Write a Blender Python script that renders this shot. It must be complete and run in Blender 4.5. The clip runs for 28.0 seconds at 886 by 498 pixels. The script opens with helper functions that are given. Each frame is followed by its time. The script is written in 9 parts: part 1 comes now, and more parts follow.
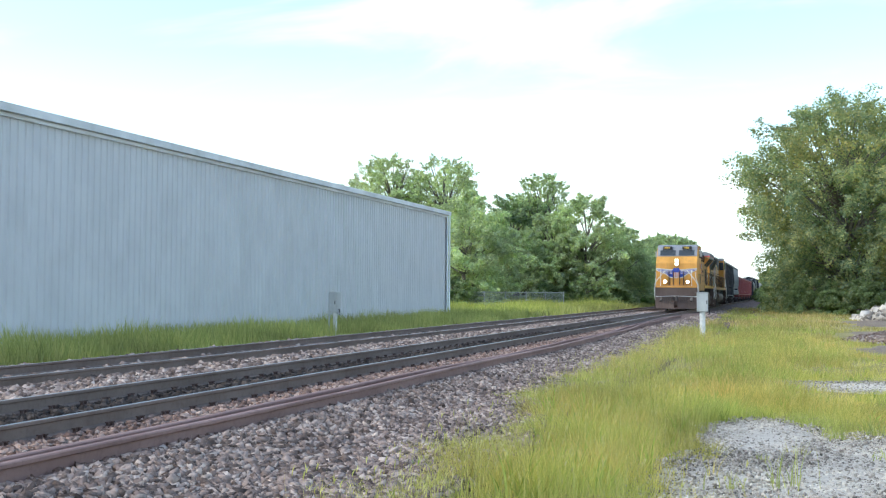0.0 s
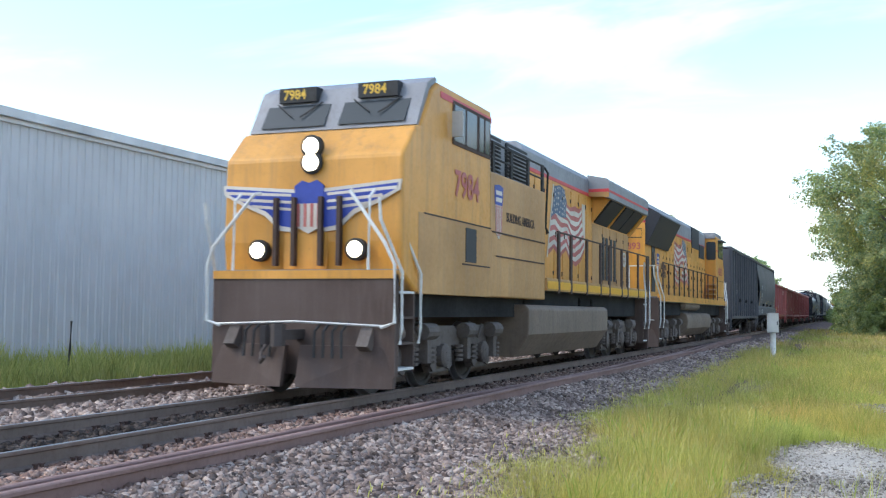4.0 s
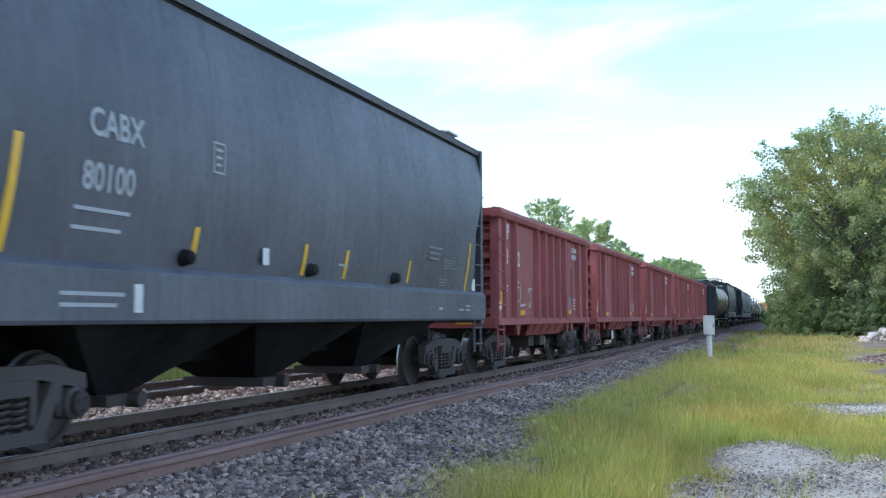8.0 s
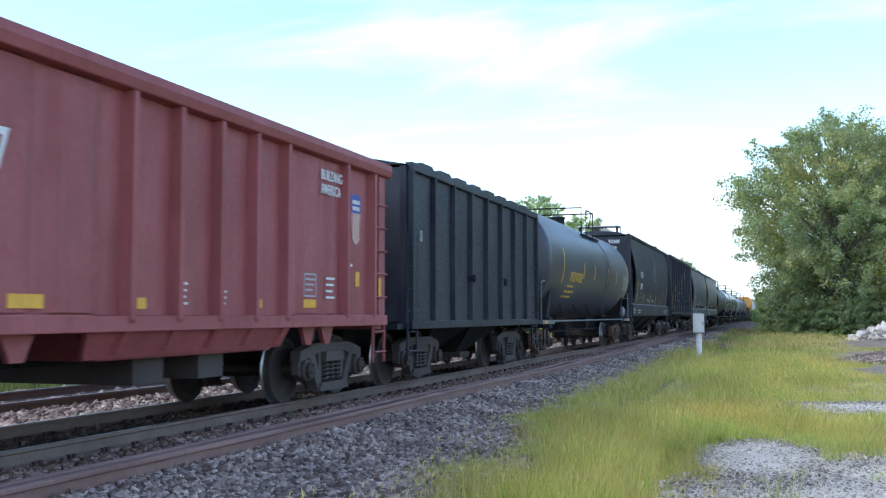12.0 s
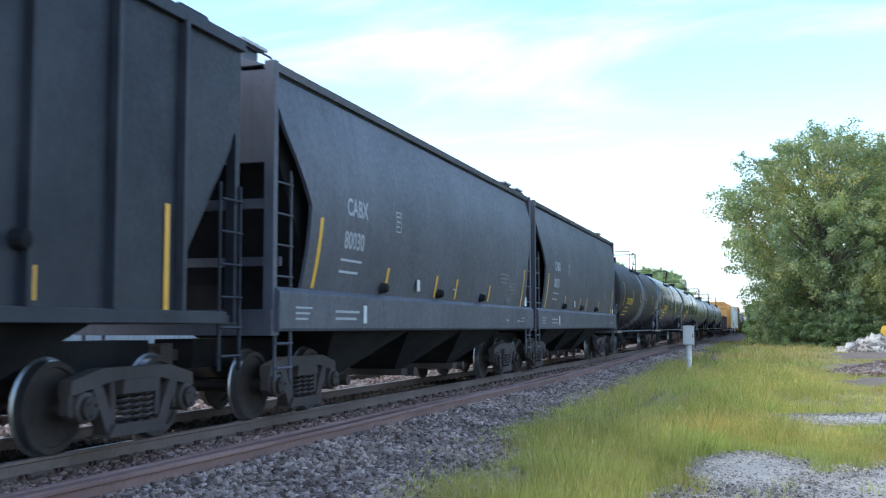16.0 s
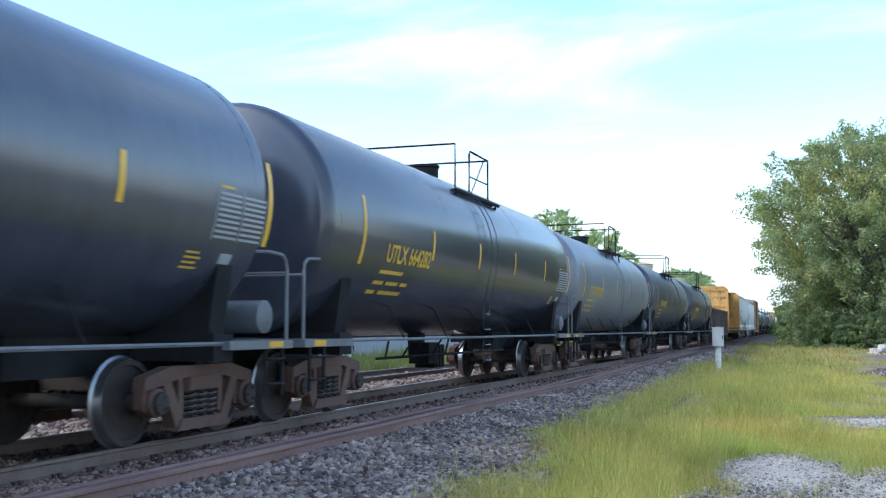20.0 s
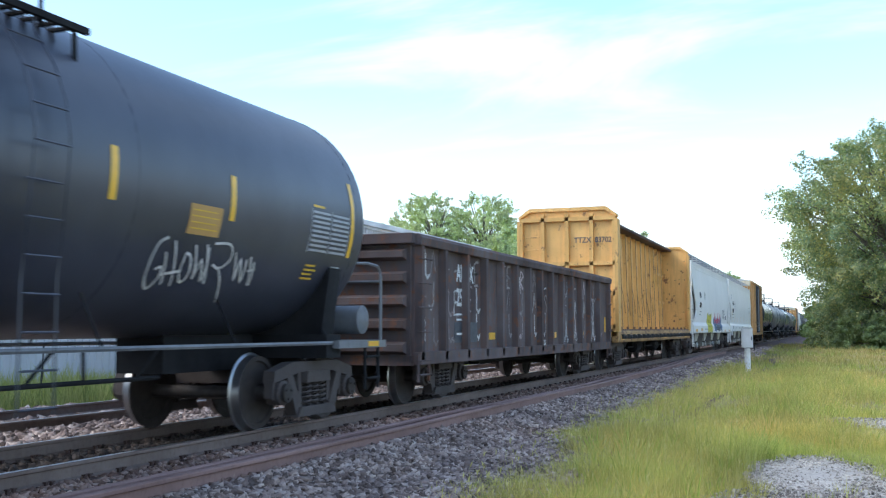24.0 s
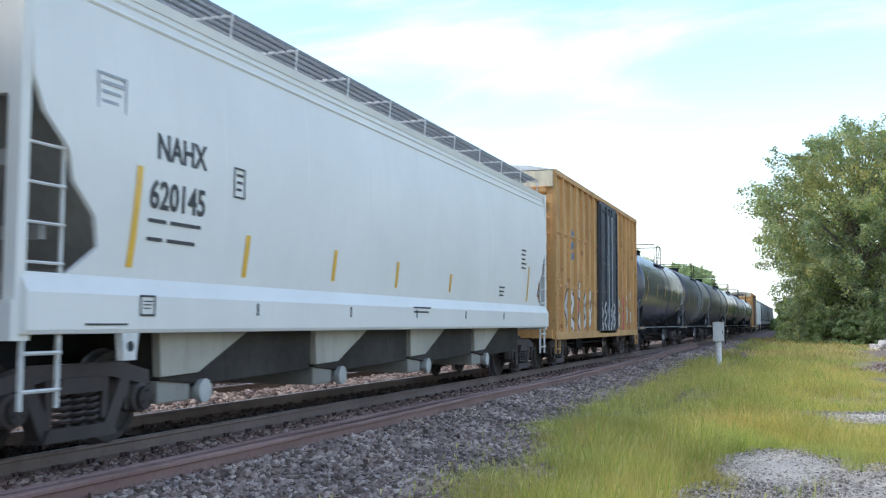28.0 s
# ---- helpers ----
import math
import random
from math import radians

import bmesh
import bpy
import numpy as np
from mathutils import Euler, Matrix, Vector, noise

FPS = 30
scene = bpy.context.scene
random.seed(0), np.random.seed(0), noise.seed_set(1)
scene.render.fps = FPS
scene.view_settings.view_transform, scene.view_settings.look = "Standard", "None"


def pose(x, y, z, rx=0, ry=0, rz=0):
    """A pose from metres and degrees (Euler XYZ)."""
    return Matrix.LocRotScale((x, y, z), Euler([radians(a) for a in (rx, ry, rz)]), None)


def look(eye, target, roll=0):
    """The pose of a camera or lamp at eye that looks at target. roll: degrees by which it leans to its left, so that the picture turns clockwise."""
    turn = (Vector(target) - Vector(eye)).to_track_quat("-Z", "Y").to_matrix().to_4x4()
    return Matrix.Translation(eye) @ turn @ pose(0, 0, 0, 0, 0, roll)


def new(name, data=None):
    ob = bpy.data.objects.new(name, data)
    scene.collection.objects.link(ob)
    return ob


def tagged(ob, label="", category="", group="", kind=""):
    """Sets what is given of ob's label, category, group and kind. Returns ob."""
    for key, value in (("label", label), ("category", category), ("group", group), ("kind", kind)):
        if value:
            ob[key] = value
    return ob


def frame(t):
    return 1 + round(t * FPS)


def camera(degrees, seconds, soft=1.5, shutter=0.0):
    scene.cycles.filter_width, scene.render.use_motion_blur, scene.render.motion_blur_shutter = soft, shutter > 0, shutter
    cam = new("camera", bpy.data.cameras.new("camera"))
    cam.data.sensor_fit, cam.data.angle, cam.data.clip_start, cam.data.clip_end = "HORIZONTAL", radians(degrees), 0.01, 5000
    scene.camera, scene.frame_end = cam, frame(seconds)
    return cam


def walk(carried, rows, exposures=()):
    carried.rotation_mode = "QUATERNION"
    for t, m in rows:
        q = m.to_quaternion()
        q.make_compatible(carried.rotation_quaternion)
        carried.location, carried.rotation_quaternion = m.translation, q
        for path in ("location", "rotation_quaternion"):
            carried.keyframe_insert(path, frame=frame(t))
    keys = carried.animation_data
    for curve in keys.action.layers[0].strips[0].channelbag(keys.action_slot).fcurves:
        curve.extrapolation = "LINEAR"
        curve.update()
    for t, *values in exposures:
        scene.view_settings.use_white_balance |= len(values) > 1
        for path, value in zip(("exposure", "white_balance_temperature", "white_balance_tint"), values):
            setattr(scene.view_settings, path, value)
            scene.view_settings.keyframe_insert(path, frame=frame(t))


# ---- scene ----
# Track runs along y; z = 0 is the top of the rails, the camera stands beside the line.
TRACK_X = -7.39          # centre line of the track that carries the train
TRACK2_X = -10.99        # centre line of the empty track behind it
GROUND_Z = -0.45
EYE = (0.0, 0.0, 1.217)

cam = camera(46.38, 28.0, soft=1.2, shutter=0.12)
TURNS = [(0.0, 18.23, 2.39, -0.37), (0.5, 18.67, 2.28, -0.27), (1.0, 19.11, 1.95, -0.26), (1.5, 18.94, 2.05, -0.36), (2.0, 18.92, 2.38, -0.42), (2.5, 18.87, 2.59, -0.52), (4.5, 22.33, 3.64, -0.61), (5.0, 21.61, 3.76, -0.46), (5.5, 21.45, 3.69, -0.28), (6.0, 21.39, 3.58, -0.08), (6.5, 20.75, 3.64, 0.03), (7.0, 19.93, 3.68, 0.06), (7.5, 19.00, 3.73, 0.12), (8.0, 18.54, 3.82, 0.24), (8.5, 18.22, 3.96, 0.29), (9.0, 18.14, 4.22, 0.28), (9.5, 18.04, 4.42, 0.22), (10.0, 18.19, 4.45, 0.41), (10.5, 18.46, 4.19, 0.03), (11.0, 18.51, 4.01, 0.04), (11.5, 18.26, 3.77, 0.04), (13.5, 17.60, 3.56, 0.01), (14.0, 17.42, 3.52, -0.02), (14.5, 17.39, 3.64, 0.01), (15.0, 17.46, 3.86, 0.06), (15.5, 17.41, 4.16, 0.15), (16.0, 17.47, 4.34, 0.09), (16.5, 17.51, 4.35, 0.00), (17.0, 17.93, 4.33, 0.26), (17.5, 18.21, 4.31, 0.43), (18.0, 18.58, 4.34, 0.16), (18.5, 18.61, 4.31, 0.08), (19.0, 18.77, 4.26, 0.27), (19.5, 19.07, 4.24, 0.24), (20.0, 19.00, 4.40, 0.00), (20.5, 19.24, 4.59, 0.05), (21.0, 19.04, 4.82, 0.17), (21.5, 19.10, 5.05, -0.00), (23.5, 20.54, 4.56, -0.02), (24.0, 20.49, 4.47, 0.04), (24.5, 20.67, 4.43, 0.17), (25.0, 20.62, 4.21, 0.08), (25.5, 20.43, 3.96, 0.05), (26.0, 20.21, 3.60, -0.27), (26.5, 19.96, 3.40, -0.42), (27.0, 19.54, 3.45, -0.42), (27.5, 19.14, 3.74, -0.30), (28.0, 19.03, 4.05, -0.28)]
walk(cam, [(t, pose(*EYE, 90 + pitch, roll, yaw)) for t, yaw, pitch, roll in TURNS],
     exposures=[(0, 0.14, 6560, 8), (2.5, 0.17, 6560, 9), (5, 0.08, 6480, 12), (8, 0.10, 6100, 11), (14, 0.10, 5980, 11), (20, 0.10, 6000, 11), (25, 0.10, 6260, 12), (28, 0.06, 6550, 14)])
# ---- light ----
SUN_DIR = Vector((-0.62, -0.42, 0.70)).normalized()


def make_world():
    w = bpy.data.worlds.new("sky")
    scene.world = w
    w.use_nodes = True
    nt = w.node_tree
    nt.nodes.clear()
    N, L = nt.nodes.new, nt.links.new
    out = N("ShaderNodeOutputWorld")
    bg = N("ShaderNodeBackground")
    sky = N("ShaderNodeTexSky")
    sky.sky_type = "NISHITA"
    sky.sun_disc = False
    sky.sun_elevation = math.asin(SUN_DIR.z)
    sky.sun_rotation = math.atan2(SUN_DIR.x, SUN_DIR.y)
    sky.air_density, sky.dust_density, sky.ozone_density = 1.0, 1.2, 1.0
    tc = N("ShaderNodeTexCoord")
    sep = N("ShaderNodeSeparateXYZ")
    L(tc.outputs["Generated"], sep.inputs[0])
    # clouds lie on a plane overhead: direction divided by height
    addz = N("ShaderNodeMath"); addz.operation = "ADD"; addz.inputs[1].default_value = 0.16
    mx = N("ShaderNodeMath"); mx.operation = "MAXIMUM"; mx.inputs[1].default_value = 0.0
    L(sep.outputs["Z"], mx.inputs[0]); L(mx.outputs[0], addz.inputs[0])
    div = N("ShaderNodeVectorMath"); div.operation = "DIVIDE"
    comb = N("ShaderNodeCombineXYZ")
    for i in range(3):
        L(addz.outputs[0], comb.inputs[i])
    L(tc.outputs["Generated"], div.inputs[0]); L(comb.outputs[0], div.inputs[1])
    mp = N("ShaderNodeMapping")
    mp.inputs["Scale"].default_value = (0.8, 1.5, 0.0)
    mp.inputs["Rotation"].default_value = (0, 0, radians(24))
    mp.inputs["Location"].default_value = (0.35, 0.1, 0)
    L(div.outputs[0], mp.inputs[0])
    n1 = N("ShaderNodeTexNoise"); n1.inputs["Scale"].default_value = 1.15; n1.inputs["Detail"].default_value = 7; n1.inputs["Roughness"].default_value = 0.55; n1.inputs["Distortion"].default_value = 0.5
    L(mp.outputs[0], n1.inputs["Vector"])
    ramp = N("ShaderNodeMapRange"); ramp.interpolation_type = "SMOOTHSTEP"
    ramp.inputs["From Min"].default_value, ramp.inputs["From Max"].default_value = 0.47, 0.72
    L(n1.outputs["Fac"], ramp.inputs["Value"])
    # haze: cloud cover thickens toward the horizon
    hz = N("ShaderNodeMapRange")
    hz.inputs["From Min"].default_value, hz.inputs["From Max"].default_value = 0.02, 0.22
    hz.inputs["To Min"].default_value, hz.inputs["To Max"].default_value = 1.0, 0.0
    L(sep.outputs["Z"], hz.inputs["Value"])
    cover = N("ShaderNodeMath"); cover.operation = "ADD"; cover.use_clamp = True
    L(ramp.outputs[0], cover.inputs[0]); L(hz.outputs[0], cover.inputs[1])
    scl = N("ShaderNodeMath"); scl.operation = "MULTIPLY"; scl.inputs[1].default_value = 0.88
    L(cover.outputs[0], scl.inputs[0])
    mix = N("ShaderNodeMix"); mix.data_type = "RGBA"
    L(scl.outputs[0], mix.inputs["Factor"])
    gain = N("ShaderNodeMix"); gain.data_type = "RGBA"; gain.blend_type = "MULTIPLY"
    gain.inputs["Factor"].default_value = 1.0
    gain.inputs["B"].default_value = (1.95, 2.12, 2.10, 1)
    L(sky.outputs[0], gain.inputs["A"])
    L(gain.outputs["Result"], mix.inputs["A"])
    mix.inputs["B"].default_value = (6.9, 7.6, 7.75, 1)
    L(mix.outputs["Result"], bg.inputs["Color"])
    bg.inputs["Strength"].default_value = 0.172
    L(bg.outputs[0], out.inputs[0])


make_world()
sun = new("sun", bpy.data.lights.new("sun", "SUN"))
sun.data.energy, sun.data.angle, sun.data.color = 0.92, radians(9.0), (1.0, 0.90, 0.74)
sun.matrix_world = look(SUN_DIR * 200, (0, 0, 0))
# ---- materials ----
def _nodes(name):
    m = bpy.data.materials.new(name)
    m.use_nodes = True
    nt = m.node_tree
    return m, nt, nt.nodes["Principled BSDF"], nt.nodes.new, nt.links.new


def _coords(N, L, scale, jitter=True):
    tc = N("ShaderNodeTexCoord")
    mp = N("ShaderNodeMapping")
    mp.inputs["Scale"].default_value = scale
    L(tc.outputs["Object"], mp.inputs[0])
    if jitter:
        oi = N("ShaderNodeObjectInfo")
        mul = N("ShaderNodeMath"); mul.operation = "MULTIPLY"; mul.inputs[1].default_value = 37.0
        L(oi.outputs["Random"], mul.inputs[0])
        cb = N("ShaderNodeCombineXYZ")
        L(mul.outputs[0], cb.inputs[0]); L(mul.outputs[0], cb.inputs[1])
        L(cb.outputs[0], mp.inputs["Location"])
    return mp.outputs[0]


def _noise(N, L, vec, scale, detail=4, rough=0.6):
    n = N("ShaderNodeTexNoise")
    n.inputs["Scale"].default_value, n.inputs["Detail"].default_value, n.inputs["Roughness"].default_value = scale, detail, rough
    L(vec, n.inputs["Vector"])
    return n.outputs["Fac"]


def _range(N, L, src, a, b, c, d):
    r = N("ShaderNodeMapRange")
    for k, v in zip(("From Min", "From Max", "To Min", "To Max"), (a, b, c, d)):
        r.inputs[k].default_value = v
    L(src, r.inputs["Value"])
    return r.outputs[0]


def _mix(N, L, fac, a, b, blend="MIX"):
    m = N("ShaderNodeMix"); m.data_type = "RGBA"; m.blend_type = blend
    if isinstance(fac, float):
        m.inputs["Factor"].default_value = fac
    else:
        L(fac, m.inputs["Factor"])
    for key, v in (("A", a), ("B", b)):
        if isinstance(v, tuple):
            m.inputs[key].default_value = (*v[:3], 1)
        else:
            L(v, m.inputs[key])
    return m.outputs["Result"]


def paint(name, col, rough=0.45, dirt=(0.10, 0.085, 0.07), amount=0.35, streak=0.5, metal=0.0, bump=0.15, spots=None, spec=0.5, fade=0.12, spread=0.25, spot_at=0.60):
    """Weathered paint: broad fading, vertical streaks, fine grime, optional rust spots."""
    m, nt, p, N, L = _nodes(name)
    v = _coords(N, L, (1, 1, 1))
    vs = _coords(N, L, (3.0, 3.0, 0.28))
    broad = _noise(N, L, v, 0.55, 3)
    fine = _noise(N, L, v, 14.0, 6, 0.7)
    st = _noise(N, L, vs, 2.2, 5, 0.65)
    pale = tuple(min(1, c * (1 + fade) + 0.25 * fade) for c in col)
    deep = tuple(c * (1 - fade * 1.4) for c in col)
    base = _mix(N, L, _range(N, L, broad, 0.32, 0.68, 0, 1), deep, pale)
    base = _mix(N, L, _range(N, L, st, 0.48, 0.75, 0, streak), base, dirt)
    base = _mix(N, L, _range(N, L, fine, 0.52, 0.80, 0, amount), base, dirt)
    if spots:
        sp = _noise(N, L, v, 3.1, 8, 0.72)
        base = _mix(N, L, _range(N, L, sp, spot_at, spot_at + 0.06, 0, 0.85), base, spots)
    L(base, p.inputs["Base Color"])
    L(_range(N, L, fine, 0.3, 0.8, rough - 0.4 * spread, min(1, rough + spread)), p.inputs["Roughness"])
    p.inputs["Metallic"].default_value = metal
    p.inputs["Specular IOR Level"].default_value = spec
    b = N("ShaderNodeBump"); b.inputs["Strength"].default_value = bump; b.inputs["Distance"].default_value = 0.01
    L(_noise(N, L, v, 5.0, 5, 0.6), b.inputs["Height"])
    L(b.outputs[0], p.inputs["Normal"])
    return m


def plain(name, col, rough=0.5, metal=0.0, emit=0.0, vary=0.12, scale=9.0):
    """Small painted or cast things: one colour with fine variation."""
    m, nt, p, N, L = _nodes(name)
    v = _coords(N, L, (1, 1, 1))
    f = _noise(N, L, v, scale, 5, 0.65)
    c = _mix(N, L, _range(N, L, f, 0.3, 0.7, 0, 1), tuple(x * (1 - vary) for x in col), tuple(min(1, x * (1 + vary)) for x in col))
    L(c, p.inputs["Base Color"])
    p.inputs["Roughness"].default_value, p.inputs["Metallic"].default_value = rough, metal
    if emit:
        p.inputs["Emission Color"].default_value = (1, 0.86, 0.62, 1)
        p.inputs["Emission Strength"].default_value = emit
    return m


def scatter(name, cols, rough=0.85, spread=None, translucent=0.0, detail=0.0, hue=None):
    """Stones, blades or leaves in one mesh: colour by island, from a list of colours."""
    m, nt, p, N, L = _nodes(name)
    g = N("ShaderNodeNewGeometry")
    r = N("ShaderNodeValToRGB")
    r.color_ramp.interpolation = "LINEAR"
    while len(r.color_ramp.elements) < len(cols):
        r.color_ramp.elements.new(0.5)
    for i, c in enumerate(cols):
        r.color_ramp.elements[i].position = i / (len(cols) - 1)
        r.color_ramp.elements[i].color = (*c, 1)
    L(g.outputs["Random Per Island"], r.inputs[0])
    col = r.outputs[0]
    tc = N("ShaderNodeTexCoord")
    big = _noise(N, L, tc.outputs["Object"], spread or 0.35, 3)
    col = _mix(N, L, 0.75, col, _mix(N, L, _range(N, L, big, 0.35, 0.65, 0, 1), (0.62, 0.62, 0.62), (1.25, 1.25, 1.2)), "MULTIPLY")
    if hue:
        h = _noise(N, L, tc.outputs["Object"], hue[2], 4, 0.6)
        col = _mix(N, L, 1.0, col, _mix(N, L, _range(N, L, h, 0.36, 0.64, 0, 1), hue[0], hue[1]), "MULTIPLY")
    if detail:
        f = _noise(N, L, tc.outputs["Object"], detail, 4)
        col = _mix(N, L, 0.6, col, _mix(N, L, _range(N, L, f, 0.3, 0.7, 0, 1), (0.6, 0.6, 0.6), (1.3, 1.3, 1.3)), "MULTIPLY")
    L(col, p.inputs["Base Color"])
    p.inputs["Roughness"].default_value = rough
    p.inputs["Specular IOR Level"].default_value = 0.25
    if translucent:
        out = nt.nodes["Material Output"]
        tr = N("ShaderNodeBsdfTranslucent")
        L(_mix(N, L, 1.0, col, (1.0, 1.0, 0.45), "MULTIPLY"), tr.inputs["Color"])
        mixs = N("ShaderNodeMixShader"); mixs.inputs[0].default_value = translucent
        L(p.outputs[0], mixs.inputs[1]); L(tr.outputs[0], mixs.inputs[2])
        L(mixs.outputs[0], out.inputs[0])
    return m


def soil(name, a, b, c, scale=1.0, bump=0.5):
    m, nt, p, N, L = _nodes(name)
    tc = N("ShaderNodeTexCoord")
    v = tc.outputs["Object"]
    col = _mix(N, L, _range(N, L, _noise(N, L, v, 0.25 * scale, 5), 0.35, 0.65, 0, 1), a, b)
    col = _mix(N, L, _range(N, L, _noise(N, L, v, 9 * scale, 6, 0.75), 0.45, 0.7, 0, 0.8), col, c)
    L(col, p.inputs["Base Color"])
    p.inputs["Roughness"].default_value = 0.95
    p.inputs["Specular IOR Level"].default_value = 0.2
    bp = N("ShaderNodeBump"); bp.inputs["Strength"].default_value = bump; bp.inputs["Distance"].default_value = 0.04
    L(_noise(N, L, v, 22 * scale, 5, 0.7), bp.inputs["Height"])
    L(bp.outputs[0], p.inputs["Normal"])
    return m


M = {}
M["ground"] = soil("ground_soil", (0.30, 0.26, 0.09), (0.40, 0.33, 0.17), (0.20, 0.19, 0.07))
M["ballast"] = soil("ballast_bed", (0.18, 0.123, 0.105), (0.245, 0.170, 0.148), (0.068, 0.047, 0.041), 3.0, 1.0)
M["brownsoil"] = soil("brown_soil", (0.27, 0.20, 0.15), (0.36, 0.29, 0.22), (0.16, 0.12, 0.09), 2.5, 0.8)
M["gravel"] = soil("white_gravel", (0.56, 0.50, 0.435), (0.78, 0.71, 0.63), (0.30, 0.26, 0.225), 1.6, 0.8)
M["stones"] = scatter("ballast_stones", [(0.098, 0.069, 0.059), (0.212, 0.153, 0.132), (0.312, 0.230, 0.201), (0.415, 0.315, 0.276), (0.61, 0.495, 0.435)], 0.9, 0.7, 0.0, 30)
M["redstones"] = scatter("rusty_stones", [(0.15, 0.088, 0.070), (0.28, 0.175, 0.142), (0.38, 0.255, 0.212), (0.52, 0.385, 0.33)], 0.9, 0.9, 0.0, 30)
M["pebbles"] = scatter("pale_pebbles", [(0.16, 0.138, 0.12), (0.37, 0.325, 0.28), (0.56, 0.50, 0.44), (0.72, 0.655, 0.58), (0.82, 0.77, 0.70)], 0.85, 0.8, 0.0, 0.0, ((0.62, 0.60, 0.60), (1.05, 1.03, 1.0), 0.5))
# stones between the rails: the shade under the train is in their colour
M["shadestones"] = scatter("shaded_stones", [(0.022, 0.017, 0.015), (0.045, 0.034, 0.030), (0.072, 0.055, 0.048), (0.12, 0.093, 0.08)], 0.85, 0.9, 0.0, 30)
M["rubble"] = scatter("rubble", [(0.12, 0.075, 0.06), (0.22, 0.15, 0.125), (0.31, 0.24, 0.20), (0.46, 0.40, 0.36)], 0.9, 0.8)
M["grass"] = scatter("grass_blades", [(0.40, 0.385, 0.125), (0.53, 0.485, 0.165), (0.69, 0.595, 0.225), (0.86, 0.715, 0.33)], 0.7, 0.45, 0.42, 0.0, ((0.80, 0.96, 0.82), (1.13, 1.0, 1.04), 0.40))
M["drygrass"] = scatter("dry_grass_blades", [(0.34, 0.30, 0.10), (0.50, 0.42, 0.18), (0.62, 0.50, 0.26), (0.70, 0.55, 0.30)], 0.7, 0.3, 0.4, 0.0, ((0.72, 0.95, 0.6), (1.1, 0.98, 1.05), 0.12))
M["weeds"] = scatter("weed_blades", [(0.28, 0.38, 0.08), (0.38, 0.48, 0.11), (0.50, 0.57, 0.16)], 0.7, 0.4, 0.45)
M["weeds2"] = scatter("weed_blades_olive", [(0.30, 0.34, 0.13), (0.41, 0.44, 0.17), (0.53, 0.53, 0.22), (0.62, 0.59, 0.27)], 0.7, 0.25, 0.45)
M["straw"] = scatter("seed_heads", [(0.46, 0.43, 0.16), (0.58, 0.53, 0.22), (0.68, 0.62, 0.32)], 0.8, 0.5, 0.4)
# leaf tones raised and greyed so that colour carries the distance haze
M["leaf_a"] = scatter("leaves_green", [(0.27, 0.35, 0.25), (0.36, 0.44, 0.30), (0.45, 0.52, 0.33), (0.66, 0.61, 0.34)], 0.6, 0.16, 0.62, 0.0, ((0.88, 1.0, 1.12), (1.18, 1.02, 0.90), 0.14))
M["leaf_b"] = scatter("leaves_light_hazy", [(0.48, 0.58, 0.46), (0.60, 0.70, 0.55), (0.68, 0.76, 0.58), (0.76, 0.80, 0.60)], 0.6, 0.25, 0.62)
M["leaf_c"] = scatter("leaves_dark", [(0.20, 0.28, 0.16), (0.28, 0.37, 0.21), (0.38, 0.46, 0.24)], 0.6, 0.30, 0.58)
M["leaf_d"] = scatter("leaves_mid_hazy", [(0.42, 0.53, 0.43), (0.53, 0.63, 0.50), (0.62, 0.71, 0.54), (0.69, 0.76, 0.56)], 0.6, 0.25, 0.62)
M["leaf_e"] = scatter("leaves_blue_green", [(0.30, 0.42, 0.32), (0.39, 0.51, 0.38), (0.48, 0.58, 0.42)], 0.6, 0.25, 0.68)
M["tallgrass"] = scatter("tall_weed_blades", [(0.40, 0.46, 0.13), (0.52, 0.56, 0.17), (0.63, 0.63, 0.22), (0.72, 0.68, 0.30)], 0.7, 0.2, 0.5)
M["bark"] = plain("bark", (0.20, 0.175, 0.15), 0.9, vary=0.35)
M["rail"] = paint("rail_steel_side", (0.195, 0.138, 0.112), 0.75, (0.105, 0.070, 0.057), 0.45, 0.3, 0.1, 0.1)
M["railtop"] = plain("rail_running_surface", (0.42, 0.42, 0.43), 0.28, 0.9)
M["rustrail"] = paint("rusted_rail", (0.27, 0.158, 0.135), 0.75, (0.13, 0.075, 0.064), 0.45, 0.2, 0.05, 0.3)
# tie tone lowered in part for the shade under the train
M["tie"] = paint("weathered_tie_wood", (0.065, 0.046, 0.038), 0.9, (0.12, 0.086, 0.072), 0.5, 0.3, 0, 0.6)
M["plate"] = plain("tie_plate_rust", (0.085, 0.05, 0.042), 0.8, 0.3, vary=0.3)
M["galv"] = paint("galvanised_steel", (0.52, 0.53, 0.53), 0.5, (0.30, 0.28, 0.26), 0.25, 0.25, 0.3, 0.1)
M["panel"] = paint("warehouse_steel_panel", (0.60, 0.605, 0.625), 0.42, (0.50, 0.505, 0.52), 0.10, 0.10, 0.0, 0.05, fade=0.04)
M["trimw"] = paint("white_trim", (0.76, 0.79, 0.82), 0.45, (0.55, 0.55, 0.55), 0.1, 0.1, 0, 0.03)
M["roofm"] = paint("roof_steel", (0.55, 0.57, 0.60), 0.5)
M["wheel"] = plain("wheel_steel", (0.050, 0.040, 0.036), 0.75, 0.15, vary=0.3)
M["tread"] = plain("wheel_tread", (0.40, 0.40, 0.41), 0.3, 0.9)
M["truck"] = paint("truck_casting", (0.070, 0.055, 0.052), 0.8, (0.11, 0.085, 0.075), 0.5, 0.4, 0.15, 0.3)
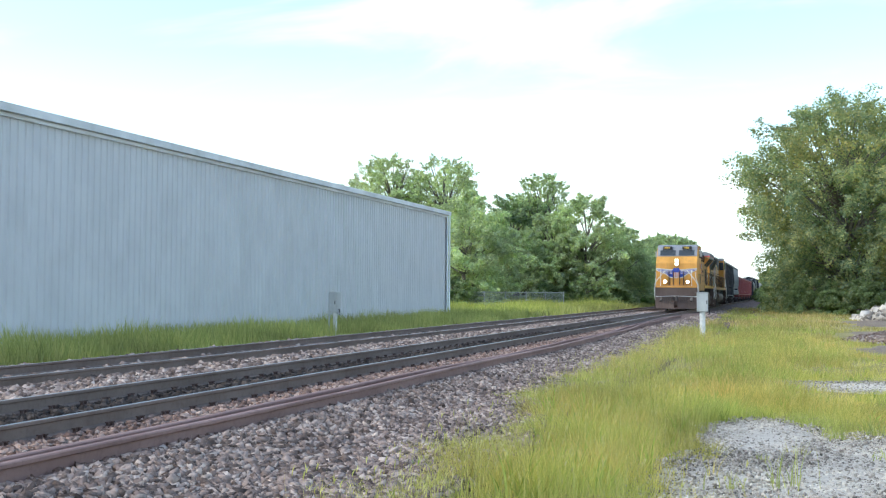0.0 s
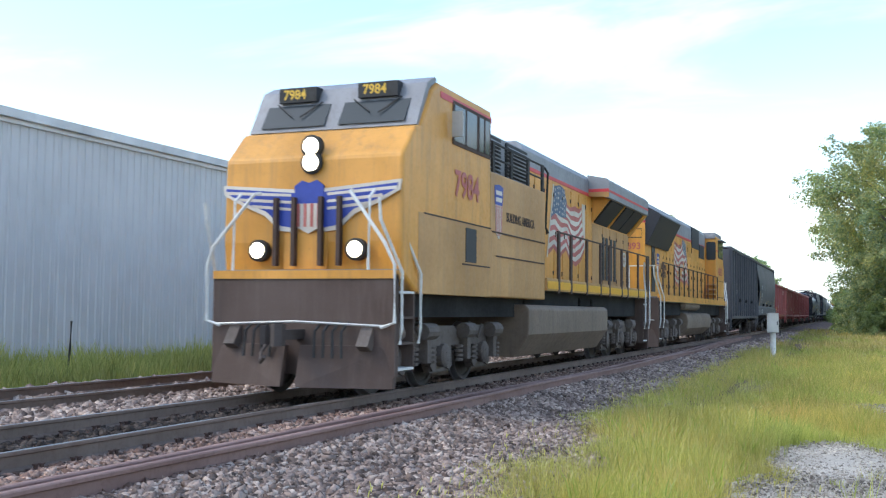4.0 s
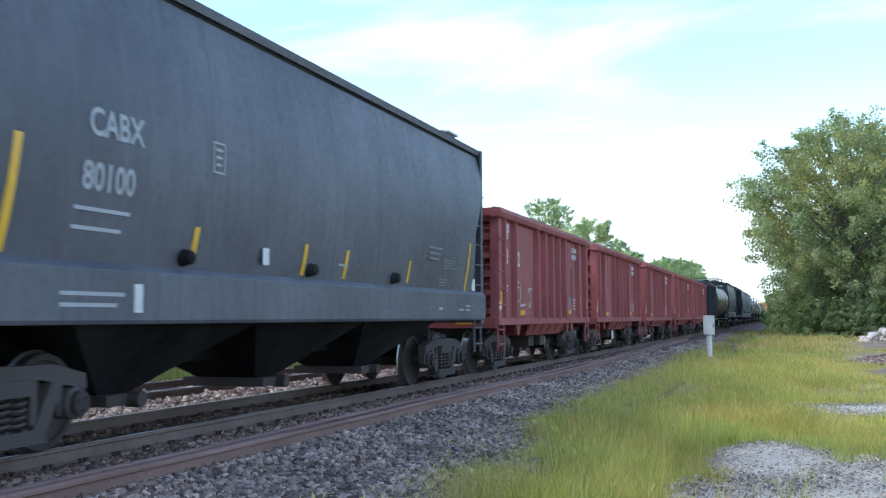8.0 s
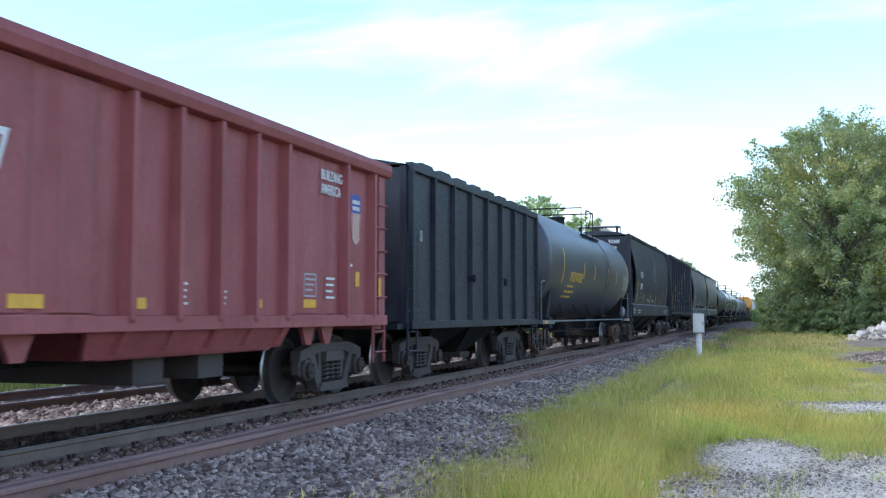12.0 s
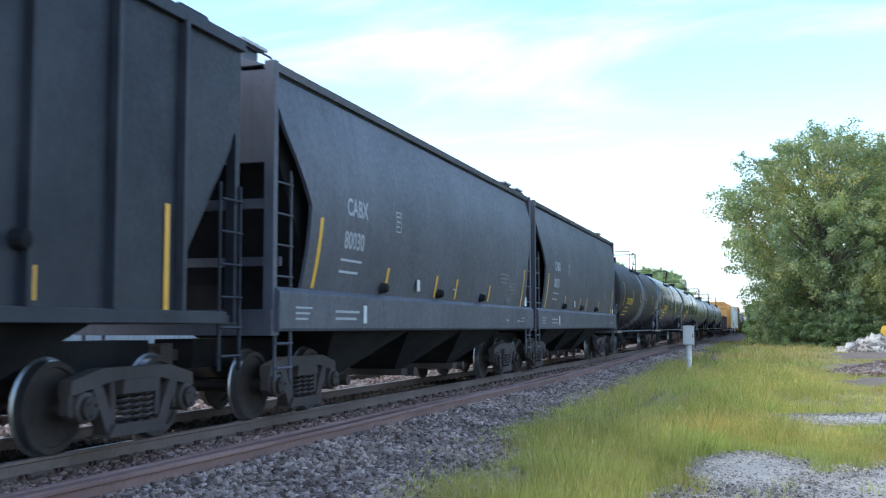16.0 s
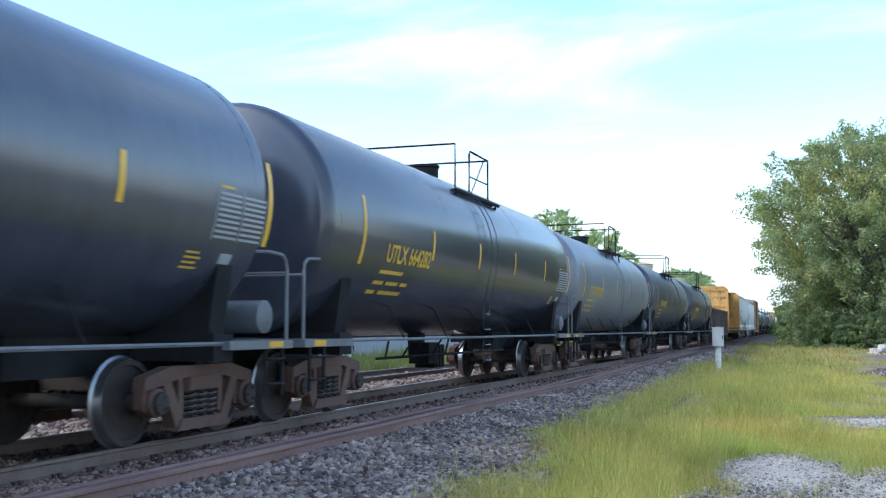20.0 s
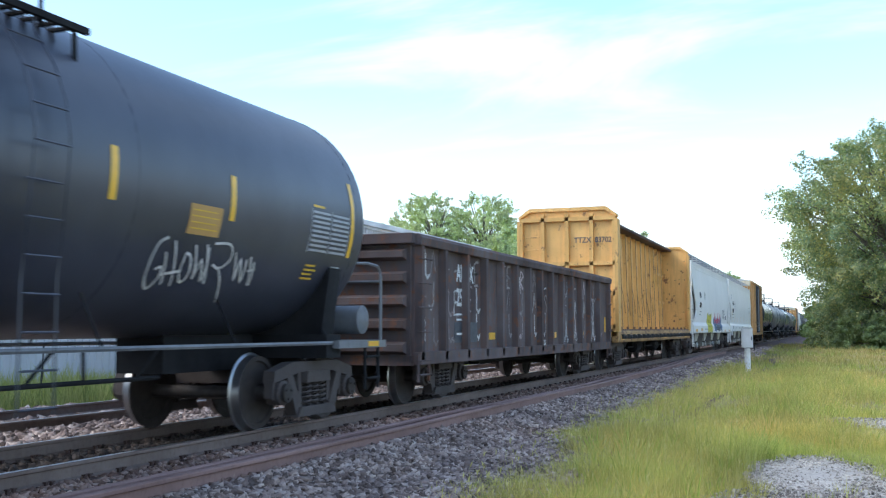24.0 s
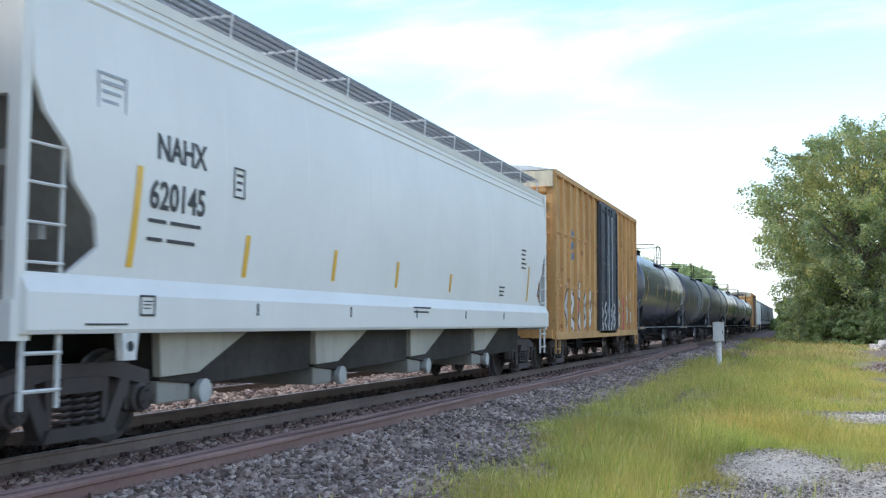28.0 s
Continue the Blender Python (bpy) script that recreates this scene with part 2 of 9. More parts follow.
M["rusttruck"] = paint("rusty_truck_casting", (0.14, 0.075, 0.055), 0.85, (0.08, 0.06, 0.05), 0.5, 0.4, 0.1, 0.3)
M["locotruck"] = paint("grey_truck_casting", (0.135, 0.108, 0.095), 0.75, (0.05, 0.04, 0.035), 0.6, 0.6, 0.1, 0.3)
# black pushed darker and bluer to hold the shade beneath the cars
M["under"] = paint("underframe_black_shaded", (0.007, 0.0072, 0.0095), 0.85, (0.020, 0.018, 0.019), 0.35, 0.4, spec=0.2)
M["yellow"] = paint("locomotive_yellow", (0.72, 0.325, 0.045), 0.40, (0.29, 0.165, 0.072), 0.26, 0.42, 0, 0.06)
M["yellowdull"] = paint("dusty_yellow", (0.52, 0.27, 0.085), 0.5, (0.29, 0.20, 0.12), 0.30, 0.45, 0, 0.08)
M["locogrey"] = paint("locomotive_grey", (0.26, 0.265, 0.29), 0.5, (0.15, 0.13, 0.12), 0.3, 0.4)
M["red"] = plain("signal_red", (0.62, 0.05, 0.06), 0.45)
M["decalred"] = paint("decal_red", (0.48, 0.11, 0.10), 0.5, (0.55, 0.28, 0.12), 0.35, 0.3, 0, 0.0)
M["decalwhite"] = paint("decal_white", (0.66, 0.60, 0.53), 0.5, (0.55, 0.33, 0.12), 0.35, 0.3, 0, 0.0)
M["decalblue"] = paint("decal_blue", (0.075, 0.13, 0.22), 0.5, (0.30, 0.28, 0.22), 0.35, 0.3, 0, 0.0)
M["badgeblue"] = plain("badge_blue", (0.03, 0.06, 0.34), 0.45)
M["taupe"] = paint("fuel_tank_taupe", (0.185, 0.132, 0.095), 0.65, (0.085, 0.062, 0.05), 0.45, 0.5)
M["dark"] = plain("dark_rubber_and_steel", (0.03, 0.03, 0.032), 0.7, vary=0.3)
M["grille"] = plain("dark_screen", (0.018, 0.020, 0.028), 0.55, vary=0.3, scale=30)
M["pilot"] = paint("brown_pilot", (0.085, 0.052, 0.042), 0.75, (0.16, 0.12, 0.10), 0.45, 0.5)
M["whiteiron"] = plain("white_handrail", (0.72, 0.72, 0.70), 0.5, vary=0.15)
M["brownpost"] = plain("brown_stanchion", (0.070, 0.042, 0.034), 0.75, vary=0.2)
M["lamp"] = plain("headlight_glow", (1, 0.86, 0.58), 0.3, emit=9.0)
M["lens"] = plain("lamp_lens", (0.55, 0.56, 0.55), 0.1)
M["hopgrey"] = paint("grey_hopper_paint", (0.070, 0.074, 0.100), 0.45, (0.042, 0.042, 0.052), 0.35, 0.55, 0, 0.05)
M["hopmid"] = paint("mid_grey_hopper_paint", (0.092, 0.096, 0.122), 0.45, (0.05, 0.05, 0.06), 0.35, 0.55, 0, 0.05)
M["hopblack"] = paint("black_hopper_paint", (0.013, 0.016, 0.028), 0.45, (0.028, 0.029, 0.038), 0.2, 0.3, 0, 0.05, spec=0.27)
M["hopdark"] = paint("navy_grey_hopper_paint", (0.048, 0.050, 0.068), 0.45, (0.06, 0.056, 0.062), 0.3, 0.4, 0, 0.06)
M["oxide"] = paint("oxide_red_paint", (0.33, 0.070, 0.072), 0.55, (0.17, 0.055, 0.052), 0.3, 0.5, 0, 0.10)
M["tankblack"] = paint("black_tank_paint", (0.029, 0.034, 0.056), 0.36, (0.045, 0.046, 0.058), 0.06, 0.25, 0, 0.0, spec=0.65, spread=0.03)
M["tankgloss"] = paint("glossy_black_tank_paint", (0.026, 0.032, 0.056), 0.20, (0.03, 0.031, 0.04), 0.04, 0.15, 0, 0.0, spec=0.95, spread=0.03)
M["tankgrey"] = paint("grey_tank_paint", (0.040, 0.048, 0.078), 0.22, (0.033, 0.036, 0.05), 0.05, 0.25, 0, 0.0, spec=1.0, spread=0.03)
M["tankpale"] = paint("blue_grey_tank_paint", (0.18, 0.197, 0.232), 0.34, (0.10, 0.104, 0.115), 0.10, 0.35, 0, 0.0, spec=0.7, spread=0.04)
M["tankmatte"] = paint("matte_black_tank_paint", (0.013, 0.013, 0.018), 0.5, (0.03, 0.028, 0.03), 0.10, 0.2, 0, 0.0, spec=0.35, spread=0.05)
M["grating"] = plain("grating_steel", (0.24, 0.25, 0.26), 0.6, 0.1)
# grey for white hopper ends, darkened to carry the recess shade
M["hopend"] = paint("shaded_end_grey", (0.30, 0.29, 0.27), 0.5, (0.16, 0.15, 0.14), 0.3, 0.4)
# bay tones in pairs: shaded trough and lit outlet side, set by colour
M["bayshade"] = paint("shaded_bay_tone", (0.045, 0.038, 0.033), 0.8, (0.025, 0.022, 0.02), 0.4, 0.4, spec=0.2)
M["baylit"] = paint("lit_outlet_tone", (0.44, 0.42, 0.36), 0.65, (0.24, 0.22, 0.19), 0.3, 0.4, 0, 0.05)
M["beamsill"] = paint("rusty_yellow_sill", (0.46, 0.26, 0.085), 0.6, (0.16, 0.085, 0.05), 0.5, 0.7, 0, 0.12, spots=(0.10, 0.045, 0.03), spot_at=0.53)
M["spray_p"] = plain("pinkish_spray", (0.50, 0.40, 0.40), 0.6)
M["tankband"] = paint("grey_band_paint", (0.17, 0.178, 0.195), 0.5, (0.09, 0.085, 0.08), 0.3, 0.5, 0, 0.03)
M["hopwhite"] = paint("white_hopper_paint", (0.85, 0.835, 0.795), 0.40, (0.64, 0.62, 0.58), 0.10, 0.08, 0, 0.02, fade=0.03)
M["hopshade"] = paint("grey_outlet_tone", (0.30, 0.29, 0.26), 0.6, (0.16, 0.15, 0.13), 0.4, 0.4)
M["beam"] = paint("faded_yellow_paint", (0.79, 0.44, 0.125), 0.55, (0.42, 0.225, 0.09), 0.26, 0.5, 0, 0.10, spots=(0.17, 0.065, 0.035), spot_at=0.58)
M["brightplate"] = paint("bright_yellow_plate", (0.80, 0.47, 0.05), 0.5, (0.40, 0.20, 0.05), 0.25, 0.3, 0, 0.08)
M["beamrust"] = paint("rusty_post_edge", (0.13, 0.065, 0.045), 0.8, (0.40, 0.21, 0.06), 0.6, 0.5, 0, 0.2)
M["boxpaint"] = paint("faded_orange_paint", (0.62, 0.34, 0.12), 0.6, (0.32, 0.16, 0.07), 0.35, 0.6, 0, 0.10, spots=(0.24, 0.09, 0.045), spot_at=0.60)
M["boxcream"] = paint("cream_paint", (0.66, 0.58, 0.42), 0.55)
M["doordark"] = paint("dark_blue_door", (0.03, 0.04, 0.06), 0.5, (0.12, 0.10, 0.09), 0.35, 0.5)
M["gon"] = paint("rusted_dark_gondola", (0.084, 0.061, 0.062), 0.8, (0.17, 0.092, 0.065), 0.5, 0.75, 0, 0.2, spots=(0.20, 0.09, 0.055), spot_at=0.56, fade=0.25, spec=0.2)
M["white"] = plain("white_stencil", (0.72, 0.73, 0.73), 0.5, vary=0.12)
M["greytext"] = plain("grey_stencil", (0.40, 0.42, 0.45), 0.5, vary=0.12)
M["faint"] = plain("worn_grey_stencil", (0.20, 0.21, 0.235), 0.6, vary=0.5, scale=20)
M["black"] = plain("black_stencil", (0.03, 0.03, 0.035), 0.5)
M["amber"] = plain("amber_reflector", (0.80, 0.42, 0.03), 0.35)
M["ystripe"] = plain("yellow_reflective_stripe", (0.84, 0.48, 0.045), 0.3)
M["placard"] = paint("amber_placard", (0.58, 0.33, 0.10), 0.5, (0.42, 0.24, 0.09), 0.3, 0.2, 0, 0.03)
M["ytext"] = plain("yellow_stencil", (0.72, 0.45, 0.05), 0.45)
M["spray_w"] = plain("white_spray", (0.58, 0.57, 0.56), 0.6, vary=0.3, scale=5)
M["spray_d"] = plain("worn_spray", (0.27, 0.24, 0.235), 0.7, vary=0.5, scale=4)
M["spray_t"] = plain("teal_spray", (0.10, 0.20, 0.22), 0.6, vary=0.5, scale=5)
M["spray_n"] = plain("navy_spray", (0.085, 0.036, 0.075), 0.6, vary=0.4, scale=5)
M["spray_y"] = plain("yellow_spray", (0.72, 0.66, 0.08), 0.6)
M["spray_r"] = plain("red_spray", (0.62, 0.06, 0.12), 0.6)
M["spray_b"] = plain("blue_spray", (0.10, 0.20, 0.36), 0.6)
M["cream"] = plain("cream_dome", (0.62, 0.54, 0.36), 0.55)
M["digger"] = paint("digger_yellow", (0.75, 0.42, 0.03), 0.5)


def make_glass():
    m, nt, p, N, L = _nodes("cab_glass")
    p.inputs["Base Color"].default_value = (0.05, 0.06, 0.07, 1)
    p.inputs["Roughness"].default_value = 0.08
    p.inputs["Metallic"].default_value = 0.0
    p.inputs["Specular IOR Level"].default_value = 0.4
    return m


M["glass"] = make_glass()
# ---- mesh helpers ----
class Shape:
    """A mesh under construction: lists of vertices and faces."""

    def __init__(s):
        s.v, s.f, s.m = [], [], []

    def add(s, vs, fs, mi=0):
        n = len(s.v)
        s.v += [tuple(p) for p in vs]
        s.f += [tuple(n + i for i in q) for q in fs]
        s.m += [mi] * len(fs)
        return s

    def box(s, x0, x1, y0, y1, z0, z1, mi=0):
        vs = [(x, y, z) for z in (z0, z1) for y in (y0, y1) for x in (x0, x1)]
        return s.add(vs, [(0, 2, 3, 1), (4, 5, 7, 6), (0, 1, 5, 4), (2, 6, 7, 3), (0, 4, 6, 2), (1, 3, 7, 5)], mi)

    def prism(s, pts, axis, lo, hi, mi=0):
        """Polygon pts swept along an axis. For 'x' pts are (y, z); for 'y' (x, z); for 'z' (x, y)."""
        def at(p, h):
            return (h, p[0], p[1]) if axis == "x" else (p[0], h, p[1]) if axis == "y" else (p[0], p[1], h)
        n = len(pts)
        vs = [at(p, lo) for p in pts] + [at(p, hi) for p in pts]
        fs = [tuple(range(n))[::-1], tuple(range(n, 2 * n))] + [(i, (i + 1) % n, n + (i + 1) % n, n + i) for i in range(n)]
        return s.add(vs, fs, mi)

    def tube(s, pts, r, n=6, mi=0, caps=True):
        """A round bar through pts."""
        pts = [Vector(p) for p in pts]
        rings = []
        for i, p in enumerate(pts):
            d = (pts[min(i + 1, len(pts) - 1)] - pts[max(i - 1, 0)]).normalized()
            u = d.cross(Vector((0, 0, 1)))
            if u.length < 0.05:
                u = d.cross(Vector((1, 0, 0)))
            u.normalize()
            w = d.cross(u)
            rr = r[i] if isinstance(r, (list, tuple)) else r
            rings.append([p + (u * math.cos(2 * math.pi * k / n) + w * math.sin(2 * math.pi * k / n)) * rr for k in range(n)])
        vs = [q for ring in rings for q in ring]
        fs = [(i * n + k, i * n + (k + 1) % n, (i + 1) * n + (k + 1) % n, (i + 1) * n + k) for i in range(len(pts) - 1) for k in range(n)]
        if caps:
            fs += [tuple(range(n))[::-1], tuple((len(pts) - 1) * n + k for k in range(n))]
        return s.add(vs, fs, mi)

    def lathe(s, prof, axis, centre=(0, 0, 0), n=32, mi=0):
        """Profile of (along, radius) turned round an axis through centre."""
        cx, cy, cz = centre
        vs = []
        for a, r in prof:
            for k in range(n):
                c, d = r * math.cos(2 * math.pi * k / n), r * math.sin(2 * math.pi * k / n)
                vs.append((cx + a, cy + c, cz + d) if axis == "x" else (cx + c, cy + a, cz + d) if axis == "y" else (cx + c, cy + d, cz + a))
        m = len(prof)
        fs = [(i * n + k, i * n + (k + 1) % n, (i + 1) * n + (k + 1) % n, (i + 1) * n + k) for i in range(m - 1) for k in range(n)]
        fs += [tuple(range(n))[::-1], tuple((m - 1) * n + k for k in range(n))]
        return s.add(vs, fs, mi)

    def loft(s, rings, closed=True, caps=True, mi=0):
        n = len(rings[0])
        vs = [p for r in rings for p in r]
        e = n if closed else n - 1
        fs = [(i * n + k, i * n + (k + 1) % n, (i + 1) * n + (k + 1) % n, (i + 1) * n + k) for i in range(len(rings) - 1) for k in range(e)]
        if caps:
            fs += [tuple(range(n))[::-1], tuple((len(rings) - 1) * n + k for k in range(n))]
        return s.add(vs, fs, mi)

    def bars(s, y0, z0, w, h, x, rows=1, t=0.004):
        """Plain bars on a +x face, standing in for small writing."""
        step = h / rows
        for i in range(rows):
            z = z0 + h - (i + 1) * step + step * 0.25
            s.box(x, x + t, y0, y0 + w * (1 - 0.13 * ((i * 7) % 3)), z, z + step * 0.55)
        return s

    def mesh(s, name, smooth=False):
        me = bpy.data.meshes.new(name)
        me.from_pydata(s.v, [], s.f)
        if any(s.m):
            me.polygons.foreach_set("material_index", s.m)
        me.update()
        bm = bmesh.new()
        bm.from_mesh(me)
        bmesh.ops.recalc_face_normals(bm, faces=bm.faces)
        bm.to_mesh(me)
        bm.free()
        if smooth:
            me.polygons.foreach_set("use_smooth", [True] * len(me.polygons))
            me.set_sharp_from_angle(angle=radians(35))
        return me


def part(name, shape, material, parent, label="", smooth=False, bevel=0.0, at=None):
    """One mesh object under a thing or a part. shape: a Shape, or a mesh that is shared."""
    if isinstance(shape, Shape):
        me = shape.mesh(name, smooth)
        for mm in (material if isinstance(material, (list, tuple)) else (material,)):
            me.materials.append(mm)
    else:
        me = shape
    ob = new(name, me)
    ob.parent = parent
    if at is not None:
        ob.matrix_basis = at
    if label:
        ob["label"] = label
    if bevel:
        b = ob.modifiers.new("bevel", "BEVEL")
        b.width, b.segments, b.limit_method, b.angle_limit = bevel, 2, "ANGLE", radians(40)
        b.harden_normals = False
    return ob


def thing(name, label, category, group="", kind="", at=None):
    ob = new(name)
    ob.empty_display_size = 0.2
    if at is not None:
        ob.matrix_basis = at
    return tagged(ob, label, category, group, kind)


def solid(name, shape, material, label, category, group="", kind="", smooth=False, at=None):
    me = shape.mesh(name, smooth)
    for mm in (material if isinstance(material, (list, tuple)) else (material,)):
        me.materials.append(mm)
    ob = new(name, me)
    if at is not None:
        ob.matrix_basis = at
    return tagged(ob, label, category, group, kind)


FACE_X = Matrix(((0, 0, 1, 0), (1, 0, 0, 0), (0, 1, 0, 0), (0, 0, 0, 1)))      # writing that is read from +x
FACE_Y = Matrix(((1, 0, 0, 0), (0, 0, -1, 0), (0, 1, 0, 0), (0, 0, 0, 1)))     # writing that is read from -y


def writing(name, body, size, material, parent, place, facing, width=0.82, space=1.0, label="", bold=0.0):
    """Letters as a flat mesh; place is the lower left corner."""
    cu = bpy.data.curves.new(name, "FONT")
    cu.body, cu.size, cu.extrude, cu.space_character, cu.offset = body, size * 1.4, 0.002, space, bold or size * 0.028
    cu.resolution_u = 3
    tmp = bpy.data.objects.new(name, cu)
    me = bpy.data.meshes.new_from_object(tmp)
    bpy.data.objects.remove(tmp)
    bpy.data.curves.remove(cu)
    me.materials.clear()
    me.materials.append(material)
    ob = new(name, me)
    ob.parent = parent
    ob.matrix_basis = Matrix.Translation(place) @ facing @ Matrix.Diagonal((width, 1, 1, 1))
    if label:
        ob["label"] = label
    return ob


def cloud_mesh(name, verts, faces, material):
    """A large mesh straight from arrays."""
    me = bpy.data.meshes.new(name)
    verts = np.asarray(verts, dtype=np.float32)
    faces = np.asarray(faces, dtype=np.int32)
    k = faces.shape[1]
    me.vertices.add(len(verts))
    me.vertices.foreach_set("co", verts.ravel())
    me.loops.add(faces.size)
    me.loops.foreach_set("vertex_index", faces.ravel())
    me.polygons.add(len(faces))
    me.polygons.foreach_set("loop_start", np.arange(0, faces.size, k, dtype=np.int32))
    me.update(calc_edges=True)
    me.validate()
    me.materials.append(material)
    return me
# ---- the place: ground, tracks, warehouse, trees ----
rng = np.random.default_rng(7)


def make_ground():
    xs = [-3000, -800, -300, -120, -60, -40, -26, -20, -16, -14, -12, -8, -4, -3, -2, -1, 0, 1, 2, 3, 4, 6, 8, 11, 15, 20, 30, 60, 120, 300, 800, 3000]
    ys = [-3000, -800, -300, -120, -60, -30, -15, -5, 0, 4, 6, 8, 10, 12, 14, 16, 18, 20, 23, 26, 30, 35, 40, 50, 60, 75, 90, 110, 140, 200, 300, 800, 3000]
    vs = []
    for y in ys:
        for x in xs:
            z = GROUND_Z
            if -3 < x < 60 and 0 < y < 140:
                z += 0.05 * noise.noise((x * 0.35, y * 0.25, 1.0))
            if -17 < x < -3.5:
                z = GROUND_Z - 0.02
            vs.append((x, y, z))
    n = len(xs)
    fs = [(j * n + i, j * n + i + 1, (j + 1) * n + i + 1, (j + 1) * n + i) for j in range(len(ys) - 1) for i in range(n - 1)]
    solid("ground", Shape().add(vs, fs), M["ground"], "grassy waste ground of soil and weeds", "ground", kind="structure")


BED = [(-15.6, GROUND_Z - 0.06), (-14.4, -0.36), (-13.2, -0.20), (-9.2, -0.185), (-5.55, -0.175), (-5.0, -0.22), (-4.3, -0.38), (-3.3, GROUND_Z + 0.05), (-2.6, GROUND_Z + 0.05), (-2.2, GROUND_Z - 0.14)]


def bed_height(x):
    return np.interp(x, [p[0] for p in BED], [p[1] for p in BED])


def make_bed():
    ys = [-900, -100, -20, 0] + [i * 2.0 for i in range(1, 60)] + [130, 160, 200, 300, 500, 900]
    rings = []
    for y in ys:
        rings.append([(x + (0.12 * noise.noise((x, y * 0.4, 3)) if i in (0, 1, 6, 7, 8) else 0), y, z + 0.02 * noise.noise((x * 2, y * 0.7, 5))) for i, (x, z) in enumerate(BED)])
    s = Shape().loft(rings, closed=False, caps=False)
    solid("ballast_bed", s, M["ballast"], "grey crushed stone ballast bed of two tracks", "ballast", kind="structure")


RAIL_PROFILE = [(-0.075, -0.175), (0.075, -0.175), (0.075, -0.16), (0.012, -0.14), (0.010, -0.045), (0.036, -0.032), (0.036, -0.006), (0.026, 0.0), (-0.026, 0.0), (-0.036, -0.006), (-0.036, -0.032), (-0.010, -0.045), (-0.012, -0.14), (-0.075, -0.16)]


def make_rails():
    for cx, y_to in ((TRACK_X, 900), (TRACK2_X, 900)):
        for side in (-1, 1):
            s = Shape().prism(RAIL_PROFILE, "y", -900, y_to)
            me = s.mesh("rail")
            me.materials.append(M["rail"])
            me.materials.append(M["railtop"])
            for p in me.polygons:
                if p.normal.z > 0.9 and p.center.z > -0.001:
                    p.material_index = 1
            ob = new("rail", me)
            ob.matrix_basis = pose(cx + side * 0.7525, 0, 0)
            tagged(ob, "dark steel running rail with a polished top", "rail", "rails of the two tracks", "structure")


def make_spare_rails():
    # two rusted rails dropped side by side along the track, bent in toward it at the far end
    head = [(-0.030, -0.046), (0.030, -0.046), (0.042, -0.036), (0.042, -0.010), (0.030, 0.0), (-0.030, 0.0), (-0.042, -0.010), (-0.042, -0.036)]
    foot = [(-0.080, -0.190), (0.080, -0.190), (0.080, -0.178), (0.010, -0.158), (0.010, -0.044), (-0.010, -0.044), (-0.010, -0.158), (-0.080, -0.172)]
    for k, (dx, z) in enumerate(((0.0, -0.030), (-0.30, -0.048))):
        rail = thing("spare_rail", "rusty reddish spare rail lying beside the track" if k == 0 else "rusty spare rail half sunk in stones beside the track", "rail", "spare rails")
        rows = []
        for y in [-14, -6, 0, 3, 6, 9, 12, 15, 18, 21, 24, 27, 30, 33, 36, 39, 42, 45, 48, 52, 57, 63 - 3 * k]:
            x = float(np.interp(y, [0, 8, 14, 22, 31, 38, 46, 60], [-5.36, -5.32, -5.25, -5.18, -5.16, -5.30, -5.62, -5.80]))
            rows.append((x + dx + 0.022 * math.sin(y * 0.55 + 2 * k), y, z + 0.012 * math.sin(y * 0.47 + 1.3 * k)))
        part("rail_head", Shape().loft([[(x + a, y, z + b) for a, b in head] for x, y, z in rows]), M["rustrail"], rail)
        part("rail_foot", Shape().loft([[(x + a, y, z + b) for a, b in foot] for x, y, z in rows]), M["rustrail"], rail)


def make_ties():
    tie = Shape().box(-1.28, 1.28, -0.115, 0.115, -0.36, -0.165)
    me = tie.mesh("tie"); me.materials.append(M["tie"])
    pl = Shape().box(-0.18, 0.18, -0.09, 0.09, -0.172, -0.158)
    for sx in (-0.13, 0.13):
        pl.box(sx - 0.012, sx + 0.012, -0.05, -0.02, -0.16, -0.125).box(sx - 0.02, sx + 0.02, -0.058, -0.012, -0.128, -0.115)
        pl.box(sx - 0.012, sx + 0.012, 0.02, 0.05, -0.16, -0.125).box(sx - 0.02, sx + 0.02, 0.012, 0.058, -0.128, -0.115)
    mp = pl.mesh("tie_plate"); mp.materials.append(M["plate"])
    for cx, n0, n1 in ((TRACK_X, -16, 130), (TRACK2_X, -16, 120)):
        track = thing("sleepers", "weathered dark wooden railway ties set in ballast", "railway ties", kind="structure", at=pose(cx, 0, 0))
        for i in range(n0, n1):
            y = i * 0.5 + random.uniform(-0.04, 0.04)
            t = part("tie", me, None, track, at=pose(random.uniform(-0.05, 0.05), y, random.uniform(-0.012, 0.004), 0, 0, random.uniform(-1.5, 1.5)))
            if cx == TRACK_X and 8 < i < 70:
                for side in (-0.7525, 0.7525):
                    part("tie_plate", mp, None, track, at=pose(side, y, 0))


